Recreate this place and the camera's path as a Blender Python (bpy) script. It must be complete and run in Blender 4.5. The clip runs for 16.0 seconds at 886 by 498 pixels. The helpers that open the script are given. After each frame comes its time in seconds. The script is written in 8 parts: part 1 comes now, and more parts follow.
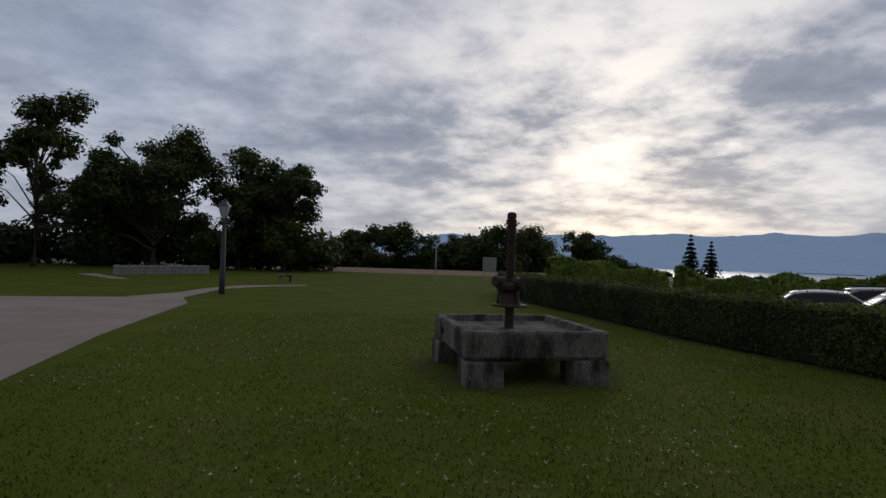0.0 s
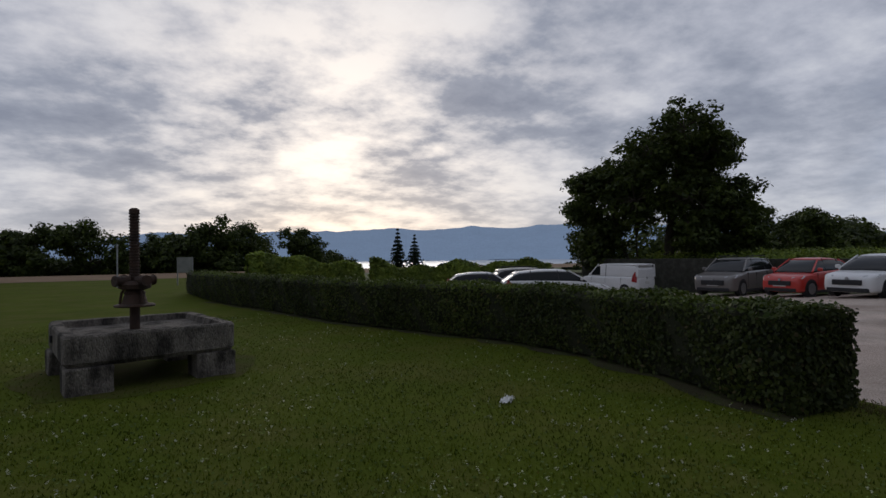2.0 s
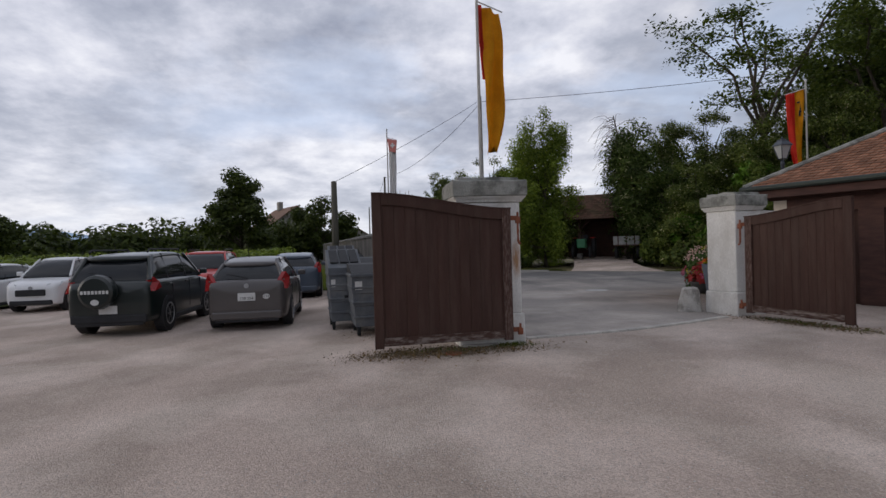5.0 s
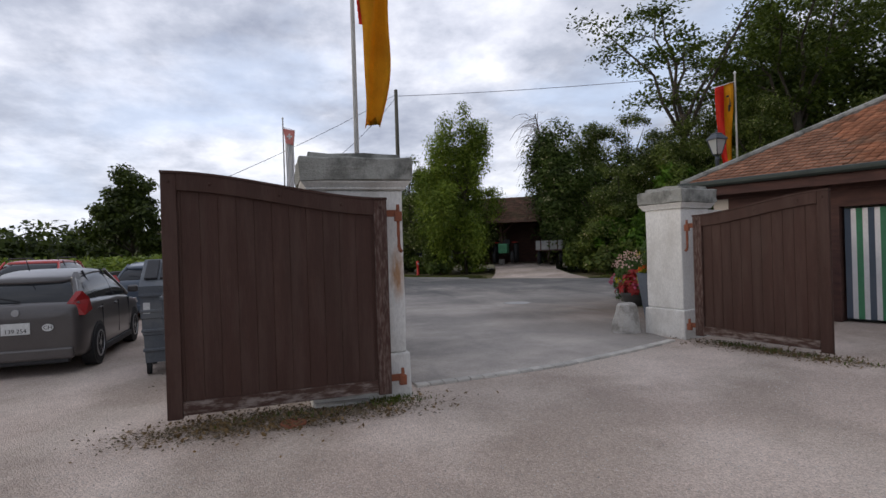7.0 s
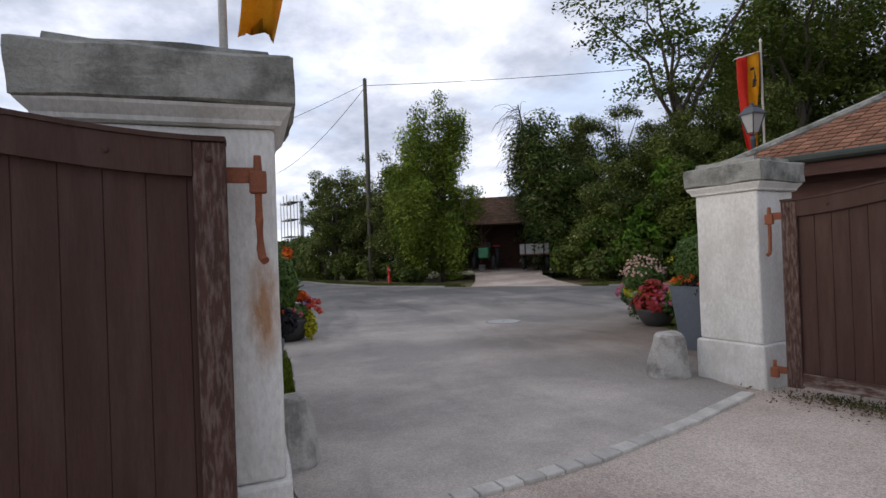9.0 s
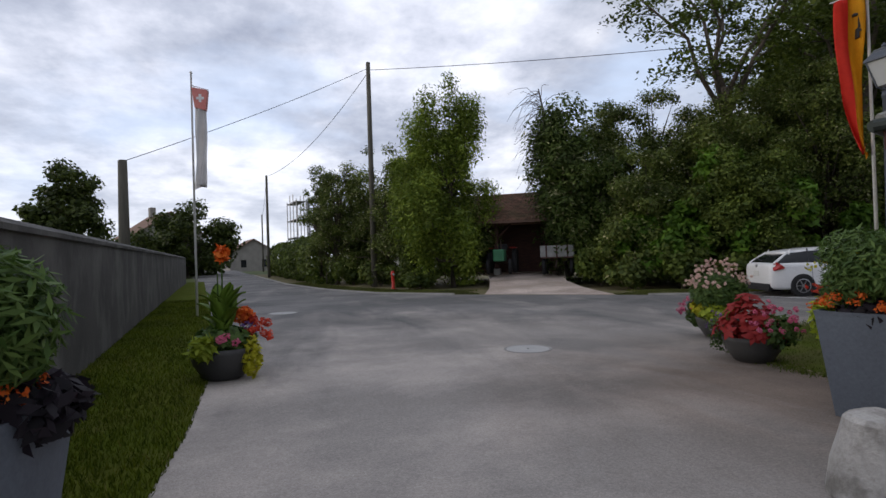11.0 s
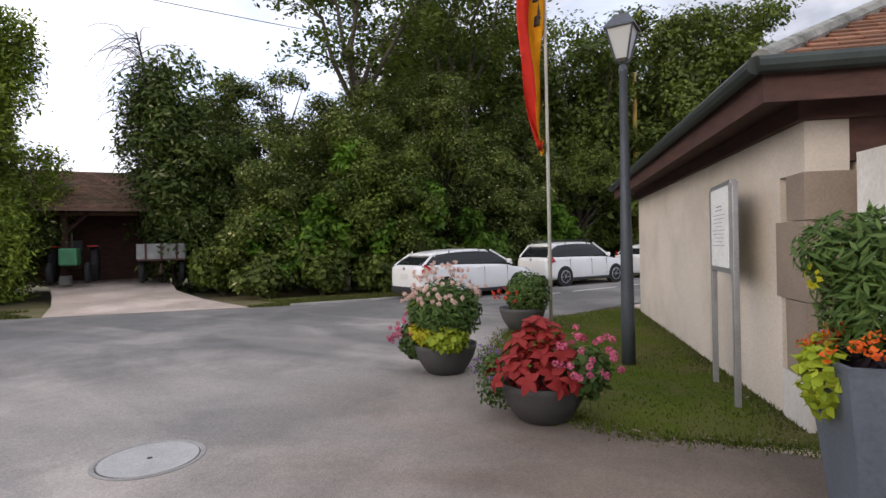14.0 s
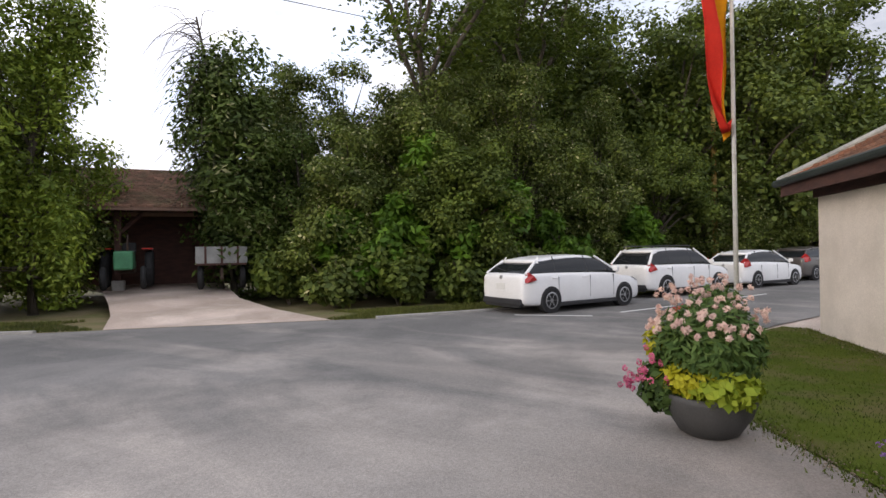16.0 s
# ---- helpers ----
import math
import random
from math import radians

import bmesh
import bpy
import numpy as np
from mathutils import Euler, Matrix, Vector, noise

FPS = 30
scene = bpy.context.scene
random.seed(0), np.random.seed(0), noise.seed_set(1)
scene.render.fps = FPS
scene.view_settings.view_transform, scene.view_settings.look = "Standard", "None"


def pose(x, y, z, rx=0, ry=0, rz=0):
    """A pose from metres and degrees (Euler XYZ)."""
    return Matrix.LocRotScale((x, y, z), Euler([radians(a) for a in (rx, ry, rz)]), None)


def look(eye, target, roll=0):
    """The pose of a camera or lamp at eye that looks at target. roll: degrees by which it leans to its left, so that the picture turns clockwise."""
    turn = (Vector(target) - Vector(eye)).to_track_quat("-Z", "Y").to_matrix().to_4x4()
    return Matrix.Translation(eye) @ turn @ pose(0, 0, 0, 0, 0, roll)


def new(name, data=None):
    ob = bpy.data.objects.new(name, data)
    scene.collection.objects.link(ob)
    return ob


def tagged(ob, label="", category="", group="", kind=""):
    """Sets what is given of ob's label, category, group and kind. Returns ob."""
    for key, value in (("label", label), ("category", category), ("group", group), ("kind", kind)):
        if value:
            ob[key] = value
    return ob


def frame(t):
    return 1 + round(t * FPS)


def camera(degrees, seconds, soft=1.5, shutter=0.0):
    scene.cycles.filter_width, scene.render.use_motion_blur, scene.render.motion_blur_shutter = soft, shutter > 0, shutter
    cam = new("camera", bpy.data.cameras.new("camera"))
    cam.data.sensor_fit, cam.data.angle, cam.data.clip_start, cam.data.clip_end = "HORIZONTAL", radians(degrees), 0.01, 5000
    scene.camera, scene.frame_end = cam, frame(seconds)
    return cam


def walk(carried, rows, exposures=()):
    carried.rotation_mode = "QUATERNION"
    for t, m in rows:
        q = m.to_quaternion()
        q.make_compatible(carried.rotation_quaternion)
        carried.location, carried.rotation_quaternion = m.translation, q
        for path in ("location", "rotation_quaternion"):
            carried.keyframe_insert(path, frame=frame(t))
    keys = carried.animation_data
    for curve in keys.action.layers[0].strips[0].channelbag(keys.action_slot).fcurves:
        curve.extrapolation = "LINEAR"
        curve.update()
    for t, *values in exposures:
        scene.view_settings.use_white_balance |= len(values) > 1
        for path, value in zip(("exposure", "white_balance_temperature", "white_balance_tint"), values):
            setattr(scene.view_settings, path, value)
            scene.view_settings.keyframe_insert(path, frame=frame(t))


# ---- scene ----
cam = camera(78.5, 16.0, soft=1.5)
# seconds, eye, yaw to the left of +y, pitch, lean
ROWS = [
    (0.0, 0.000, 0.000, 1.515, 0.01, 0.79, 1.73),
    (0.5, 0.113, -0.227, 1.519, -3.81, 0.82, 0.88),
    (1.0, 0.392, -0.291, 1.503, -9.40, 0.75, 0.39),
    (1.5, 0.735, -0.449, 1.459, -17.24, 0.71, -0.10),
    (2.0, 1.114, -0.754, 1.481, -28.36, 0.64, -0.74),
    (2.5, 1.469, -1.237, 1.527, -43.99, 0.30, -1.19),
    (3.0, 1.846, -1.571, 1.517, -62.81, -0.44, -1.50),
    (3.5, 2.250, -2.000, 1.507, -80.49, -0.62, -2.08),
    (4.0, 2.763, -2.330, 1.498, -91.16, -0.55, -1.68),
    (4.5, 3.388, -2.630, 1.510, -96.16, -0.45, -1.54),
    (7.0, 6.407, -4.173, 1.534, -107.05, -0.10, -1.78),
    (7.5, 7.114, -4.488, 1.471, -108.67, 0.00, -1.69),
    (8.0, 7.850, -4.779, 1.467, -109.49, 0.07, -1.89),
    (8.5, 8.530, -5.038, 1.495, -109.50, 0.16, -2.00),
    (9.0, 9.225, -5.333, 1.526, -109.22, 0.31, -2.09),
    (9.5, 9.896, -5.564, 1.481, -107.84, 0.57, -1.75),
    (9.7, 10.180, -5.670, 1.485, -107.40, 0.60, -1.76),
    (11.8, 13.170, -7.020, 1.500, -108.80, 0.80, -2.06),
    (12.0, 13.445, -7.141, 1.496, -111.41, 0.79, -2.06),
    (12.5, 14.038, -7.436, 1.486, -120.65, 0.38, -1.90),
    (13.0, 14.622, -7.726, 1.476, -131.75, -0.03, -1.98),
    (13.5, 15.161, -7.896, 1.525, -141.91, -0.41, -1.48),
    (14.0, 15.790, -8.067, 1.485, -148.41, -0.31, -1.27),
    (14.5, 16.424, -8.153, 1.489, -151.85, -0.30, -1.26),
    (15.0, 17.016, -8.268, 1.486, -154.16, -0.12, -1.02),
    (15.5, 17.658, -8.425, 1.525, -153.66, -0.15, -0.93),
    (16.0, 18.416, -8.572, 1.532, -146.16, 0.22, -0.87),
]


def carried_pose(x, y, z, yaw, pitch, lean):
    a, b = radians(yaw), radians(pitch)
    eye = Vector((x, y, z))
    return look(eye, eye + Vector((-math.sin(a) * math.cos(b), math.cos(a) * math.cos(b), math.sin(b))), lean)


EXPOSURES = [(0.0, -0.03, 6500, 12), (2.0, 0.0, 6600, 13), (3.5, 0.3, 6850, 14), (4.5, 0.54, 6850, 14), (7.0, 0.9, 6800, 13), (9.0, 1.14, 6800, 13), (9.7, 1.14, 6800, 13), (11.8, 0.9, 6700, 13), (12.5, 1.02, 6850, 15), (14.0, 1.84, 7050, 15), (14.5, 1.91, 7100, 15), (16.0, 1.94, 7200, 15)]
walk(cam, [(t, carried_pose(*p)) for t, *p in ROWS], EXPOSURES)

# ---- sky and sun: overcast evening, sun low behind thin cloud ----
SUN_AZ, SUN_EL = 18.0, 10.5
sky_world = bpy.data.worlds.new("overcast_sky")
scene.world = sky_world
sky_world.use_nodes = True
wt = sky_world.node_tree
wt.nodes.clear()


def wnode(kind, **kw):
    n = wt.nodes.new(kind)
    for k, v in kw.items():
        n.inputs[k].default_value = v
    return n


def wmath(op, a, b=None, clamp=False):
    n = wt.nodes.new("ShaderNodeMath")
    n.operation, n.use_clamp = op, clamp
    for i, v in enumerate((a, b)):
        if v is None:
            continue
        if isinstance(v, (int, float)):
            n.inputs[i].default_value = v
        else:
            wt.links.new(v, n.inputs[i])
    return n.outputs[0]


def wramp(fac, stops):
    n = wt.nodes.new("ShaderNodeValToRGB")
    while len(n.color_ramp.elements) < len(stops):
        n.color_ramp.elements.new(0.5)
    for e, (p, c) in zip(n.color_ramp.elements, stops):
        e.position, e.color = p, (*c, 1)
    wt.links.new(fac, n.inputs[0])
    return n.outputs[0]


def wmix(fac, a, b, blend="MIX"):
    n = wt.nodes.new("ShaderNodeMix")
    n.data_type, n.blend_type = "RGBA", blend
    for s, v in ((0, fac), (6, a), (7, b)):
        if isinstance(v, (int, float)):
            n.inputs[s].default_value = v
        elif isinstance(v, tuple):
            n.inputs[s].default_value = (*v, 1)
        else:
            wt.links.new(v, n.inputs[s])
    return n.outputs[2]


tc = wt.nodes.new("ShaderNodeTexCoord")
sep = wt.nodes.new("ShaderNodeSeparateXYZ")
wt.links.new(tc.outputs["Generated"], sep.inputs[0])
zz = wmath("ADD", wmath("MAXIMUM", sep.outputs[2], 0.0), 0.23)
comb = wt.nodes.new("ShaderNodeCombineXYZ")
wt.links.new(wmath("DIVIDE", sep.outputs[0], zz), comb.inputs[0])
wt.links.new(wmath("DIVIDE", sep.outputs[1], zz), comb.inputs[1])


def wnoise(scale, detail, rough, distort=0.0, shift=0.0):
    m = wt.nodes.new("ShaderNodeMapping")
    m.inputs["Location"].default_value = (shift, shift * 0.7, 0)
    wt.links.new(comb.outputs[0], m.inputs[0])
    n = wnode("ShaderNodeTexNoise", Scale=scale, Detail=detail, Roughness=rough, Distortion=distort)
    wt.links.new(m.outputs[0], n.inputs["Vector"])
    return n.outputs["Fac"]


big = wnoise(1.5, 6, 0.52, 0.0, 3.1)
fine = wnoise(5.6, 8, 0.60, 0.0, 7.7)
cover = wmath("ADD", wmath("MULTIPLY", big, 0.62), wmath("MULTIPLY", fine, 0.38))
# clouds: slate undersides to pale thin parts
cloud = wramp(cover, [(0.36, (0.23, 0.265, 0.345)), (0.46, (0.33, 0.37, 0.455)), (0.54, (0.46, 0.50, 0.59)), (0.65, (0.66, 0.70, 0.77))])
# brightness towards the veiled sun
sun_dir = Vector((math.sin(radians(SUN_AZ)) * math.cos(radians(SUN_EL)), math.cos(radians(SUN_AZ)) * math.cos(radians(SUN_EL)), math.sin(radians(SUN_EL))))
dot = wt.nodes.new("ShaderNodeVectorMath")
dot.operation = "DOT_PRODUCT"
wt.links.new(tc.outputs["Generated"], dot.inputs[0])
dot.inputs[1].default_value = sun_dir
# thin places where the blue shows through, away from the sun
gap = wramp(wnoise(1.0, 5, 0.55, 0.3, 12.4), [(0.50, (0, 0, 0)), (0.66, (0.75, 0.75, 0.75))])
clear = wmath("SUBTRACT", 1.3, wmath("MULTIPLY", wmath("MAXIMUM", dot.outputs["Value"], 0.0), 1.45), True)
cloud = wmix(wmath("MULTIPLY", gap, clear), cloud, (0.44, 0.56, 0.76))
near_sun = wmath("POWER", wmath("MAXIMUM", dot.outputs["Value"], 0.0), 15.0)
veil = wmath("MULTIPLY", near_sun, wramp(cover, [(0.44, (0.04, 0.04, 0.04)), (0.50, (0.40, 0.40, 0.40)), (0.60, (1, 1, 1))]))
lit = wmix(wmath("MULTIPLY", veil, 1.0, True), cloud, (1.18, 1.12, 1.04))
# pale band low over the horizon
low = wmath("POWER", wmath("SUBTRACT", 1.0, wmath("MAXIMUM", sep.outputs[2], 0.0), True), 14.0)
banded = wmix(wmath("MULTIPLY", low, 0.62), lit, wmix(near_sun, (0.62, 0.68, 0.76), (1.25, 1.10, 0.88)))
away = wmath("ADD", wmath("MULTIPLY", wmath("ADD", wmath("MULTIPLY", dot.outputs["Value"], 1.25), 1.0, True), 0.50), 0.50)
banded = wmix(1.0, banded, wramp(away, [(0.5, (0.5, 0.5, 0.5)), (1.0, (1, 1, 1))]), "MULTIPLY")
sky_tex = wt.nodes.new("ShaderNodeTexSky")
sky_tex.sky_type, sky_tex.sun_disc = "NISHITA", False
sky_tex.sun_elevation, sky_tex.sun_rotation = radians(SUN_EL), radians(SUN_AZ)
bg_sky = wnode("ShaderNodeBackground", Strength=0.05)
wt.links.new(sky_tex.outputs[0], bg_sky.inputs[0])
bg_cloud = wnode("ShaderNodeBackground", Strength=0.95)
wt.links.new(banded, bg_cloud.inputs[0])
mixed = wt.nodes.new("ShaderNodeMixShader")
wt.links.new(wramp(cover, [(0.30, (0.97, 0.97, 0.97)), (0.62, (0.88, 0.88, 0.88))]), mixed.inputs[0])
wt.links.new(bg_sky.outputs[0], mixed.inputs[1])
wt.links.new(bg_cloud.outputs[0], mixed.inputs[2])
wout = wt.nodes.new("ShaderNodeOutputWorld")
wt.links.new(mixed.outputs[0], wout.inputs[0])

sun_lamp = bpy.data.lights.new("sun", "SUN")
sun_lamp.energy, sun_lamp.angle, sun_lamp.color = 0.5, radians(25), (1.0, 0.93, 0.82)
sun_ob = new("sun", sun_lamp)
sun_ob.matrix_world = look((0, 0, 40), Vector((0, 0, 40)) - sun_dir)

# ---- materials ----
def mat(name, c1, c2=None, scale=3.0, rough=0.8, bump=0.15, fine=30.0, metal=0.0, spec=0.22, stain=None, stain_scale=1.2, stain_amount=0.5, per_piece=0.0, stretch=None, pebbly=None):
    m = bpy.data.materials.new(name)
    m.use_nodes = True
    nt = m.node_tree
    p = nt.nodes["Principled BSDF"]
    p.inputs["Roughness"].default_value = rough
    p.inputs["Metallic"].default_value = metal
    p.inputs["Specular IOR Level"].default_value = spec
    co = nt.nodes.new("ShaderNodeTexCoord").outputs["Object"]
    if stretch:
        mp = nt.nodes.new("ShaderNodeMapping")
        mp.inputs["Scale"].default_value = stretch
        nt.links.new(co, mp.inputs[0])
        co = mp.outputs[0]

    def noise_at(s, d=6, r=0.6):
        n = nt.nodes.new("ShaderNodeTexNoise")
        n.inputs["Scale"].default_value, n.inputs["Detail"].default_value, n.inputs["Roughness"].default_value = s, d, r
        nt.links.new(co, n.inputs["Vector"])
        return n.outputs["Fac"]

    def ramp(fac, a, ca, b, cb):
        n = nt.nodes.new("ShaderNodeValToRGB")
        n.color_ramp.elements[0].position, n.color_ramp.elements[1].position = a, b
        n.color_ramp.elements[0].color, n.color_ramp.elements[1].color = (*ca, 1), (*cb, 1)
        nt.links.new(fac, n.inputs[0])
        return n.outputs[0]

    def mix(fac, a, b, blend="MIX"):
        n = nt.nodes.new("ShaderNodeMix")
        n.data_type, n.blend_type = "RGBA", blend
        for s, v in ((0, fac), (6, a), (7, b)):
            if isinstance(v, (int, float)):
                n.inputs[s].default_value = v
            else:
                nt.links.new(v, n.inputs[s])
        return n.outputs[2]

    c2 = c2 or tuple(v * 0.75 for v in c1)
    col = ramp(noise_at(scale), 0.35, c1, 0.65, c2)
    grain = noise_at(fine, 4, 0.7)
    col = mix(0.6, col, ramp(grain, 0.3, (0.72, 0.72, 0.72), 0.7, (1.15, 1.15, 1.15)), "MULTIPLY")
    if stain:
        st = ramp(noise_at(stain_scale, 8, 0.65), 0.46, (0, 0, 0), 0.62, (stain_amount,) * 3)
        n = nt.nodes.new("ShaderNodeMix")
        n.data_type = "RGBA"
        nt.links.new(st, n.inputs[0])
        nt.links.new(col, n.inputs[6])
        n.inputs[7].default_value = (*stain, 1)
        col = n.outputs[2]
    if pebbly:
        vo = nt.nodes.new("ShaderNodeTexVoronoi")
        vo.inputs["Scale"].default_value = pebbly[0]
        nt.links.new(co, vo.inputs["Vector"])
        sp = nt.nodes.new("ShaderNodeSeparateColor")
        nt.links.new(vo.outputs["Color"], sp.inputs[0])
        col = mix(1.0, col, ramp(sp.outputs[0], 0.0, (1 - pebbly[1],) * 3, 1.0, (1 + pebbly[1],) * 3), "MULTIPLY")
        dip = nt.nodes.new("ShaderNodeMath")
        dip.operation = "MULTIPLY_ADD"
        dip.inputs[1].default_value = -0.9
        nt.links.new(vo.outputs["Distance"], dip.inputs[0])
        nt.links.new(grain, dip.inputs[2])
        grain = dip.outputs[0]
    if per_piece:
        oi = nt.nodes.new("ShaderNodeObjectInfo")
        isl = nt.nodes.new("ShaderNodeNewGeometry")
        add = nt.nodes.new("ShaderNodeMath")
        add.operation = "ADD"
        nt.links.new(oi.outputs["Random"], add.inputs[0])
        nt.links.new(isl.outputs["Random Per Island"], add.inputs[1])
        half = nt.nodes.new("ShaderNodeMath")
        half.operation = "FRACT"
        nt.links.new(add.outputs[0], half.inputs[0])
        col = mix(1.0, col, ramp(half.outputs[0], 0.0, (1 - per_piece,) * 3, 1.0, (1 + per_piece,) * 3), "MULTIPLY")
    nt.links.new(col, p.inputs["Base Color"])
    if bump:
        b = nt.nodes.new("ShaderNodeBump")
        b.inputs["Strength"].default_value, b.inputs["Distance"].default_value = bump, 0.02
        nt.links.new(grain, b.inputs["Height"])
        nt.links.new(b.outputs[0], p.inputs["Normal"])
    return m


def leaf_mat(name, dark, light, accent=None):
    m = bpy.data.materials.new(name)
    m.use_nodes = True
    nt = m.node_tree
    p = nt.nodes["Principled BSDF"]
    p.inputs["Roughness"].default_value, p.inputs["Specular IOR Level"].default_value = 0.6, 0.25
    g = nt.nodes.new("ShaderNodeNewGeometry")
    r = nt.nodes.new("ShaderNodeValToRGB")
    r.color_ramp.elements[0].color, r.color_ramp.elements[1].color = (*dark, 1), (*light, 1)
    if accent:
        e = r.color_ramp.elements.new(0.93)
        e.color = (*light, 1)
        r.color_ramp.elements[-1].color = (*accent, 1)
    nt.links.new(g.outputs["Random Per Island"], r.inputs[0])
    n = nt.nodes.new("ShaderNodeTexNoise")
    n.inputs["Scale"].default_value, n.inputs["Detail"].default_value = 0.7, 5
    nt.links.new(nt.nodes.new("ShaderNodeTexCoord").outputs["Object"], n.inputs["Vector"])
    r2 = nt.nodes.new("ShaderNodeValToRGB")
    r2.color_ramp.elements[0].position, r2.color_ramp.elements[1].position = 0.35, 0.65
    r2.color_ramp.elements[0].color, r2.color_ramp.elements[1].color = (0.6, 0.62, 0.6, 1), (1.2, 1.2, 1.0, 1)
    nt.links.new(n.outputs["Fac"], r2.inputs[0])
    mx = nt.nodes.new("ShaderNodeMix")
    mx.data_type, mx.blend_type = "RGBA", "MULTIPLY"
    mx.inputs[0].default_value = 1.0
    nt.links.new(r.outputs[0], mx.inputs[6])
    nt.links.new(r2.outputs[0], mx.inputs[7])
    nt.links.new(mx.outputs[2], p.inputs["Base Color"])
    tr = nt.nodes.new("ShaderNodeBsdfTranslucent")
    nt.links.new(mx.outputs[2], tr.inputs[0])
    ms = nt.nodes.new("ShaderNodeMixShader")
    ms.inputs[0].default_value = 0.3
    nt.links.new(p.outputs[0], ms.inputs[1])
    nt.links.new(tr.outputs[0], ms.inputs[2])
    nt.links.new(ms.outputs[0], nt.nodes["Material Output"].inputs[0])
    return m


def tyre_arcs(m, centre, scale, low):
    """Worn tracks that sweep round a turning place, laid over a ground's colour."""
    nt = m.node_tree
    p = nt.nodes["Principled BSDF"]
    src = p.inputs["Base Color"].links[0].from_socket
    mp = nt.nodes.new("ShaderNodeMapping")
    mp.inputs["Location"].default_value = tuple(-v for v in centre)
    nt.links.new(nt.nodes.new("ShaderNodeTexCoord").outputs["Object"], mp.inputs[0])
    w = nt.nodes.new("ShaderNodeTexWave")
    w.wave_type, w.rings_direction = "RINGS", "Z"
    for k, v in (("Scale", scale), ("Distortion", 11.0), ("Detail", 5.0), ("Detail Scale", 0.9), ("Detail Roughness", 0.62)):
        w.inputs[k].default_value = v
    nt.links.new(mp.outputs[0], w.inputs["Vector"])
    r = nt.nodes.new("ShaderNodeValToRGB")
    r.color_ramp.elements[0].position, r.color_ramp.elements[1].position = 0.15, 0.85
    r.color_ramp.elements[0].color, r.color_ramp.elements[1].color = (low, low, low * 0.98, 1), (1.07, 1.065, 1.06, 1)
    nt.links.new(w.outputs["Fac"], r.inputs[0])
    mx = nt.nodes.new("ShaderNodeMix")
    mx.data_type, mx.blend_type = "RGBA", "MULTIPLY"
    mx.inputs[0].default_value = 1.0
    nt.links.new(src, mx.inputs[6])
    nt.links.new(r.outputs[0], mx.inputs[7])
    nt.links.new(mx.outputs[2], p.inputs["Base Color"])


def dust_patch(m, centre, radius, colour, bounded=False):
    """Dust or dirt that spreads over a ground from a centre, with an uneven rim; bounded: none past the radius."""
    nt = m.node_tree
    p = nt.nodes["Principled BSDF"]
    src = p.inputs["Base Color"].links[0].from_socket
    co = nt.nodes.new("ShaderNodeTexCoord").outputs["Object"]
    mp = nt.nodes.new("ShaderNodeMapping")
    mp.inputs["Location"].default_value = tuple(-v / radius for v in centre)
    mp.inputs["Scale"].default_value = (1 / radius, 1 / radius, 1 / radius)
    nt.links.new(co, mp.inputs[0])
    g = nt.nodes.new("ShaderNodeTexGradient")
    g.gradient_type = "SPHERICAL"
    nt.links.new(mp.outputs[0], g.inputs[0])
    stretch = nt.nodes.new("ShaderNodeMapping")
    stretch.inputs["Rotation"].default_value = (0, 0, radians(35))
    stretch.inputs["Scale"].default_value = (0.45, 1.4, 1)
    nt.links.new(co, stretch.inputs[0])
    n = nt.nodes.new("ShaderNodeTexNoise")
    n.inputs["Scale"].default_value, n.inputs["Detail"].default_value, n.inputs["Roughness"].default_value, n.inputs["Distortion"].default_value = 0.55, 7, 0.6, 0.8
    nt.links.new(stretch.outputs[0], n.inputs["Vector"])
    mul = nt.nodes.new("ShaderNodeMath")
    mul.operation = "MULTIPLY_ADD"
    nt.links.new(n.outputs["Fac"], mul.inputs[0])
    mul.inputs[1].default_value = 1.7
    mul.inputs[2].default_value = 0.25 if bounded else -0.72
    add = nt.nodes.new("ShaderNodeMath")
    add.operation = "MULTIPLY" if bounded else "ADD"
    nt.links.new(g.outputs["Fac"], add.inputs[0])
    nt.links.new(mul.outputs[0], add.inputs[1])
    r = nt.nodes.new("ShaderNodeValToRGB")
    r.color_ramp.elements[0].position, r.color_ramp.elements[1].position = 0.18, 0.85
    r.color_ramp.elements[0].color, r.color_ramp.elements[1].color = (1, 1, 1, 1), (*colour, 1)
    nt.links.new(add.outputs[0], r.inputs[0])
    mx = nt.nodes.new("ShaderNodeMix")
    mx.data_type, mx.blend_type = "RGBA", "MULTIPLY"
    mx.inputs[0].default_value = 1.0
    nt.links.new(src, mx.inputs[6])
    nt.links.new(r.outputs[0], mx.inputs[7])
    nt.links.new(mx.outputs[2], p.inputs["Base Color"])


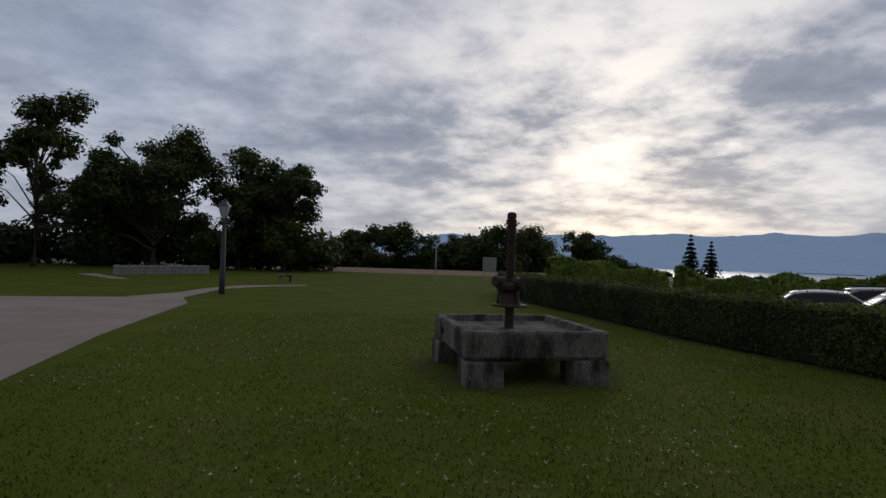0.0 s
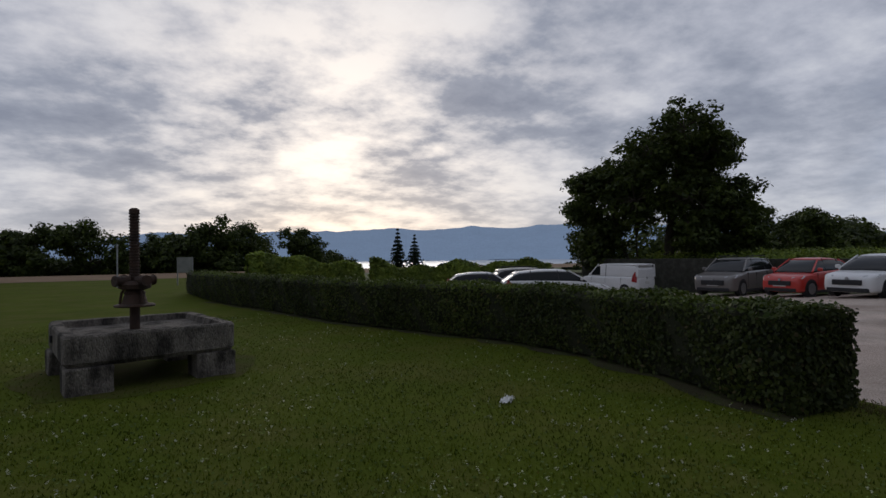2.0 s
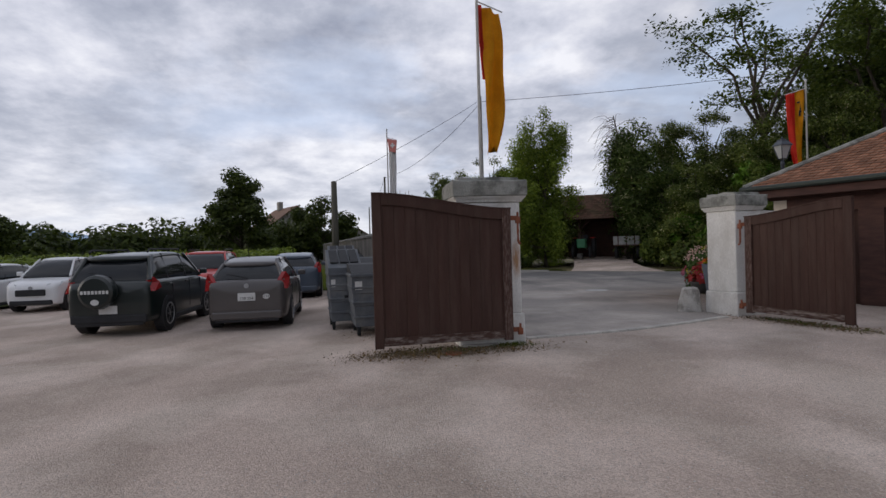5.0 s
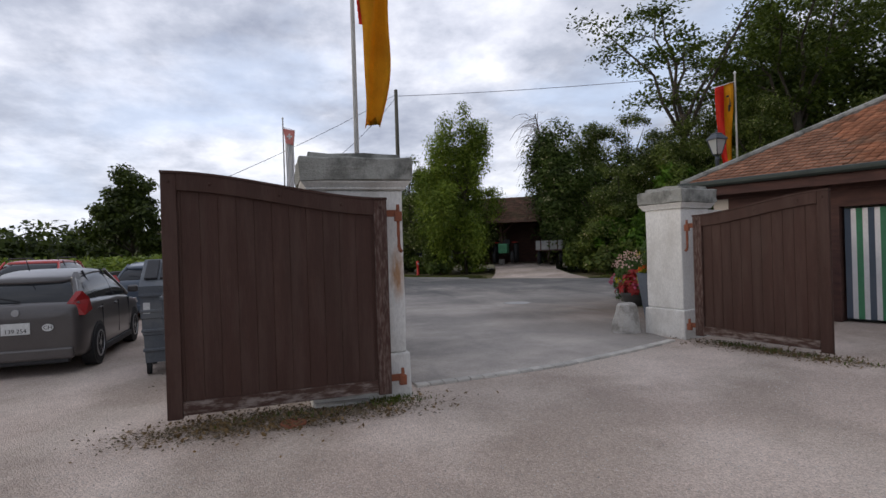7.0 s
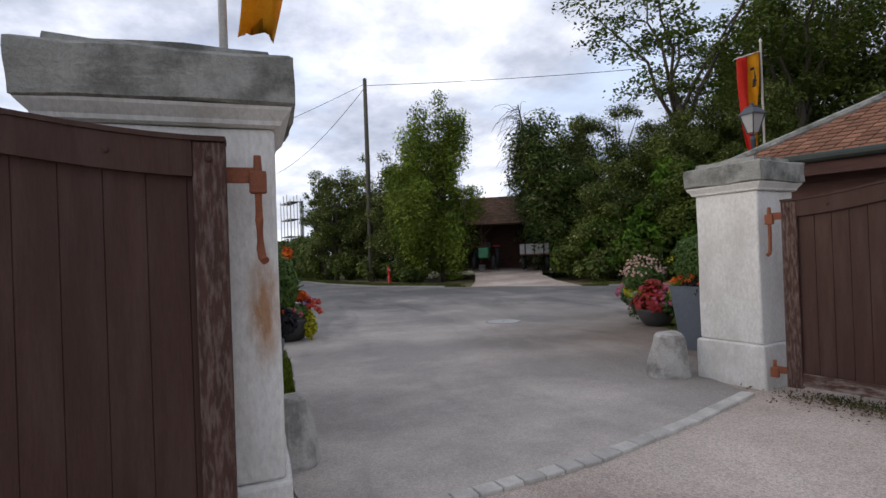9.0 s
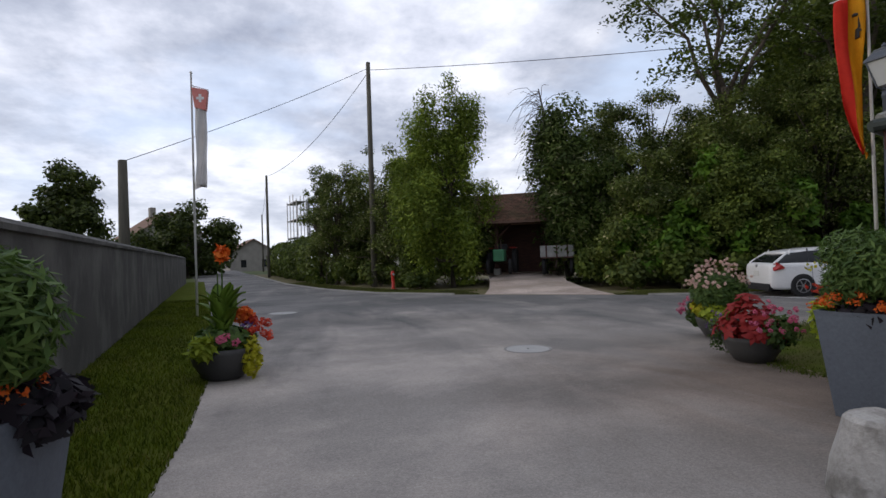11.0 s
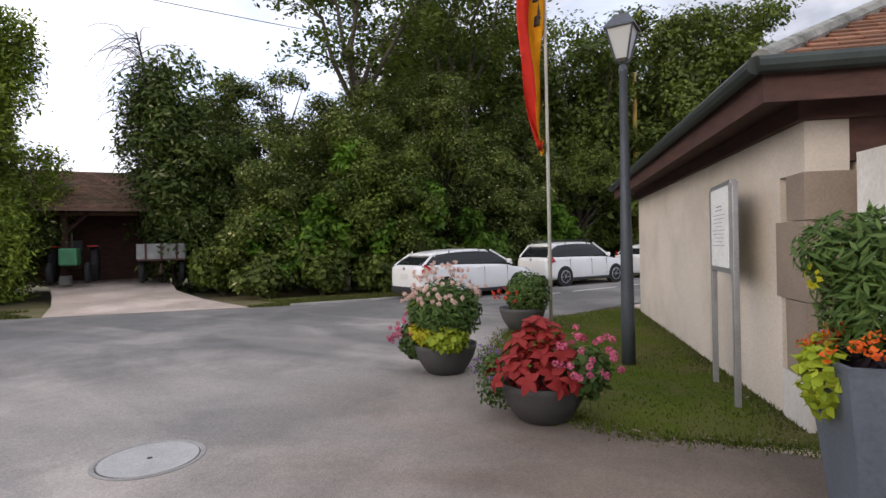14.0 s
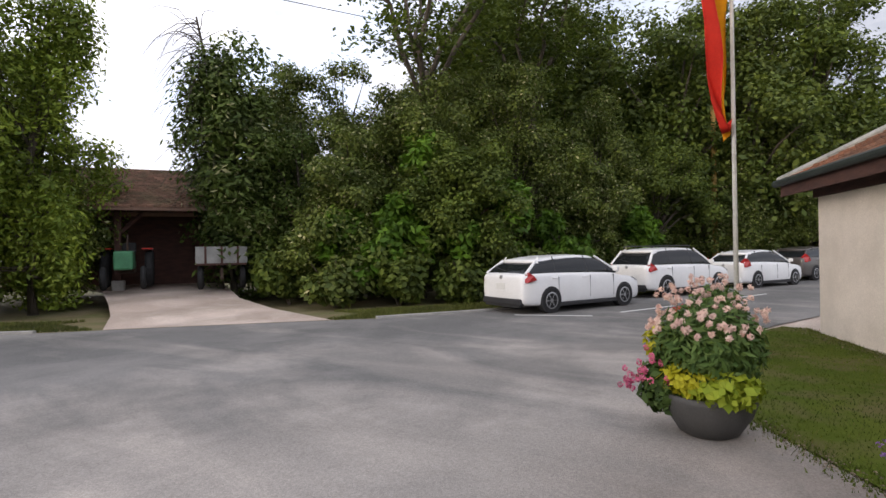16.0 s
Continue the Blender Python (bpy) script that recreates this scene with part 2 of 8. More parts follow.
def rust_run(m, centre, reach, colour):
    """Streaks of rust that ran down a wall below an iron fitting."""
    nt = m.node_tree
    p = nt.nodes["Principled BSDF"]
    src = p.inputs["Base Color"].links[0].from_socket
    co = nt.nodes.new("ShaderNodeTexCoord").outputs["Object"]
    mp = nt.nodes.new("ShaderNodeMapping")
    mp.inputs["Location"].default_value = tuple(-c / r for c, r in zip(centre, reach))
    mp.inputs["Scale"].default_value = tuple(1 / r for r in reach)
    nt.links.new(co, mp.inputs[0])
    g = nt.nodes.new("ShaderNodeTexGradient")
    g.gradient_type = "SPHERICAL"
    nt.links.new(mp.outputs[0], g.inputs[0])
    long_way = nt.nodes.new("ShaderNodeMapping")
    long_way.inputs["Scale"].default_value = (1, 1, 0.3)
    nt.links.new(co, long_way.inputs[0])
    n = nt.nodes.new("ShaderNodeTexNoise")
    n.inputs["Scale"].default_value, n.inputs["Detail"].default_value, n.inputs["Roughness"].default_value = 22, 6, 0.65
    nt.links.new(long_way.outputs[0], n.inputs["Vector"])
    mul = nt.nodes.new("ShaderNodeMath")
    mul.operation = "MULTIPLY"
    nt.links.new(g.outputs["Fac"], mul.inputs[0])
    nt.links.new(n.outputs["Fac"], mul.inputs[1])
    r = nt.nodes.new("ShaderNodeValToRGB")
    r.color_ramp.elements[0].position, r.color_ramp.elements[1].position = 0.10, 0.42
    r.color_ramp.elements[0].color, r.color_ramp.elements[1].color = (1, 1, 1, 1), (*colour, 1)
    nt.links.new(mul.outputs[0], r.inputs[0])
    mx = nt.nodes.new("ShaderNodeMix")
    mx.data_type, mx.blend_type = "RGBA", "MULTIPLY"
    mx.inputs[0].default_value = 1.0
    nt.links.new(src, mx.inputs[6])
    nt.links.new(r.outputs[0], mx.inputs[7])
    nt.links.new(mx.outputs[2], p.inputs["Base Color"])


M = {}
M["ground"] = mat("rough_grass", (0.05, 0.075, 0.02), (0.09, 0.10, 0.035), 0.5, 0.95, 0.3, 25)
M["lawn"] = mat("lawn", (0.066, 0.090, 0.0105), (0.087, 0.110, 0.014), 0.5, 0.95, 0.5, 40, spec=0.02, stain=(0.108, 0.100, 0.028), stain_scale=0.8, stain_amount=0.5)
M["gravel"] = mat("gravel", (0.515, 0.420, 0.360), (0.425, 0.343, 0.292), 0.5, 0.95, 0.6, 38, stain=(0.61, 0.515, 0.452), stain_scale=0.45, stain_amount=0.8, pebbly=(85, 0.22))
tyre_arcs(M["gravel"], (6.0, -15.0, 0.0), 0.16, 0.90)
M["loose"] = mat("loose_gravel", (0.36, 0.34, 0.32), (0.27, 0.25, 0.235), 1.2, 0.95, 0.9, 70)
M["dry_lawn"] = mat("dry_lawn", (0.058, 0.086, 0.013), (0.088, 0.108, 0.020), 0.9, 0.95, 0.5, 40, spec=0.02, stain=(0.12, 0.098, 0.05), stain_scale=1.3, stain_amount=0.7)
M["asphalt"] = mat("asphalt", (0.120, 0.1175, 0.113), (0.158, 0.1535, 0.147), 0.35, 0.9, 0.3, 45, stain=(0.34, 0.318, 0.298), stain_scale=0.30, stain_amount=0.36, stretch=(1, 0.75, 1), pebbly=(110, 0.14))
dust_patch(M["asphalt"], (16.0, -8.6, 0.0), 12.5, (2.20, 2.05, 1.93))
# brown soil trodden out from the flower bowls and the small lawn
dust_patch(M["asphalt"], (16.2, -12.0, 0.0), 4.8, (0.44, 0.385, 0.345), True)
M["yard"] = mat("pale_asphalt", (0.30, 0.225, 0.19), (0.245, 0.185, 0.155), 0.4, 0.9, 0.4, 60, stain=(0.35, 0.28, 0.245), stain_scale=0.5)
M["earth"] = mat("leafy_earth", (0.17, 0.135, 0.075), (0.11, 0.115, 0.04), 0.9, 0.95, 0.6, 25, stain=(0.20, 0.16, 0.10), stain_scale=2)
M["field"] = mat("ploughed_field", (0.22, 0.14, 0.08), (0.17, 0.11, 0.065), 0.4, 0.95, 0.3, 10)
M["stone"] = mat("weathered_granite", (0.25, 0.222, 0.19), (0.15, 0.132, 0.112), 3.0, 0.9, 1.0, 48, stain=(0.035, 0.031, 0.027), stain_scale=2.6, stain_amount=0.92, stretch=(1.3, 1.3, 0.5), pebbly=(60, 0.3))
M["legstone"] = mat("speckled_granite", (0.34, 0.33, 0.31), (0.24, 0.235, 0.22), 4, 0.9, 0.5, 90, stain=(0.12, 0.11, 0.10), stain_scale=3)
M["iron"] = mat("rusty_iron", (0.055, 0.04, 0.035), (0.09, 0.055, 0.04), 6, 0.7, 0.5, 60, metal=0.4)
M["render_wall"] = mat("old_render", (0.72, 0.705, 0.67), (0.62, 0.605, 0.57), 1.4, 0.9, 0.3, 40, stain=(0.40, 0.37, 0.33), stain_scale=1.3, stain_amount=0.45, stretch=(1, 1, 0.5))
M["rust_run_wall"] = mat("old_render_with_rust", (0.72, 0.705, 0.67), (0.62, 0.605, 0.57), 1.4, 0.9, 0.3, 40, stain=(0.40, 0.37, 0.33), stain_scale=1.3, stain_amount=0.45, stretch=(1, 1, 0.5))
rust_run(M["rust_run_wall"], (-0.36, -0.40, 1.28), (0.3, 0.12, 0.40), (0.60, 0.36, 0.22))
M["cap"] = mat("lichen_stone", (0.37, 0.365, 0.33), (0.26, 0.26, 0.235), 2.2, 0.95, 0.7, 45, stain=(0.10, 0.10, 0.09), stain_scale=3.0, stain_amount=0.85)
M["gate"] = mat("brown_gate_paint", (0.064, 0.030, 0.022), (0.053, 0.026, 0.019), 1.2, 0.6, 0.3, 40, stain=(0.15, 0.105, 0.085), stain_scale=3.2, stain_amount=0.14, per_piece=0.03, stretch=(3, 3, 0.35))
M["worn"] = mat("worn_bare_wood", (0.075, 0.04, 0.03), (0.095, 0.055, 0.043), 5.0, 0.85, 0.5, 50, stain=(0.30, 0.25, 0.22), stain_scale=5.0, stain_amount=0.75, stretch=(1, 1, 4))
M["flaked"] = mat("flaked_gate_paint", (0.080, 0.038, 0.028), (0.058, 0.029, 0.022), 2.0, 0.65, 0.4, 40, stain=(0.35, 0.28, 0.24), stain_scale=5.5, stain_amount=0.30, stretch=(9, 9, 1.6))
M["concrete"] = mat("grey_wall", (0.093, 0.088, 0.081), (0.065, 0.062, 0.058), 0.7, 0.92, 0.4, 35, stain=(0.21, 0.20, 0.185), stain_scale=1.3, stain_amount=0.4, stretch=(1, 1, 0.6))
M["kerb"] = mat("kerb_stone", (0.36, 0.345, 0.32), (0.27, 0.26, 0.245), 3, 0.9, 0.5, 60)
M["house_wall"] = mat("cream_render", (0.67, 0.595, 0.515), (0.61, 0.54, 0.47), 0.9, 0.92, 0.3, 45, stain=(0.46, 0.41, 0.34), stain_scale=0.9, stain_amount=0.4)
M["quoin"] = mat("brown_sandstone", (0.30, 0.235, 0.185), (0.25, 0.20, 0.16), 2.5, 0.9, 0.4, 60)
M["timber"] = mat("dark_timber", (0.10, 0.05, 0.04), (0.065, 0.035, 0.03), 3, 0.8, 0.3, 40, stretch=(1, 1, 4))
M["tile"] = mat("clay_tile", (0.33, 0.135, 0.075), (0.24, 0.105, 0.062), 3, 0.9, 0.4, 40, stain=(0.13, 0.10, 0.075), stain_scale=1.3, stain_amount=0.6, per_piece=0.3)
M["gutter"] = mat("dark_green_metal", (0.045, 0.055, 0.048), (0.035, 0.042, 0.038), 3, 0.5, 0.1, 40, metal=0.3)
M["bark"] = mat("bark", (0.11, 0.09, 0.07), (0.06, 0.05, 0.04), 5, 0.95, 0.8, 30, stretch=(2, 2, 0.5))
M["wood_pole"] = mat("grey_wood_pole", (0.13, 0.12, 0.095), (0.09, 0.085, 0.07), 3, 0.9, 0.5, 50, stretch=(3, 3, 0.3))
M["white_pole"] = mat("white_painted_pole", (0.72, 0.72, 0.70), (0.62, 0.62, 0.60), 3, 0.45, 0.05, 40)
M["lamp_grey"] = mat("grey_lamp_paint", (0.075, 0.085, 0.10), (0.06, 0.068, 0.08), 3, 0.45, 0.1, 50, metal=0.2)
M["black"] = mat("black_rubber", (0.018, 0.018, 0.019), (0.025, 0.025, 0.026), 6, 0.75, 0.1, 60)
M["plastic"] = mat("dark_trim_plastic", (0.028, 0.028, 0.030), (0.035, 0.035, 0.037), 6, 0.6, 0.1, 80)
M["rim"] = mat("alloy", (0.45, 0.45, 0.46), (0.36, 0.36, 0.37), 4, 0.35, 0.0, 50, metal=0.8)
M["red_lens"] = mat("red_lens", (0.35, 0.015, 0.015), (0.28, 0.012, 0.012), 6, 0.2, 0, 50, spec=0.6)
M["clear_lens"] = mat("clear_lens", (0.55, 0.56, 0.57), (0.40, 0.41, 0.42), 9, 0.15, 0, 50, spec=0.8)
M["plate"] = mat("plate_white", (0.62, 0.62, 0.60), (0.58, 0.58, 0.56), 6, 0.5, 0, 50)
M["ink"] = mat("black_print", (0.02, 0.02, 0.02), (0.03, 0.03, 0.03), 6, 0.6, 0, 50)
M["bin"] = mat("grey_bin_plastic", (0.116, 0.128, 0.141), (0.095, 0.104, 0.117), 2, 0.55, 0.1, 50, stain=(0.22, 0.22, 0.21), stain_scale=2.5, stain_amount=0.4)
M["planter"] = mat("dark_planter", (0.055, 0.055, 0.055), (0.075, 0.073, 0.07), 2, 0.55, 0.15, 60)
M["zinc"] = mat("blue_grey_planter", (0.13, 0.15, 0.18), (0.105, 0.12, 0.145), 1.5, 0.55, 0.1, 40)
M["orange"] = mat("orange_machine_paint", (0.60, 0.07, 0.025), (0.45, 0.055, 0.02), 3, 0.5, 0.1, 50)
M["hydrant"] = mat("red_hydrant_paint", (0.55, 0.04, 0.03), (0.45, 0.035, 0.025), 4, 0.4, 0.1, 50)
M["green_paint"] = mat("green_tractor_paint", (0.06, 0.22, 0.11), (0.05, 0.17, 0.09), 4, 0.5, 0.1, 50)
M["grey_board"] = mat("grey_boards", (0.30, 0.30, 0.28), (0.22, 0.22, 0.21), 3, 0.85, 0.2, 40)
M["paper"] = mat("white_paper", (0.78, 0.78, 0.76), (0.70, 0.70, 0.68), 6, 0.8, 0.2, 30)
M["metal"] = mat("galvanised_steel", (0.38, 0.38, 0.38), (0.30, 0.30, 0.305), 4, 0.45, 0.05, 60, metal=0.6)
M["boulder"] = mat("field_boulder", (0.20, 0.13, 0.092), (0.145, 0.10, 0.073), 5, 0.9, 0.9, 30, stain=(0.31, 0.255, 0.205), stain_scale=5, pebbly=(45, 0.25))
M["house_grey"] = mat("grey_old_render", (0.30, 0.28, 0.25), (0.24, 0.225, 0.20), 1, 0.9, 0.2, 20)
M["old_roof"] = mat("old_brown_tiles", (0.22, 0.13, 0.095), (0.15, 0.10, 0.075), 2, 0.9, 0.3, 12)
M["water"] = mat("lake_water", (0.45, 0.50, 0.55), (0.40, 0.46, 0.52), 0.002, 0.25, 0, 0.01, spec=0.6)
M["far_wood"] = mat("distant_woods", (0.030, 0.050, 0.040), (0.05, 0.075, 0.055), 0.02, 0.95, 0, 0.3)
M["manhole"] = mat("cast_cover", (0.46, 0.45, 0.43), (0.39, 0.38, 0.365), 5, 0.8, 0.6, 60)
M["red_cloth"] = mat("red_flag_cloth", (0.72, 0.05, 0.03), (0.62, 0.04, 0.025), 3, 0.85, 0.05, 80)
M["yellow_cloth"] = mat("yellow_flag_cloth", (0.78, 0.38, 0.02), (0.66, 0.30, 0.015), 3, 0.85, 0.05, 80)
M["white_cloth"] = mat("white_flag_cloth", (0.78, 0.76, 0.75), (0.70, 0.68, 0.67), 3, 0.85, 0.05, 80)
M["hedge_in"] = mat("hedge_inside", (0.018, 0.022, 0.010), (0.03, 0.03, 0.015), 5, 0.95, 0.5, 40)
M["leaf_dark"] = leaf_mat("oak_leaves", (0.024, 0.040, 0.007), (0.080, 0.105, 0.018))
M["leaf_mid"] = leaf_mat("ash_leaves", (0.042, 0.070, 0.011), (0.128, 0.165, 0.030))
M["leaf_bright"] = leaf_mat("weeping_leaves", (0.080, 0.132, 0.014), (0.210, 0.265, 0.036))
M["leaf_ivy"] = leaf_mat("ivy_leaves", (0.042, 0.068, 0.013), (0.148, 0.180, 0.040), (0.46, 0.43, 0.27))
M["leaf_sapling"] = leaf_mat("sapling_leaves", (0.055, 0.13, 0.010), (0.13, 0.24, 0.025))
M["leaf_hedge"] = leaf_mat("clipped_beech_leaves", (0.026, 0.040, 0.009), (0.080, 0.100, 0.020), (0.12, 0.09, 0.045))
M["leaf_hedge_top"] = leaf_mat("top_beech_leaves", (0.045, 0.075, 0.010), (0.115, 0.150, 0.022))
M["leaf_vine"] = leaf_mat("vine_leaves", (0.11, 0.17, 0.025), (0.27, 0.33, 0.06))
M["leaf_conifer"] = leaf_mat("spruce_needles", (0.012, 0.026, 0.013), (0.03, 0.05, 0.025))
M["blade"] = leaf_mat("grass_blades", (0.030, 0.050, 0.004), (0.125, 0.155, 0.014), (0.21, 0.185, 0.06))
M["blade"].node_tree.nodes["Principled BSDF"].inputs["Specular IOR Level"].default_value = 0.08
M["leaf_wood"] = leaf_mat("woodland_leaves", (0.048, 0.076, 0.014), (0.145, 0.178, 0.036))
M["leaf_ivy_pale"] = leaf_mat("flowering_ivy_leaves", (0.04, 0.07, 0.012), (0.11, 0.15, 0.035), (0.40, 0.38, 0.22))


def paint(name, c):
    m = mat(name, c, tuple(v * 0.93 for v in c), 1.2, 0.32, 0.0, 60, spec=0.5, stain=tuple(v * 0.8 + 0.03 for v in c), stain_scale=2.0, stain_amount=0.25)
    m.node_tree.nodes["Principled BSDF"].inputs["Coat Weight"].default_value = 0.4
    return m


def glass_mat(name, c, rough=0.06):
    m = bpy.data.materials.new(name)
    m.use_nodes = True
    p = m.node_tree.nodes["Principled BSDF"]
    p.inputs["Base Color"].default_value = (*c, 1)
    p.inputs["Roughness"].default_value, p.inputs["Specular IOR Level"].default_value = rough, 0.35
    return m


M["car_glass"] = glass_mat("tinted_car_glass", (0.012, 0.014, 0.016))
M["lantern_glass"] = glass_mat("frosted_lantern_glass", (0.40, 0.41, 0.40), 0.3)


# distance haze put into a bluish base colour with a faint emission
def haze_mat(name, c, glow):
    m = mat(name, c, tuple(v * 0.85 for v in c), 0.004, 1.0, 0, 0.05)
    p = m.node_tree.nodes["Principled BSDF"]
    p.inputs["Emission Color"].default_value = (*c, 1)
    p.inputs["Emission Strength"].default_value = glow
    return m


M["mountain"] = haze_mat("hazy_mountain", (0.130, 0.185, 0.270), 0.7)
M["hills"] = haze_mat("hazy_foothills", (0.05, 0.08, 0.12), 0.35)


# ---- building blocks ----
def finish(bm, name, material, smooth=False):
    me = bpy.data.meshes.new(name)
    bmesh.ops.recalc_face_normals(bm, faces=bm.faces)
    bm.to_mesh(me)
    bm.free()
    me.materials.append(M[material])
    if smooth:
        me.polygons.foreach_set("use_smooth", [True] * len(me.polygons))
    return me


def part(name, bm, material, parent, label="", smooth=False):
    ob = new(name, finish(bm, name, material, smooth))
    ob.parent = parent
    return tagged(ob, label)


def thing(name, label, category, m=None, group="", kind=""):
    ob = new(name)
    ob.matrix_basis = m if m is not None else Matrix()
    return tagged(ob, label, category, group, kind)


def solo(name, bm, material, label, category, m=None, group="", kind="", smooth=False):
    ob = new(name, finish(bm, name, material, smooth))
    ob.matrix_basis = m if m is not None else Matrix()
    return tagged(ob, label, category, group, kind)


def box(bm, c, s, bevel=0.0, m=None):
    r = bmesh.ops.create_cube(bm, size=1.0, matrix=(m or Matrix()) @ Matrix.Translation(c) @ Matrix.Diagonal((*s, 1)))
    if bevel:
        edges = list({e for v in r["verts"] for e in v.link_edges})
        bmesh.ops.bevel(bm, geom=edges, offset=bevel, segments=2, profile=0.5, affect="EDGES")
    return bm


def cyl(bm, a, b, r0, r1=None, n=10, caps=True):
    a, b = Vector(a), Vector(b)
    q = (b - a).to_track_quat("Z", "Y").to_matrix().to_4x4()
    bmesh.ops.create_cone(bm, cap_ends=caps, segments=n, radius1=r0, radius2=r0 if r1 is None else r1, depth=(b - a).length, matrix=Matrix.Translation((a + b) / 2) @ q)
    return bm


def tube(bm, pts, r0, r1=None, n=6):
    """A tapering tube through points."""
    r1 = r0 if r1 is None else r1
    rings = []
    for i, p in enumerate(pts):
        p = Vector(p)
        d = (Vector(pts[min(i + 1, len(pts) - 1)]) - Vector(pts[max(i - 1, 0)])).normalized()
        q = d.to_track_quat("Z", "Y")
        r = r0 + (r1 - r0) * i / (len(pts) - 1)
        rings.append([bm.verts.new(p + q @ Vector((r * math.cos(k * math.tau / n), r * math.sin(k * math.tau / n), 0))) for k in range(n)])
    for a, b in zip(rings, rings[1:]):
        for k in range(n):
            bm.faces.new((a[k], a[(k + 1) % n], b[(k + 1) % n], b[k]))
    bm.faces.new(rings[0][::-1])
    bm.faces.new(rings[-1])
    return bm


def lathe(bm, prof, n=24, m=None):
    rings = []
    for r, z in prof:
        rings.append([bm.verts.new((m or Matrix()) @ Vector((r * math.cos(k * math.tau / n), r * math.sin(k * math.tau / n), z))) for k in range(n)])
    for a, b in zip(rings, rings[1:]):
        for k in range(n):
            bm.faces.new((a[k], a[(k + 1) % n], b[(k + 1) % n], b[k]))
    bm.faces.new(rings[0][::-1])
    bm.faces.new(rings[-1])
    return bm


def prism(bm, pts, z0, z1):
    lo = [bm.verts.new((x, y, z0)) for x, y in pts]
    hi = [bm.verts.new((x, y, z1)) for x, y in pts]
    n = len(pts)
    bm.faces.new(lo[::-1])
    bm.faces.new(hi)
    for k in range(n):
        bm.faces.new((lo[k], lo[(k + 1) % n], hi[(k + 1) % n], hi[k]))
    return bm


def loft(bm, rings, caps=True):
    vs = [[bm.verts.new(p) for p in ring] for ring in rings]
    n = len(vs[0])
    for a, b in zip(vs, vs[1:]):
        for k in range(n):
            bm.faces.new((a[k], a[(k + 1) % n], b[(k + 1) % n], b[k]))
    if caps:
        bm.faces.new(vs[0][::-1])
        bm.faces.new(vs[-1])
    return bm


def rough_up(bm, amount, scale=3.0):
    for v in bm.verts:
        v.co += noise.noise_vector(v.co * scale) * amount
    return bm


def blob(c, r, squash=0.6, sub=3, lump=0.25, scale=2.0):
    bm = bmesh.new()
    bmesh.ops.create_icosphere(bm, subdivisions=sub, radius=1.0)
    for v in bm.verts:
        d = 1 + lump * noise.noise(v.co * scale + Vector(c))
        v.co = Vector((v.co.x * r * d, v.co.y * r * d * 0.75, v.co.z * r * d * squash))
    return bm


def np_mesh(name, verts, faces, material, smooth=False):
    """A mesh from arrays of corners and of faces with equal numbers of corners."""
    me = bpy.data.meshes.new(name)
    verts, faces = np.asarray(verts, np.float32), np.asarray(faces, np.int32)
    k = faces.shape[1]
    me.vertices.add(len(verts))
    me.vertices.foreach_set("co", verts.ravel())
    me.loops.add(faces.size)
    me.loops.foreach_set("vertex_index", faces.ravel())
    me.polygons.add(len(faces))
    me.polygons.foreach_set("loop_start", np.arange(len(faces), dtype=np.int32) * k)
    me.update(calc_edges=True)
    me.materials.append(M[material])
    return me


RNG = np.random.default_rng(7)


def leaf_arrays(centres, size, spread=0.4, up=None, aspect=1.7):
    """A kite-shaped leaf, bent along its rib, at every centre; up: the way that leaves face by preference."""
    n = len(centres)
    nor = RNG.normal(size=(n, 3))
    if up is not None:
        nor = nor * spread + up
    nor /= np.linalg.norm(nor, axis=1, keepdims=True) + 1e-9
    t = np.cross(nor, RNG.normal(size=(n, 3)))
    t /= np.linalg.norm(t, axis=1, keepdims=True) + 1e-9
    b = np.cross(nor, t)
    s = (size * RNG.uniform(0.65, 1.35, n))[:, None]
    v = np.stack([centres - t * s * aspect / 2, centres + b * s * 0.5 - nor * s * 0.12, centres + t * s * aspect / 2 - nor * s * 0.15, centres - b * s * 0.5 - nor * s * 0.12], 1).reshape(-1, 3)
    return v, np.arange(n * 4).reshape(-1, 4)


def hz(x, y):
    """Height of the ground."""
    d = -0.055 * np.clip(np.asarray(y) - 7.0, 0, 16) * np.clip((np.asarray(x) - 8.0) / 5.0, 0, 1)
    return d - 0.025 * np.clip(np.asarray(y) - 45.0, 0, 1900) - 0.01 * np.clip(np.asarray(x) - 90.0, 0, 400)


def poly_sheet(name, pts, z, material, label, category="ground"):
    bm = bmesh.new()
    f = bm.faces.new([bm.verts.new((x, y, z)) for x, y in pts])
    bmesh.ops.triangulate(bm, faces=[f])
    return solo(name, bm, material, label, category, kind="structure")


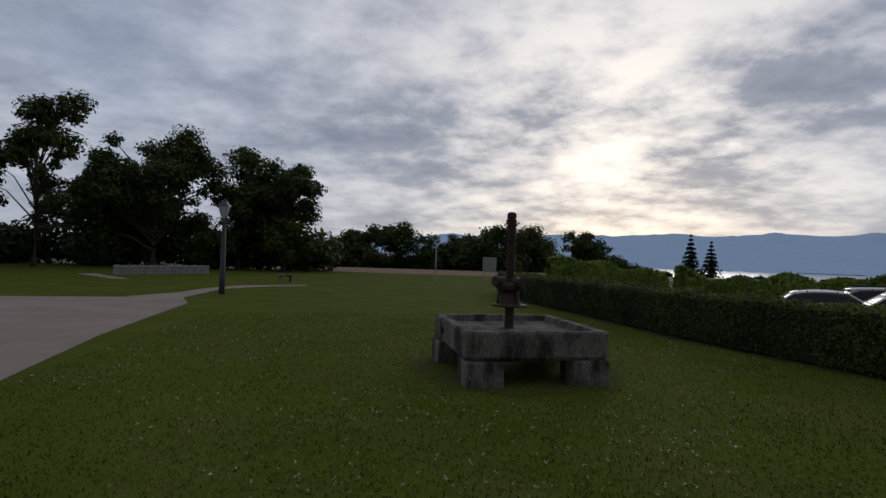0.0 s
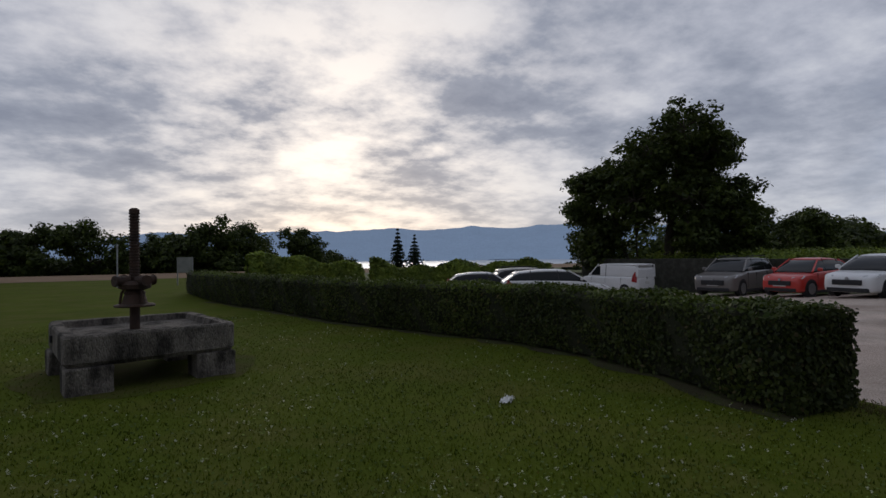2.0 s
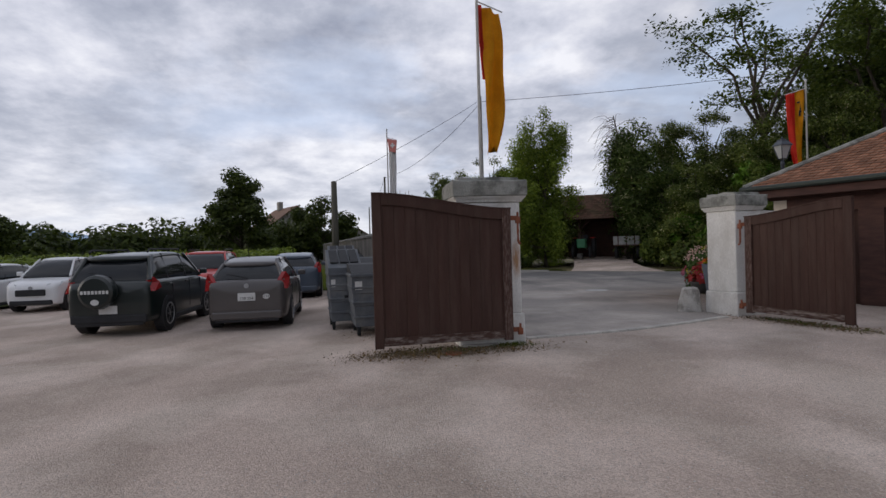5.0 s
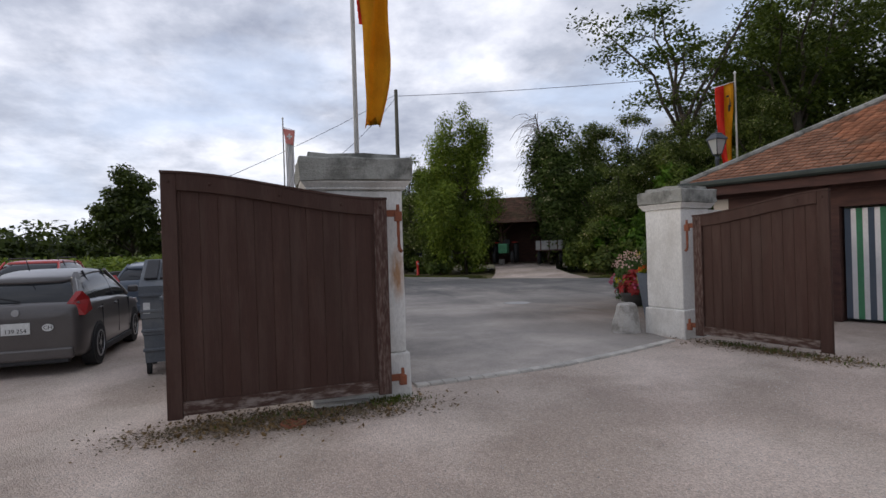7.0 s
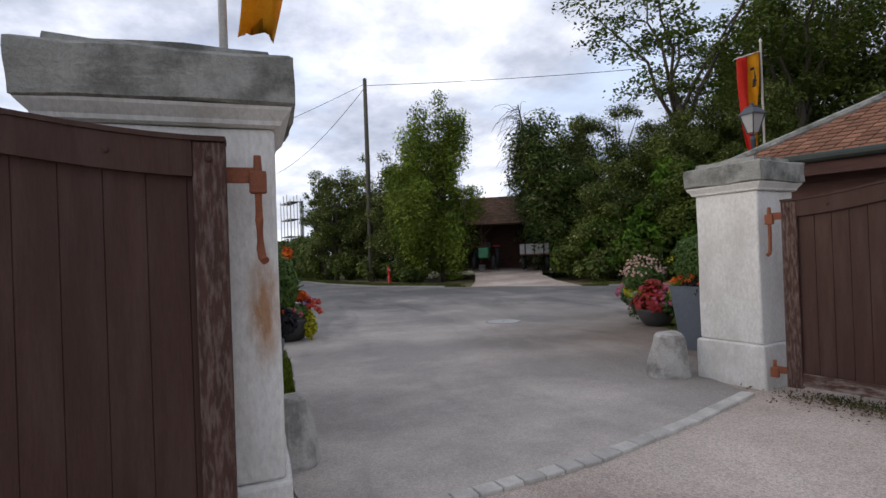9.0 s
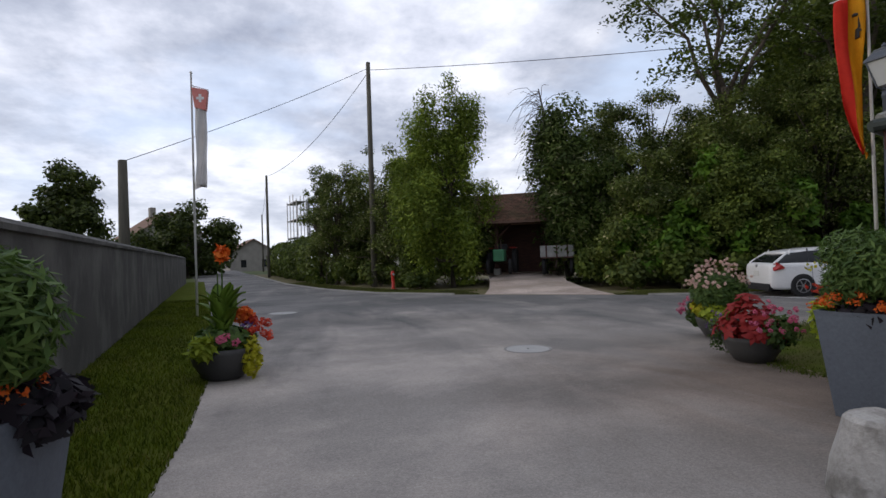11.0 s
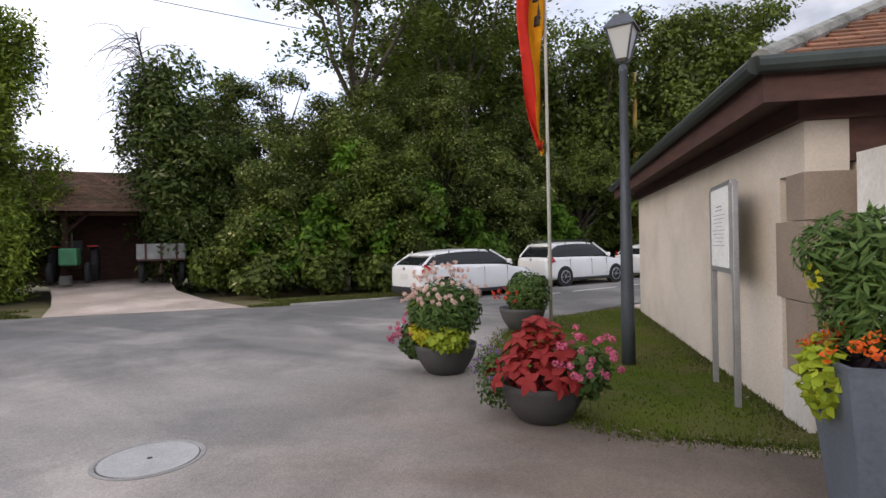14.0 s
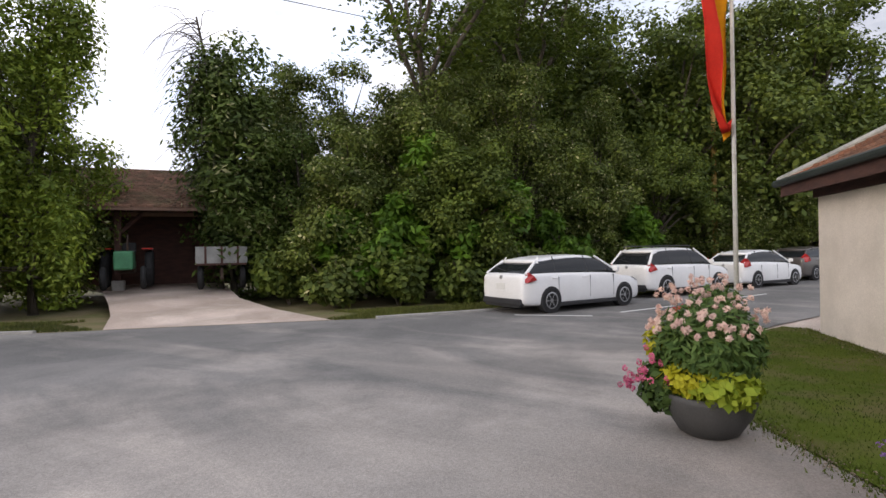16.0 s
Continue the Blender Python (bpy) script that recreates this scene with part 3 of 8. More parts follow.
# ---- trees ----
def tree(name, label, x, y, h, r, base=0.3, leaf="leaf_dark", n=9000, size=0.24, trunk=0.22, clumps=60, lean=0.0, seed=1, flat=1.0, hang=0.0, droop=0.0, group="", tuft=1.0):
    """A trunk with limbs and a crown of leaf clumps: h its height, r its crown's radius, base the share of the height that is bare."""
    rng = np.random.default_rng(seed)
    z0 = float(hz(x, y))
    root = thing(name, label, "tree", pose(x, y, z0), group)
    ch = h * (1 - base)
    cz = h * base + ch * 0.5
    lobes = rng.normal(size=(9, 3))
    lobes /= np.linalg.norm(lobes, axis=1, keepdims=True)
    lobes *= rng.uniform(0.35, 0.80, 9)[:, None]
    u = lobes[rng.integers(0, 9, clumps)] + rng.normal(0, 0.24, (clumps, 3))
    over = np.maximum(np.linalg.norm(u, axis=1, keepdims=True), 0.92) / 0.92
    cen = u / over * np.array([r, r * flat, ch * 0.5])
    # rounded, broader below the middle
    cen[:, :2] *= (1.0 - 0.25 * (cen[:, 2:] / (ch * 0.5)))
    cen[:, 2] += cz
    cen[:, 0] += lean * cen[:, 2]
    cr = r * rng.uniform(0.13, 0.30, clumps) * tuft
    bm = bmesh.new()
    top = Vector((lean * h * 0.8, 0, h * 0.82))
    mid = [(0, 0, -0.1), (lean * h * 0.15, 0.02 * h, h * 0.25), (lean * h * 0.5, -0.01 * h, h * 0.55), tuple(top)]
    tube(bm, mid, trunk, trunk * 0.18, 9)
    for i in range(0, clumps, 2):
        c = Vector(cen[i])
        k = min(max(c.z * 0.55 / h, base * 0.6), 0.75)
        s = Vector((lean * h * k, 0, h * k))
        bend = (s + c) / 2 + Vector((0, 0, -0.05 * h if droop else 0.04 * h))
        tube(bm, [s, bend, c], trunk * 0.36, trunk * 0.05, 5)
    part("trunk", bm, "bark", root, smooth=True)
    pick = rng.choice(clumps, n, p=cr**2 / (cr**2).sum())
    d = rng.normal(size=(n, 3))
    d /= np.linalg.norm(d, axis=1, keepdims=True)
    q = rng.uniform(0.35, 1.15, n)[:, None]
    p = cen[pick] + d * q * cr[pick][:, None] * np.array([1, 1, 0.75])
    if hang:
        strand = rng.uniform(0, 1, n) ** 1.5 * hang
        p[:, 2] = np.maximum(p[:, 2] - strand, 0.15)
    up = d + np.array([0, 0, 0.7])
    v, f = leaf_arrays(p, size, 0.55, up, 2.6 if hang else 1.7)
    ob = new("crown", np_mesh("crown", v, f, leaf))
    ob.parent = root
    return root


def spreading_tree(name, label, x, y, turn, boughs, stems, leaf, n, size, seed):
    """A many-stemmed tree whose crown is made of separate boughs: each bough's way across, height and radius."""
    rng = np.random.default_rng(seed)
    root = thing(name, label, "tree", pose(x, y, float(hz(x, y)), 0, 0, turn))
    bm = bmesh.new()
    for base, lean, h, r in stems:
        tube(bm, [(base, 0, -0.2), (base + lean * 0.25, 0.1, h * 0.4), (base + lean, -0.1, h)], r, r * 0.35, 9)
    pts, aim, who = [], [], []
    for across, up, rad in boughs:
        across, up = across * 0.92, up - 0.35
        for side in (-1, 0, 1):
            c = np.array([across * (1 - 0.12 * abs(side)), side * rng.uniform(0.5, 0.95) * (6.6 - 0.45 * abs(across)) * 0.62, up - 0.3 * abs(side)])
            base, lean, h, r = min(stems, key=lambda q: abs(q[0] + q[1] - across))
            s = Vector((base + lean * 0.7, 0, h * 0.72))
            e = Vector(c)
            tube(bm, [s, (s + e) / 2 + Vector((0, 0, 0.35)), e], r * 0.45, 0.03, 6)
            k = int(32 * rad)
            u = rng.normal(size=(k, 3))
            u /= np.linalg.norm(u, axis=1, keepdims=True)
            cl = c + u * rng.uniform(0.45, 1.0, k)[:, None] * rad * np.array([1.05, 1.05, 0.95])
            for q in cl[: k // 3]:
                tube(bm, [e, (e + Vector(q)) / 2 + Vector((0, 0, 0.1)), Vector(q)], 0.03, 0.012, 4)
            pts.append(cl)
    part("trunk", bm, "bark", root, smooth=True)
    cen = np.concatenate(pts)
    cr = rng.uniform(0.28, 0.58, len(cen))
    pick = rng.choice(len(cen), n, p=cr**2 / (cr**2).sum())
    d = rng.normal(size=(n, 3))
    d /= np.linalg.norm(d, axis=1, keepdims=True)
    p = cen[pick] + d * rng.uniform(0.2, 1.15, n)[:, None] * cr[pick][:, None] * np.array([1.2, 1.2, 0.8])
    v, f = leaf_arrays(p, size, 0.55, d + np.array([0, 0, 0.7]), 1.9)
    ob = new("crown", np_mesh("crown", v, f, leaf))
    ob.parent = root
    return root


def conifer(x, y, h, r, seed=3):
    rng = np.random.default_rng(seed)
    root = thing("spruce_tree", "tall dark green spruce beyond the car park", "tree", pose(x, y, float(hz(x, y))))
    bm = bmesh.new()
    tube(bm, [(0, 0, 0), (0, 0, h)], 0.03 * h, 0.02, 7)
    part("trunk", bm, "bark", root)
    n = 3000
    t = rng.uniform(0.0, 1, n) ** 0.8
    lay = np.round(t * 11) / 11
    a = rng.integers(0, 9, n) * math.tau / 9 + lay * 5 + rng.normal(0, 0.12, n)
    rr = (1 - lay) * r * rng.uniform(0.1, 1, n) * (0.65 + 0.5 * np.sin(a * 3 + lay * 17) ** 2)
    p = np.stack([rr * np.cos(a), rr * np.sin(a), h * (0.12 + 0.88 * lay) - rr * 0.25 + rng.normal(0, 0.03 * h, n) * (1 - lay)], 1)
    v, f = leaf_arrays(p, h * 0.035, 0.5, np.array([0, 0, 1.0]))
    ob = new("crown", np_mesh("crown", v, f, "leaf_conifer"))
    ob.parent = root


def bush(name, label, x, y, r, h, leaf="leaf_mid", n=1800, size=0.12, seed=1, group="", long=1.0, turn=0.0):
    rng = np.random.default_rng(seed)
    root = thing(name, label, "bush", pose(x, y, float(hz(x, y)), 0, 0, turn), group)
    bm = bmesh.new()
    for k in range(6):
        a = rng.uniform(0, math.tau)
        tube(bm, [(0, 0, -0.05), (r * 0.3 * math.cos(a), r * 0.3 * math.sin(a), h * 0.5), (r * 0.6 * math.cos(a) * long, r * 0.6 * math.sin(a), h * 0.85)], 0.03, 0.008, 5)
    part("stems", bm, "bark", root)
    k = 16
    u = rng.normal(size=(k, 3))
    u /= np.linalg.norm(u, axis=1, keepdims=True)
    cen = u * rng.uniform(0.3, 0.75, k)[:, None] * np.array([r * long, r, h * 0.45]) + np.array([0, 0, h * 0.52])
    pick = rng.integers(0, k, n)
    d = rng.normal(size=(n, 3))
    d /= np.linalg.norm(d, axis=1, keepdims=True)
    p = cen[pick] + d * rng.uniform(0.5, 1.0, n)[:, None] * np.array([r * 0.42 * long, r * 0.42, h * 0.28])
    p[:, 2] = np.clip(p[:, 2], 0.03, None)
    v, f = leaf_arrays(p, size, 0.5, d + np.array([0, 0, 0.6]))
    ob = new("foliage", np_mesh("foliage", v, f, leaf))
    ob.parent = root
    return root


# ---- ground and distance ----
def ground_sheet():
    xs = np.unique(np.concatenate([np.linspace(-4600, -200, 12), np.linspace(-200, 200, 101), np.linspace(200, 4600, 12)]))
    ys = np.unique(np.concatenate([np.linspace(-4600, -120, 10), np.linspace(-120, 120, 61), np.linspace(120, 2200, 25), np.linspace(2200, 4600, 6)]))
    gx, gy = np.meshgrid(xs, ys)
    gz = hz(gx, gy) - 0.03
    nx = len(xs)
    v = np.stack([gx, gy, gz], -1).reshape(-1, 3)
    i, j = np.meshgrid(np.arange(nx - 1), np.arange(len(ys) - 1))
    a = (j * nx + i).ravel()
    return new("ground", np_mesh("ground", v, np.stack([a, a + 1, a + nx + 1, a + nx], 1), "ground"))


tagged(ground_sheet(), "rough grass land falling away to the lake", "ground", kind="structure")

# gravel car park, following the slope
gx, gy = np.meshgrid(np.linspace(-12, 24.2, 74), np.linspace(-26, 34, 100))
a = (np.arange(99)[:, None] * 74 + np.arange(73)[None, :]).ravel()
tagged(new("gravel_yard", np_mesh("gravel_yard", np.stack([gx, gy, hz(gx, gy) - 0.004 * (gx > -99)], -1).reshape(-1, 3), np.stack([a, a + 1, a + 75, a + 74], 1), "gravel")),
       "pale compacted gravel of the car park", "gravel", kind="structure")

LAWN_EDGE = [(7.3, 2.6), (7.2, 2.0), (6.98, 0.74), (6.35, -0.47), (6.1, -1.4), (5.75, -2.0), (5.3, -2.6), (4.3, -3.6), (2.5, -4.6), (-2, -6), (-12, -8)]
HEDGE = [(2.8, 24.0), (3.3, 19.0), (4.2, 15.2), (5.15, 11.0), (6.05, 8.5), (6.75, 6.5), (6.85, 4.3), (6.42, 1.95)]
lawn_pts = LAWN_EDGE + [(-60, -8), (-60, 44), (12, 44), (9, 26), (4.5, 24)] + [(x + 0.5, y) for x, y in HEDGE[1:-1]]


def ragged_strip(a, b, step=0.25, wob=0.12):
    """A closed outline between two offsets of the hedge's line, with an uneven lawn side."""
    pts = curve_points(HEDGE[1:], step)
    return pts, [(p[0] + a + wob * noise.noise(Vector((p[0] * 1.7, p[1] * 1.7, 2))), p[1]) for p in pts] + [(p[0] + b, p[1]) for p in pts[::-1]]


poly_sheet("lawn", lawn_pts, 0.012, "lawn", "dark green mown lawn with clover and worn patches")
poly_sheet("yard", [(-4.45, 4.9), (-4.95, 6.5), (-5.75, 9.2), (-6.4, 12.2), (-7.0, 15.0), (-7.9, 16.6), (-10, 16.2), (-13.5, 15.0), (-40, 12.5), (-40, -4), (-8, -4), (-5.2, -1.5), (-4.4, 2)], 0.02, "yard", "pale worn asphalt yard beside the lawn", "asphalt")
poly_sheet("path", [(-7.9, 16.5), (-8.1, 18.6), (-8.4, 20.6), (-7.6, 22.6), (-6.0, 24.3), (-6.3, 24.9), (-8.6, 23.0), (-9.1, 20.9), (-9.0, 18.6), (-9.6, 16.3)], 0.024, "yard", "narrow pale footpath through the lawn", "path")
poly_sheet("path_far", [(-19.6, 29.0), (-15.2, 25.1), (-14.6, 25.4), (-18.9, 29.6)], 0.024, "yard", "narrow pale footpath towards the stone wall", "path")
poly_sheet("field", [(-14, 44.2), (60, 44.2), (60, 60), (-14, 60)], 0.02, "field", "brown bare field behind the lawn", "field")

FAR_EDGE = [(130, 1.0), (73, -4.7), (46.8, -7.4), (38.6, -9.0), (33.9, -10.7), (31.2, -13.0), (28.7, -15.8), (26.6, -18.0), (25.2, -20.2), (23.9, -23.5), (22.2, -28.5), (19.9, -34.5), (15, -48), (8, -70)]
NEAR_EDGE = [(130, 6.3), (71, 0.9), (50, -2.4), (36.7, -3.95), (27, -4.6), (20.5, -5.1), (16.0, -5.35), (13.3, -5.45), (12.35, -5.62), (12.55, -7.56), (12.95, -8.84), (13.35, -9.95), (14.1, -10.1), (14.9, -12.5), (16.7, -12.35), (17.9, -12.6), (19.0, -14.2), (19.7, -16.4), (19.5, -18.7), (18.9, -20.8), (17.4, -25), (14.8, -32), (10, -45), (2, -68)]
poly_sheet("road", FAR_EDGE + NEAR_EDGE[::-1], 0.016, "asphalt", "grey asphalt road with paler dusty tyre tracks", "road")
# verge and driveway across the road
verge = FAR_EDGE[1:] + [(22, -72), (40, -50), (60, -30), (80, 2)]
poly_sheet("verge", verge, 0.004, "earth", "leaf-strewn grass verge under the trees", "verge")
bm = bmesh.new()
drive = [((30.4, -13.9), (27.3, -17.3)), ((31.6, -14.6), (29.4, -17.4)), ((33.0, -15.2), (31.6, -18.0)), ((35.5, -16.2), (34.5, -19.6)), ((42, -17), (42, -24))]
rows_ = [[bm.verts.new((*a, 0.024 + 0.14 * i)) for a in pr] for i, pr in enumerate(drive)]
for a, b in zip(rows_, rows_[1:]):
    bm.faces.new((a[0], a[1], b[1], b[0]))
solo("driveway", bm, "gravel", "pale gravel drive rising to the barn", "driveway", kind="structure")
# kerb line of the road
bm = bmesh.new()
for (x0, y0), (x1, y1) in zip(FAR_EDGE[1:9], FAR_EDGE[2:10]):
    if 26.7 < x0 < 31.5:
        continue
    dirv = Vector((x1 - x0, y1 - y0, 0))
    box(bm, (0, 0, 0), (dirv.length, 0.12, 0.10), 0.01, Matrix.Translation(((x0 + x1) / 2, (y0 + y1) / 2, 0.02)) @ Matrix.Rotation(math.atan2(dirv.y, dirv.x), 4, "Z"))
solo("kerb", bm, "kerb", "low pale kerb along the far road edge", "kerb", kind="structure")
# threshold stones in the gateway
sill = thing("gate_threshold", "row of worn flat kerb stones across the gateway", "kerb", kind="structure")
gate_line = [(12.30, -5.6), (12.4, -6.6), (12.55, -7.6), (12.93, -8.84), (13.35, -9.93)]
M["sett"] = mat("worn_granite_sett", (0.56, 0.53, 0.48), (0.44, 0.415, 0.375), 5, 0.9, 0.5, 60, per_piece=0.15)
for (x0, y0), (x1, y1) in zip(gate_line, gate_line[1:]):
    for k in range(6):
        a0, a1 = Vector((x0, y0, 0)).lerp(Vector((x1, y1, 0)), k / 6), Vector((x0, y0, 0)).lerp(Vector((x1, y1, 0)), (k + 1) / 6)
        bm = bmesh.new()
        dv = a1 - a0
        box(bm, (0, 0, 0), (dv.length - 0.010, 0.125, 0.1), 0.012, Matrix.Translation((a0 + a1) / 2 + Vector((0, 0, -0.024))) @ Matrix.Rotation(math.atan2(dv.y, dv.x), 4, "Z"))
        part("stone", rough_up(bm, 0.007, 6), "sett", sill)

# lake, foothills and mountains
poly_sheet("lake", [(-1500, 1750), (4400, 1000), (4400, 4300), (-1500, 4300)], -36, "water", "pale silver lake in the distance", "water")


def ridge(name, material, label, dist, a0, a1, base, height, seed, steps=160):
    bm = bmesh.new()
    lo, hi = [], []
    for i in range(steps + 1):
        az = radians(a0 + (a1 - a0) * i / steps)
        k = i / steps
        n = noise.fractal(Vector((k * 34, seed, 0)), 0.8, 2.0, 6)
        hgt = height(k) + 26 * n
        s, c = math.sin(az), math.cos(az)
        lo.append(bm.verts.new((dist * s * 0.82, dist * c * 0.82, base)))
        hi.append(bm.verts.new((dist * s, dist * c, hgt)))
    back = [bm.verts.new((v.co.x * 1.08, v.co.y * 1.08, base)) for v in hi]
    for i in range(steps):
        bm.faces.new((lo[i], lo[i + 1], hi[i + 1], hi[i]))
        bm.faces.new((hi[i], hi[i + 1], back[i + 1], back[i]))
    return solo(name, bm, material, label, "mountain", kind="structure")


def smooth_step(a, b, k):
    t = min(max((k - a) / (b - a), 0), 1)
    return t * t * (3 - 2 * t)


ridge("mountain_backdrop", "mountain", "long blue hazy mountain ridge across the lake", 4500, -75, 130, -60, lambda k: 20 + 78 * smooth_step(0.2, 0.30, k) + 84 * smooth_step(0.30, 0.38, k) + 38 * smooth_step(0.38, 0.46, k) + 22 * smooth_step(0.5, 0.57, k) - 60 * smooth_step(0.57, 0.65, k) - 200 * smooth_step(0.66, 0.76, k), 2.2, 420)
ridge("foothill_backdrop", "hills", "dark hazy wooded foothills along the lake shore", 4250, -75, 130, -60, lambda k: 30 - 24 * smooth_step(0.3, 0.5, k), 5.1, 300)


# ---- the press and the lawn ----
M["worn_soil"] = mat("worn_lawn_soil", (0.078, 0.074, 0.024), (0.066, 0.082, 0.015), 2.5, 0.95, 0.5, 35, spec=0.02)
poly_sheet("worn_ground", [(1.0 + (1.42 + 0.42 * noise.noise(Vector((math.cos(a) * 2, math.sin(a) * 2, 4)))) * math.cos(a), 7.35 + (1.42 + 0.42 * noise.noise(Vector((math.cos(a) * 2, math.sin(a) * 2, 9)))) * math.sin(a)) for a in (math.tau * i / 48 for i in range(48))], 0.017, "worn_soil", "bare trodden soil under the stone press")

def wine_press():
    root = thing("stone_wine_press", "weathered granite press basin on stone blocks with rusty iron screw", "press", pose(0.29, 6.22, 0, 0, 0, 11.5))
    w, d = 1.82, 1.98
    bm = bmesh.new()
    n = 10
    def rr(x0, y0, x1, y1, r, z):
        out = []
        for cx, cy, s in ((x1 - r, y1 - r, 0), (x0 + r, y1 - r, 90), (x0 + r, y0 + r, 180), (x1 - r, y0 + r, 270)):
            for k in range(n):
                t = radians(s + 90 * k / (n - 1))
                out.append(Vector((cx + r * math.cos(t), cy + r * math.sin(t), z)))
        return out
    loft(bm, [rr(0.04, 0.04, w - 0.04, d - 0.04, 0.1, 0.31), rr(0, 0, w, d, 0.11, 0.36), rr(0, 0, w, d, 0.11, 0.63), rr(0.02, 0.02, w - 0.02, d - 0.02, 0.1, 0.66), rr(0.13, 0.13, w - 0.13, d - 0.13, 0.06, 0.655), rr(0.15, 0.15, w - 0.15, d - 0.15, 0.06, 0.57)])
    bmesh.ops.subdivide_edges(bm, edges=[e for e in bm.edges if e.calc_length() > 0.3], cuts=6, use_grid_fill=True)
    part("basin", rough_up(bm, 0.012, 5), "stone", root)
    for x, y in ((0.24, 0.2), (w - 0.24, 0.22), (0.2, d - 0.3), (w - 0.24, d - 0.3)):
        bm = bmesh.new()
        box(bm, (0, 0, 0), (0.46, 0.44, 0.36), 0.025)
        bmesh.ops.subdivide_edges(bm, edges=bm.edges[:], cuts=2, use_grid_fill=True)
        ob = part("leg_block", rough_up(bm, 0.012, 6), "stone", root)
        ob.location = (x, y, 0.135)
    bm = bmesh.new()
    box(bm, (0.30, -0.004, 0.50), (0.10, 0.03, 0.09), 0.006)
    for v in bm.verts:
        v.co = Vector((-0.002 + v.co.y, d * 0.52 + v.co.x, v.co.z))
    part("spout_hole", bm, "black", root)
    cx, cy = 0.87, 1.06
    bm = bmesh.new()
    prof = [(0.062, 0.5), (0.062, 1.12)]
    z = 1.12
    while z < 2.08:
        prof += [(0.066, z), (0.066, z + 0.016), (0.052, z + 0.022), (0.052, z + 0.034)]
        z += 0.038
    prof += [(0.06, 2.08), (0.062, 2.10), (0.062, 2.13), (0.035, 2.15)]
    lathe(bm, prof, 18, Matrix.Translation((cx, cy, 0)))
    part("screw", bm, "iron", root, "threaded iron spindle")
    bm = bmesh.new()
    lathe(bm, [(0.235, 0.86), (0.245, 0.875), (0.235, 0.89), (0.16, 0.90), (0.145, 0.93), (0.12, 1.02), (0.13, 1.05), (0.10, 1.07)], 24, Matrix.Translation((cx, cy, 0)))
    part("skirt", bm, "iron", root)
    bm = bmesh.new()
    lathe(bm, [(0.10, 1.07), (0.19, 1.10), (0.20, 1.15), (0.16, 1.19), (0.08, 1.20)], 20, Matrix.Translation((cx, cy, 0)))
    for k in range(4):
        t = radians(20 + 90 * k)
        c, s = math.cos(t), math.sin(t)
        arm = bmesh.new()
        cyl(arm, (cx + 0.08 * c, cy + 0.08 * s, 1.20), (cx + 0.25 * c, cy + 0.25 * s, 1.20), 0.065, 0.06, 14)
        cyl(arm, (cx + 0.25 * c, cy + 0.25 * s, 1.20), (cx + 0.265 * c, cy + 0.265 * s, 1.20), 0.075, 0.07, 14)
        part("bar_socket", arm, "iron", root)
    part("nut_head", bm, "iron", root, "rusty iron capstan head with bar sockets")
    for k in range(3):
        t = radians(50 + 120 * k)
        bm = bmesh.new()
        tube(bm, [(cx + 0.17 * math.cos(t), cy + 0.17 * math.sin(t), 0.9), (cx + 0.15 * math.cos(t), cy + 0.15 * math.sin(t), 1.04), (cx + 0.12 * math.cos(t), cy + 0.12 * math.sin(t), 1.09)], 0.018, 0.018, 6)
        part("pawl", bm, "iron", root)


wine_press()


def curve_points(pts, step):
    """Even points along a smooth line through pts, with the way at each."""
    out = []
    p = [Vector((*q, 0)) for q in pts]
    p = [2 * p[0] - p[1]] + p + [2 * p[-1] - p[-2]]
    for i in range(1, len(p) - 2):
        n = max(2, int((p[i + 1] - p[i]).length / step))
        for k in range(n):
            t = k / n
            out.append(0.5 * ((2 * p[i]) + (p[i + 1] - p[i - 1]) * t + (2 * p[i - 1] - 5 * p[i] + 4 * p[i + 1] - p[i + 2]) * t * t + (3 * p[i] - p[i - 1] - 3 * p[i + 1] + p[i + 2]) * t**3))
    out.append(p[-2])
    return out


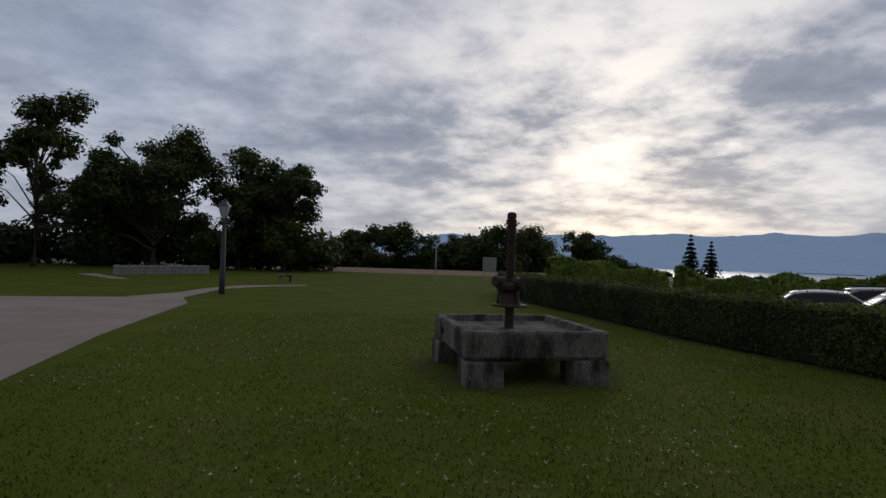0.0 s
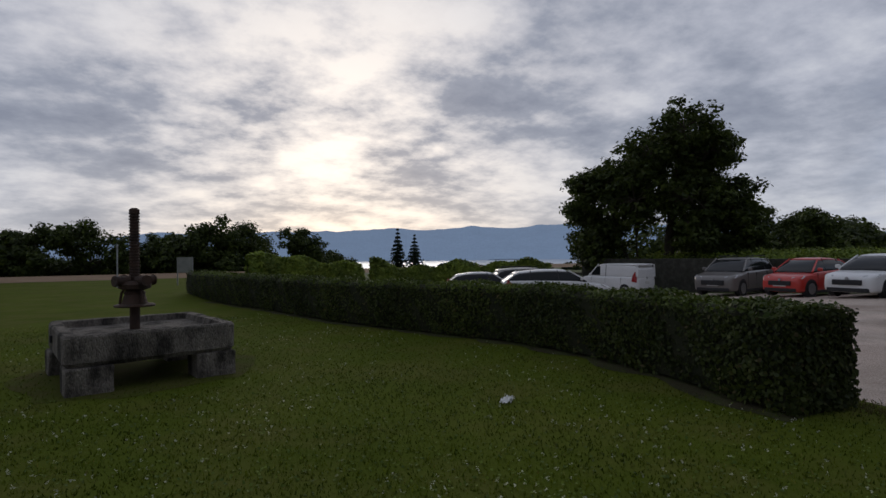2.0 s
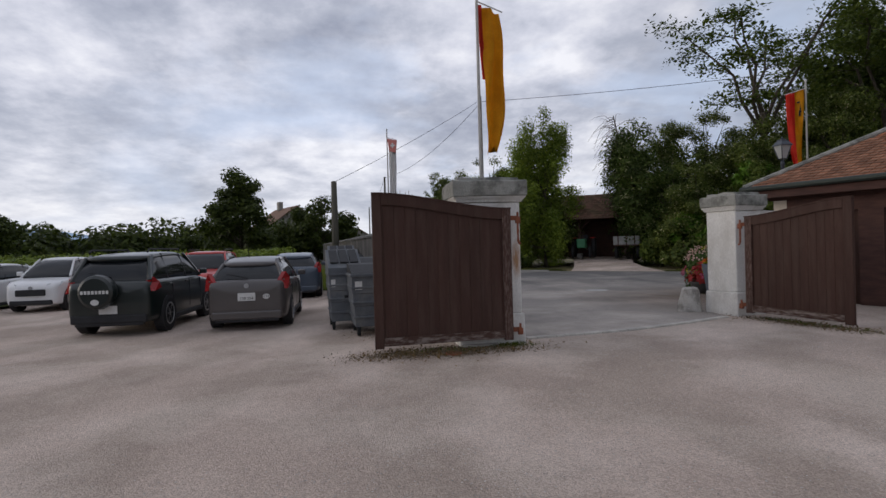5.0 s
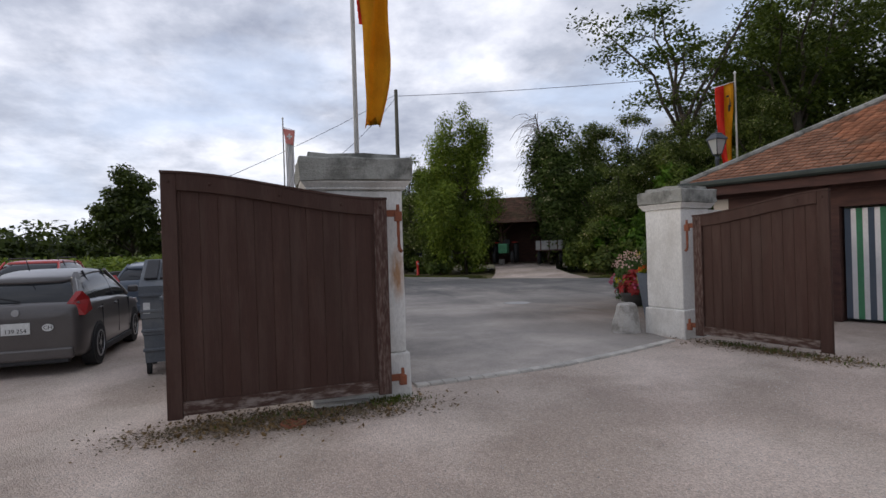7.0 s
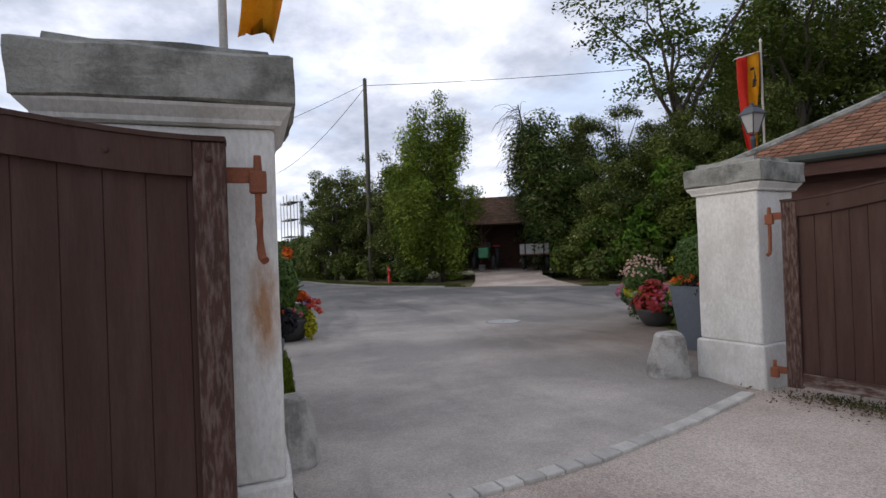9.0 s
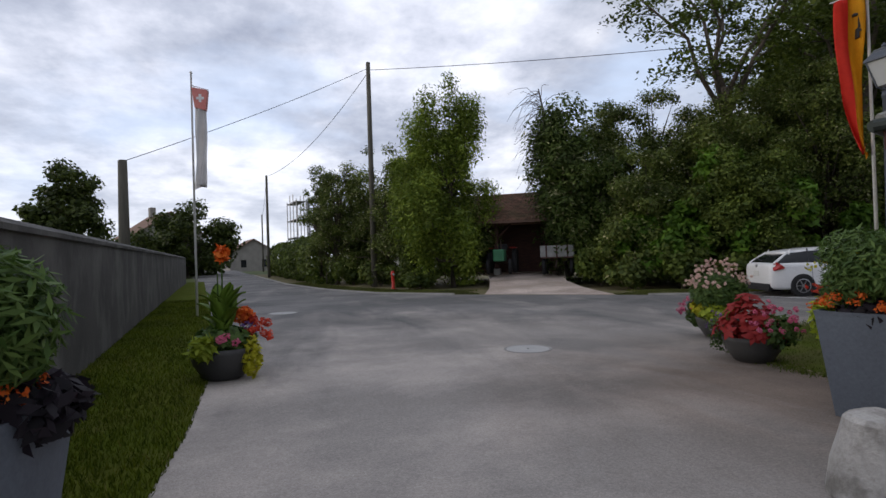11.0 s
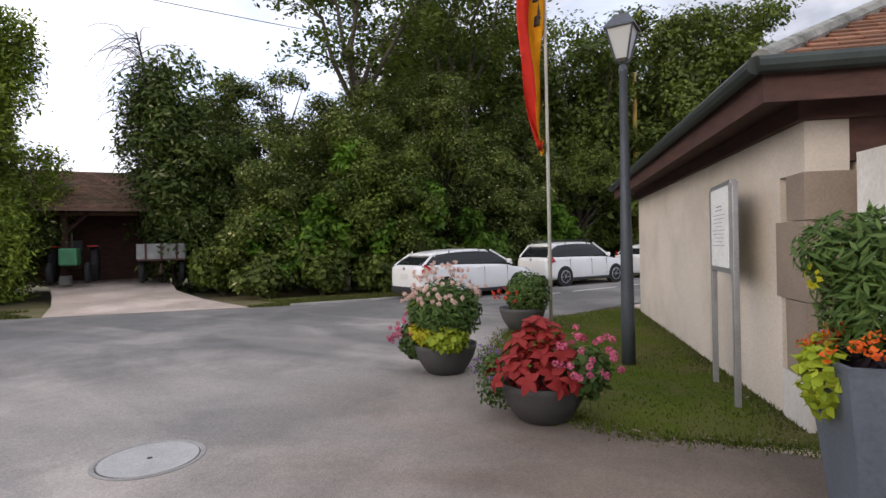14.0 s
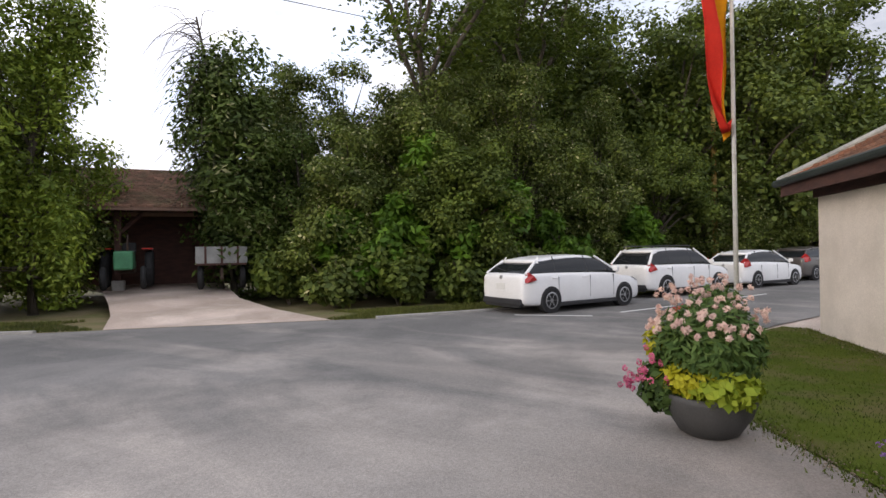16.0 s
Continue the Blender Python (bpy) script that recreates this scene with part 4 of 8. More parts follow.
def hedge():
    root = thing("clipped_hedge", "dark green clipped hedge curving along the lawn", "hedge")
    pts = curve_points(HEDGE, 0.25)
    hw, top = 0.42, 0.94
    sect = [(-hw + 0.04, 0.05), (-hw, 0.35), (-hw + 0.02, top - 0.08), (-hw + 0.12, top), (hw - 0.12, top), (hw - 0.02, top - 0.08), (hw, 0.35), (hw - 0.04, 0.05)]
    bm = bmesh.new()
    rings, vert, nor = [], [], []
    for i, p in enumerate(pts):
        d = (pts[min(i + 1, len(pts) - 1)] - pts[max(i - 1, 0)]).normalized()
        side = Vector((d.y, -d.x, 0))
        rings.append([p + side * o * 0.93 + Vector((0, 0, z * 0.97)) for o, z in sect])
    # solid core; the shade between the leaves is put into its near-black colour
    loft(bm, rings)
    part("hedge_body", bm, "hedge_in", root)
    # leaves all over the faces
    rng = np.random.default_rng(5)
    per = []
    for i in range(len(sect) - 1):
        a, b = np.array(sect[i]), np.array(sect[i + 1])
        per.append((a, b, np.linalg.norm(b - a)))
    total = sum(l for *_, l in per)
    P, N = [], []
    P0 = np.array([tuple(p) for p in pts])
    D0 = np.gradient(P0, axis=0)
    D0 /= np.linalg.norm(D0, axis=1, keepdims=True)
    n = 62000
    s = rng.uniform(0, 1, n) ** 0.62 * (len(pts) - 1)
    i0 = np.minimum(s.astype(int), len(pts) - 2)
    fr = (s - i0)[:, None]
    c = P0[i0] * (1 - fr) + P0[i0 + 1] * fr
    d = D0[i0]
    side = np.stack([d[:, 1], -d[:, 0], 0 * d[:, 0]], 1)
    which = rng.choice(len(per), n, p=[l / total for *_, l in per])
    t = rng.uniform(0, 1, n)
    A, B = np.array([a for a, b, l in per]), np.array([b for a, b, l in per])
    oz = A[which] * (1 - t[:, None]) + B[which] * t[:, None]
    nr = np.stack([-(B - A)[which][:, 1], (B - A)[which][:, 0]], 1)
    nr /= np.linalg.norm(nr, axis=1, keepdims=True)
    wob = 0.03 * np.sin(s * 0.9) + 0.025 * np.sin(s * 2.3 + oz[:, 1] * 9) + rng.normal(0, 0.02, n)
    oz = oz + nr * wob[:, None]
    pos = c + side * oz[:, :1] + np.array([0, 0, 1]) * oz[:, 1:]
    up = side * nr[:, :1] + np.array([0, 0, 1]) * nr[:, 1:]
    # near end face
    m = 2600
    e = np.stack([rng.uniform(-hw, hw, m), rng.uniform(0.04, top, m)], 1)
    pe = P0[-1] + D0[-1] * (0.02 + rng.normal(0, 0.02, m))[:, None] + np.array([D0[-1][1], -D0[-1][0], 0]) * e[:, :1] + np.array([0, 0, 1]) * e[:, 1:]
    pos, up = np.concatenate([pos, pe]), np.concatenate([up, np.repeat(D0[-1][None], m, 0)])
    # leaves that face upwards take a paler, greener colour than the sides
    greener = up[:, 2] > 0.6
    for nm, sel, lf in (("hedge_leaves", ~greener, "leaf_hedge"), ("hedge_top_leaves", greener, "leaf_hedge_top")):
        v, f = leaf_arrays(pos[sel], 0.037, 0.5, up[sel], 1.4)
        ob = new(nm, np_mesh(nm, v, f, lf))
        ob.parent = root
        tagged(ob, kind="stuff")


hedge()
M["hedge_soil"] = mat("bare_hedge_soil", (0.052, 0.042, 0.022), (0.036, 0.036, 0.012), 2.5, 0.95, 0.6, 35, stain=(0.05, 0.065, 0.015), stain_scale=3.5, stain_amount=0.8)
poly_sheet("hedge_soil", ragged_strip(-0.58, 0.1, 0.2, 0.3)[1], 0.018, "hedge_soil", "bare brown soil with clippings along the hedge's foot")


# ---- walls, gate ----


def pillar(name, label, x, y, w, d, shaft, cap_z, plinth, cap_over, turn, wall="render_wall"):
    """A rendered gate pillar with plinth, moulding and stone cap; w along the gate line, d through it."""
    root = thing(name, label, "gate pillar", pose(x, y, 0, 0, 0, turn))
    bm = bmesh.new()
    box(bm, (0, 0, plinth / 2 - 0.03), (d + 0.07, w + 0.07, plinth + 0.06), 0.02)
    bmesh.ops.subdivide_edges(bm, edges=bm.edges[:], cuts=3, use_grid_fill=True)
    part("plinth", rough_up(bm, 0.012, 4), "render_wall", root)
    bm = bmesh.new()
    box(bm, (0, 0, (plinth + shaft) / 2), (d, w, shaft - plinth), 0.02)
    bmesh.ops.subdivide_edges(bm, edges=bm.edges[:], cuts=3, use_grid_fill=True)
    part("shaft", rough_up(bm, 0.008, 3), wall, root)
    o = cap_over
    bm = bmesh.new()
    def sq(e, z):
        return [Vector((sx * (d / 2 + e), sy * (w / 2 + e), z)) for sx, sy in ((1, 1), (-1, 1), (-1, -1), (1, -1))]
    loft(bm, [sq(0.005, shaft), sq(0.03, shaft + 0.01), sq(0.035, shaft + 0.03), sq(o * 0.75, shaft + 0.075), sq(o * 0.8, shaft + 0.09)])
    part("moulding", bm, "render_wall", root)
    bm = bmesh.new()
    loft(bm, [sq(o * 0.8, shaft + 0.09), sq(o, shaft + 0.10), sq(o, cap_z - 0.07), sq(o - 0.02, cap_z - 0.055), sq(o - 0.10, cap_z - 0.05), sq(o - 0.11, cap_z)])
    bmesh.ops.subdivide_edges(bm, edges=bm.edges[:], cuts=4, use_grid_fill=True)
    part("capstone", rough_up(bm, 0.022, 7), "cap", root, "weathered grey capstone with lichen")
    return root


pillar("gate_pillar", "broad white rendered gate pillar with a flat stone cap", 12.32, -4.97, 0.95, 0.72, 2.15, 2.53, 0.46, 0.10, 0, "rust_run_wall")
pillar("gate_pillar", "slim white rendered gate pillar with a lichened stone cap", 13.80, -10.47, 0.66, 0.70, 2.04, 2.40, 0.45, 0.09, 10.5)


def gate_leaf(hx, hy, tx, ty, zh, zt, swing, zb0, zb1):
    """A boarded gate leaf, hinge post at (hx, hy), free end at (tx, ty), top sweeping from zh to zt."""
    ang = math.degrees(math.atan2(ty - hy, tx - hx))
    L = math.hypot(tx - hx, ty - hy)
    root = thing("wooden_gate_leaf", "open brown painted board gate leaf with a sweeping top rail", "gate", pose(hx, hy, 0, 0, 0, ang), "gate leaves")
    def top(s):
        k = s / L
        return zh + (zt - zh) * (k * k * (3 - 2 * k)) if zt > zh else zh
    def foot(s):
        return zb0 + (zb1 - zb0) * s / L
    n = 13
    w = L / n
    for k in range(n):
        s0, s1 = k * w, (k + 1) * w
        bm = bmesh.new()
        sect = [(s0, -0.006), (s0 + 0.003, -0.012), (s1 - 0.003, -0.012), (s1, -0.006), (s1 + 0.002, 0.0), (s1, 0.008), (s1 - 0.003, 0.012), (s0 + 0.003, 0.012), (s0, 0.008)]
        loft(bm, [[Vector((a, b, foot(a) + 0.03)) for a, b in sect], [Vector((a, b, top(a) - 0.02)) for a, b in sect]])
        part("plank", bm, "gate", root)
    for side in (-1, 1):
        for s in (0.065, L - 0.065):
            bm = bmesh.new()
            z1 = top(s)
            box(bm, (s, side * 0.028, (foot(s) + z1) / 2), (0.13, 0.03, z1 - foot(s)), 0.006)
            part("stile", bm, "flaked" if s < 0.5 else "gate", root)
        bm = bmesh.new()
        rings = []
        for k in range(15):
            s = 0.131 + (L - 0.262) * k / 14
            z = top(s)
            rings.append([Vector((s, side * 0.014, z - 0.15)), Vector((s, side * 0.045, z - 0.15)), Vector((s, side * 0.045, z)), Vector((s, side * 0.014, z))])
        loft(bm, rings)
        part("top_rail", bm, "gate", root)
        bm = bmesh.new()
        box(bm, (0, side * 0.03, 0), (L - 0.264, 0.03, 0.12), 0.006, Matrix.Translation((L / 2, 0, foot(L / 2) + 0.09)) @ Matrix.Rotation(-math.atan((zb1 - zb0) / L), 4, "Y"))
        part("bottom_rail", bm, "worn", root, "bottom rail with flaked paint and bare wood")
    bm = bmesh.new()
    rings = []
    for k in range(15):
        s = -0.003 + (L + 0.006) * k / 14
        z = top(s)
        rings.append([Vector((s, -0.055, z + 0.001)), Vector((s, 0.055, z + 0.001)), Vector((s, 0.055, z + 0.022)), Vector((s, -0.055, z + 0.022))])
    loft(bm, rings)
    part("capping", bm, "gate", root)
    for z in (zh - 0.13, 0.24):
        bm = bmesh.new()
        box(bm, (-0.03, swing * 0.04, z), (0.20, 0.012, 0.07), 0.003)
        box(bm, (-0.13, swing * 0.045, z - 0.03), (0.075, 0.05, 0.10), 0.008)
        cyl(bm, (-0.13, swing * 0.045, z - 0.06), (-0.13, swing * 0.045, z + 0.09), 0.024, 0.016, 12)
        part("strap_hinge", bm, "rust", root, "rusty orange strap hinge")
    bm = bmesh.new()
    zb = zh - 0.13
    tube(bm, [(-0.13, swing * 0.045, zb - 0.06), (-0.13, swing * 0.046, zb - 0.2), (-0.132, swing * 0.046, zb - 0.33), (-0.138, swing * 0.035, zb - 0.37), (-0.15, swing * 0.015, zb - 0.385)], 0.018, 0.019, 10)
    part("hinge_pin", bm, "rust", root)
    for s in (0.065, L * 0.22, L * 0.5, L * 0.8, L - 0.065):
        for side in (-1, 1):
            bm = bmesh.new()
            bmesh.ops.create_icosphere(bm, subdivisions=1, radius=0.017, matrix=Matrix.Translation((s, side * 0.045, top(s) - 0.075)) @ Matrix.Diagonal((1, 0.6, 1, 1)))
            part("bolt_head", bm, "gate", root)
    return root


M["rust"] = mat("rusted_iron", (0.30, 0.10, 0.05), (0.20, 0.075, 0.045), 8, 0.8, 0.4, 60)
gate_leaf(11.76, -5.23, 11.78, -3.20, 2.03, 2.28, -1, 0.10, 0.07)
gate_leaf(13.12, -10.20, 11.50, -10.84, 1.89, 2.11, 1, 0.10, 0.05)


M["guard"] = mat("worn_whitewash", (0.46, 0.44, 0.41), (0.38, 0.36, 0.33), 4, 0.92, 0.5, 40, stain=(0.16, 0.15, 0.13), stain_scale=4.5, stain_amount=0.7)


def guard_stone(x, y, turn, lean):
    bm = bmesh.new()
    lathe(bm, [(0.23, -0.05), (0.24, 0.02), (0.215, 0.2), (0.18, 0.40), (0.165, 0.47), (0.14, 0.5)], 14)
    bmesh.ops.subdivide_edges(bm, edges=bm.edges[:], cuts=1)
    solo("guard_stone", rough_up(bm, 0.02, 5), "guard", "whitewashed conical guard stone at the gate pillar", "guard stone", pose(x, y, 0, 0, lean, turn), "gate guard stones")


guard_stone(14.30, -9.80, 0, -4)
guard_stone(13.40, -5.52, 0, 5)


def long_wall():
    root = thing("wall_road", "long grey rendered boundary wall with a sloping coping", "wall", kind="structure")
    a, b = Vector((12.66, -4.76, 0)), Vector((58.0, -0.3, 0))
    d = b - a
    m = Matrix.Translation(a) @ Matrix.Rotation(math.atan2(d.y, d.x), 4, "Z")
    L = d.length
    for k in range(9):
        bm = bmesh.new()
        box(bm, (L * (k + 0.5) / 9, 0.15, 0.9), (L / 9 - 0.004, 0.30, 1.9), 0.0, m)
        part("wall_bay", bm, "concrete", root)
        bm = bmesh.new()
        x0, x1 = L * k / 9, L * (k + 1) / 9 - 0.006
        loft(bm, [[m @ Vector((x, -0.04, 1.85)), m @ Vector((x, 0.34, 1.85)), m @ Vector((x, 0.34, 1.91)), m @ Vector((x, 0.15, 2.0)), m @ Vector((x, -0.04, 1.91))] for x in (x0, x1)])
        part("coping", bm, "concrete", root)


long_wall()
# grass strip at the wall's foot
poly_sheet("wall_verge", [(13.55, -5.25), (13.4, -4.68), (40, -2.0), (57.8, -0.45), (57.8, -1.6), (40, -3.6), (32.3, -4.45), (27, -5.05), (20.5, -5.68), (17.3, -5.76), (15.2, -5.70), (13.9, -5.62)], 0.03, "lawn", "narrow grass strip along the wall", "grass")
poly_sheet("gate_lawn", [(15.3, -12.75), (16.7, -12.3), (17.9, -12.65), (19.0, -14.2), (19.7, -16.4), (19.5, -18.7), (18.8, -20.6), (18.35, -20.3), (17.2, -17.1)], 0.024, "dry_lawn", "small mown lawn beside the building", "grass")


# ---- the building by the gate ----
def gatehouse():
    root = thing("garden_building", "low cream rendered building with a hipped clay tile roof", "building", kind="")
    c = Vector((15.60, -12.95, 0))
    e = Vector((0.354, -0.935, 0))   # along the road side
    w = Vector((-0.935, -0.354, 0))  # along the yard side
    LE, LW, H = 7.45, 9.0, 2.36
    def P(a, b, z):
        return c + e * a + w * b + Vector((0, 0, z))
    def slab(a0, a1, b0, b1, z0, z1):
        bm = bmesh.new()
        loft(bm, [[P(a0, b0, z), P(a1, b0, z), P(a1, b1, z), P(a0, b1, z)] for z in (z0, z1)])
        return bm
    part("wall", slab(0.45, LE, 0, 0.3, -0.05, H), "house_wall", root, "cream rendered road wall")
    part("wall", slab(LE - 0.3, LE, 0.3, LW, -0.05, H), "house_wall", root)
    part("wall", slab(0.3, LE - 0.3, LW - 0.3, LW, -0.05, H), "house_wall", root)
    # corner of sandstone blocks and the yard front with its openings
    for k, (z0, z1, ln) in enumerate(((0, 0.42, 0.42), (0.42, 1.0, 0.34), (1.0, 1.62, 0.52), (1.62, 1.98, 0.30))):
        bm = slab(-0.012, ln, -0.012, 0.36, z0 + 0.004, z1 - 0.004)
        part("quoin", rough_up(bm, 0.01, 4), "quoin" if k else "render_wall", root)
    part("wall", slab(0.0, 0.45, 0.0, 0.3, 1.98, H), "house_wall", root)
    for b0, b1 in ((0.36, 0.55), (1.75, 2.2), (5.4, 5.9), (8.4, LW)):
        part("front_pier", slab(0.0, 0.3, b0, b1, 0, 2.05), "timber" if b0 == 1.75 else "house_wall", root)
    part("front_lintel", slab(0.0, 0.3, 0.3, LW, 2.05, H), "timber", root)
    part("door", slab(0.16, 0.22, 0.55, 1.75, 0, 2.05), "gate", root, "brown painted wooden door")
    part("inner_floor", slab(0.3, LE - 0.3, 0.3, LW - 0.3, 0.0, 0.03), "concrete", root)
    # wall plate and rafters under the eaves
    part("wall_plate", slab(-0.06, LE + 0.06, -0.06, 0.2, H, H + 0.14), "timber", root)
    part("wall_plate", slab(-0.06, 0.2, 0.2, LW, H, H + 0.14), "timber", root)
    o = 0.40
    part("soffit", slab(-o, LE + o, -o, LW + o, H + 0.15, H + 0.18), "timber", root)
    for a0, a1, b0, b1 in ((-o - 0.03, LE + o + 0.03, -o - 0.03, -o), (-o - 0.03, -o, -o, LW + o)):
        part("fascia", slab(a0, a1, b0, b1, H + 0.06, H + 0.30), "timber", root)
    for a, b in (((LE + o + 0.1, -o - 0.09), (-o - 0.09, -o - 0.09)), ((-o - 0.09, -o - 0.09), (-o - 0.09, LW + o))):
        bm = bmesh.new()
        cyl(bm, P(*a, H + 0.30), P(*b, H + 0.30), 0.065, 0.065, 10)
        part("gutter", bm, "gutter", root)
    # hipped roof
    zr, run = H + 0.32, (LE + 2 * o) / 2
    zt = zr + run * 0.56
    base = [P(-o - 0.05, -o - 0.05, zr), P(LE + o + 0.05, -o - 0.05, zr), P(LE + o + 0.05, LW + o, zr), P(-o - 0.05, LW + o, zr)]
    r0, r1 = P(LE / 2, -o + run, zt), P(LE / 2, LW + o - run * 0.6, zt)
    bm = bmesh.new()
    vb, v0, v1 = [bm.verts.new(p) for p in base], bm.verts.new(r0), bm.verts.new(r1)
    bm.faces.new((vb[0], vb[1], v0))
    bm.faces.new((vb[1], vb[2], v1, v0))
    bm.faces.new((vb[2], vb[3], v1))
    bm.faces.new((vb[3], vb[0], v0, v1))
    bm.faces.new(vb[::-1])
    part("roof", bm, "tile", root, "hipped roof of brown-red clay tiles")
    bm = bmesh.new()
    tube(bm, [base[0] + Vector((0, 0, 0.03)), r0 + Vector((0, 0, 0.05))], 0.07, 0.07, 8)
    tube(bm, [base[1] + Vector((0, 0, 0.03)), r0 + Vector((0, 0, 0.05))], 0.07, 0.07, 8)
    part("hip_tiles", bm, "cap", root)
    # rows of tiles on the road side and the yard side
    near, rest = [], []
    for face, (p0, p1, q0, q1) in enumerate(((base[0], base[1], r0, r0), (base[3], base[0], r1, r0))):
        slope = ((q0 + q1) / 2 - (p0 + p1) / 2)
        rows_n = int(slope.length / 0.15)
        nrm = (p1 - p0).cross(slope).normalized()
        if nrm.z < 0:
            nrm = -nrm
        for r in range(rows_n):
            k = (r + 0.5) / rows_n
            a, b = p0.lerp(q0, k), p1.lerp(q1, k)
            m_ = int((b - a).length / 0.18)
            for i in range(m_):
                p = a.lerp(b, (i + 0.5 + 0.5 * (r % 2)) / (m_ + 0.5))
                (near if (p - base[0]).length < 2.9 else rest).append((p + nrm * 0.02, (b - a).normalized(), slope.normalized(), nrm))
    def tile_corners(p, s, t, nn):
        return [p - s * 0.083 - t * 0.1 + nn * 0.014, p + s * 0.083 - t * 0.1 + nn * 0.014, p + s * 0.083 + t * 0.1 - nn * 0.008, p - s * 0.083 + t * 0.1 - nn * 0.008]
    near.sort(key=lambda q: (q[0] - base[0]).length)
    rest += near[300:]
    verts, faces = [], []
    for p, s, t, nn in rest:
        q = tile_corners(p, s, t, nn)
        i = len(verts)
        verts += [tuple(v) for v in q] + [tuple(v - nn * 0.014) for v in q]
        faces += [(i, i + 1, i + 2, i + 3), (i, i + 4, i + 5, i + 1), (i + 1, i + 5, i + 6, i + 2), (i + 3, i + 7, i + 4, i)]
    ob = new("roof_tiles", np_mesh("roof_tiles", verts, faces, "tile"))
    ob.parent = root
    tagged(ob, kind="stuff")
    bm = bmesh.new()
    box(bm, (0, 0, 0), (0.166, 0.20, 0.014), 0.0)
    me = finish(bm, "roof_tile", "tile")
    for p, s, t, nn in near[:300]:
        ob = new("roof_tile", me)
        tilt = (t - nn * 0.11).normalized()
        ob.matrix_basis = Matrix.Translation(p + nn * 0.004) @ Matrix((s, tilt, s.cross(tilt))).transposed().to_4x4()
        ob.parent = root
    return P


gatehouse_point = gatehouse()


# ---- trees and woods ----
tree("ash_tree", "tall airy ash with thin grey trunk at the lawn's end", -27.2, 36.0, 13.6, 3.9, 0.20, "leaf_dark", 13000, 0.16, 0.17, 46, seed=11)
tree("lime_tree", "broad dark lime tree behind the low stone wall", -22.0, 41.0, 11.6, 4.5, 0.08, "leaf_dark", 22000, 0.175, 0.35, 90, seed=12)
tree("lime_tree", "round dark lime tree at the lawn's end", -16.2, 43.0, 10.2, 4.4, 0.04, "leaf_dark", 22000, 0.175, 0.35, 90, seed=13)
tree("lime_tree", "smaller round dark lime tree at the lawn's end", -12.3, 42.0, 8.8, 3.5, 0.03, "leaf_dark", 16000, 0.17, 0.3, 80, seed=14)
tree("lime_tree", "dark lime tree beside the pale asphalt yard", -32.0, 31.5, 9.6, 4.4, 0.10, "leaf_dark", 16000, 0.22, 0.3, 80, seed=15)
tree("lime_tree", "dark lime tree standing far behind the yard", -38.0, 34.0, 11.0, 5.5, 0.05, "leaf_dark", 12000, 0.30, 0.3, 60, seed=16)
tree("lime_tree", "dark lime tree in the row behind", -26.0, 46.0, 9.0, 5.2, 0.03, "leaf_dark", 12000, 0.30, 0.3, 60, seed=17)
for i, (x, y, h, r) in enumerate(((-14.5, 74, 3.6, 2.6), (-10.8, 74, 5.0, 3.4), (-5.0, 74, 6.0, 4.0), (1.2, 76, 4.2, 3.0), (5.0, 78, 5.0, 3.2), (9.0, 74, 6.2, 3.8), (13.6, 76, 6.4, 4.2), (19.2, 74, 6.2, 3.2), (22.5, 79, 4.0, 3.2), (26.0, 80, 3.4, 2.6))):
    tree("field_tree", "dark round tree beyond the brown field", x, y, h * 1.22, r * 1.35, 0.0, "leaf_dark", 8000, 0.24, 0.16, 60, seed=30 + i, group="trees beyond the field")
conifer(33.2, 72.7, 6.9, 1.9, 3)
conifer(35.6, 72.0, 6.0, 1.9, 4)
WALNUT_BOUGHS = [(1.2, 10.3, 1.8), (-1.2, 9.1, 1.8), (3.0, 9.0, 1.7), (-3.9, 7.4, 1.5), (-5.8, 7.4, 1.0), (-6.2, 5.7, 1.0), (-2.2, 6.2, 2.0), (1.5, 6.3, 2.1), (4.0, 6.0, 1.7), (5.4, 4.3, 1.3), (-4.8, 3.9, 1.7), (-5.3, 2.8, 1.2), (1.9, 3.9, 1.4), (3.0, 3.1, 1.2)]
spreading_tree("walnut_tree", "large spreading dark walnut tree at the car park's end", 30.5, 23.2, -49.9, WALNUT_BOUGHS, [(0.0, 0.5, 7.5, 0.42), (-2.2, -1.2, 5.0, 0.24), (-1.8, -0.1, 4.6, 0.12)], "leaf_dark", 72000, 0.15, 23)
tree("oak_tree", "round dark oak standing alone behind the vineyard", 54.5, 26.7, 7.4, 3.4, 0.05, "leaf_dark", 11000, 0.19, 0.22, 70, seed=27)
tree("poplar_tree", "slender dark poplar near the distant house", 61.4, 8.1, 9.9, 4.0, 0.05, "leaf_dark", 11000, 0.22, 0.2, 60, seed=22)
tree("maple_tree", "round dark maple beside the distant house", 73.5, 1.6, 8.2, 4.8, 0.03, "leaf_dark", 11000, 0.24, 0.2, 60, seed=23)
for i, (x, y, h, r) in enumerate(((72, 32, 6.0, 4.4), (76, 26, 4.2, 4.5), (80, 22.5, 4.6, 4.4), (84, 17, 5.8, 4.6), (86, 14.0, 5.2, 4.0), (70, 38, 3.8, 4.0), (66, 14.0, 3.5, 2.8), (98, 9, 6.0, 5))):
    tree("field_tree", "dark tree in the belt behind the vineyard", x, y, h, r, 0.03, "leaf_dark", 6500, 0.25, 0.16, 50, seed=50 + i, group="trees behind the vineyard")


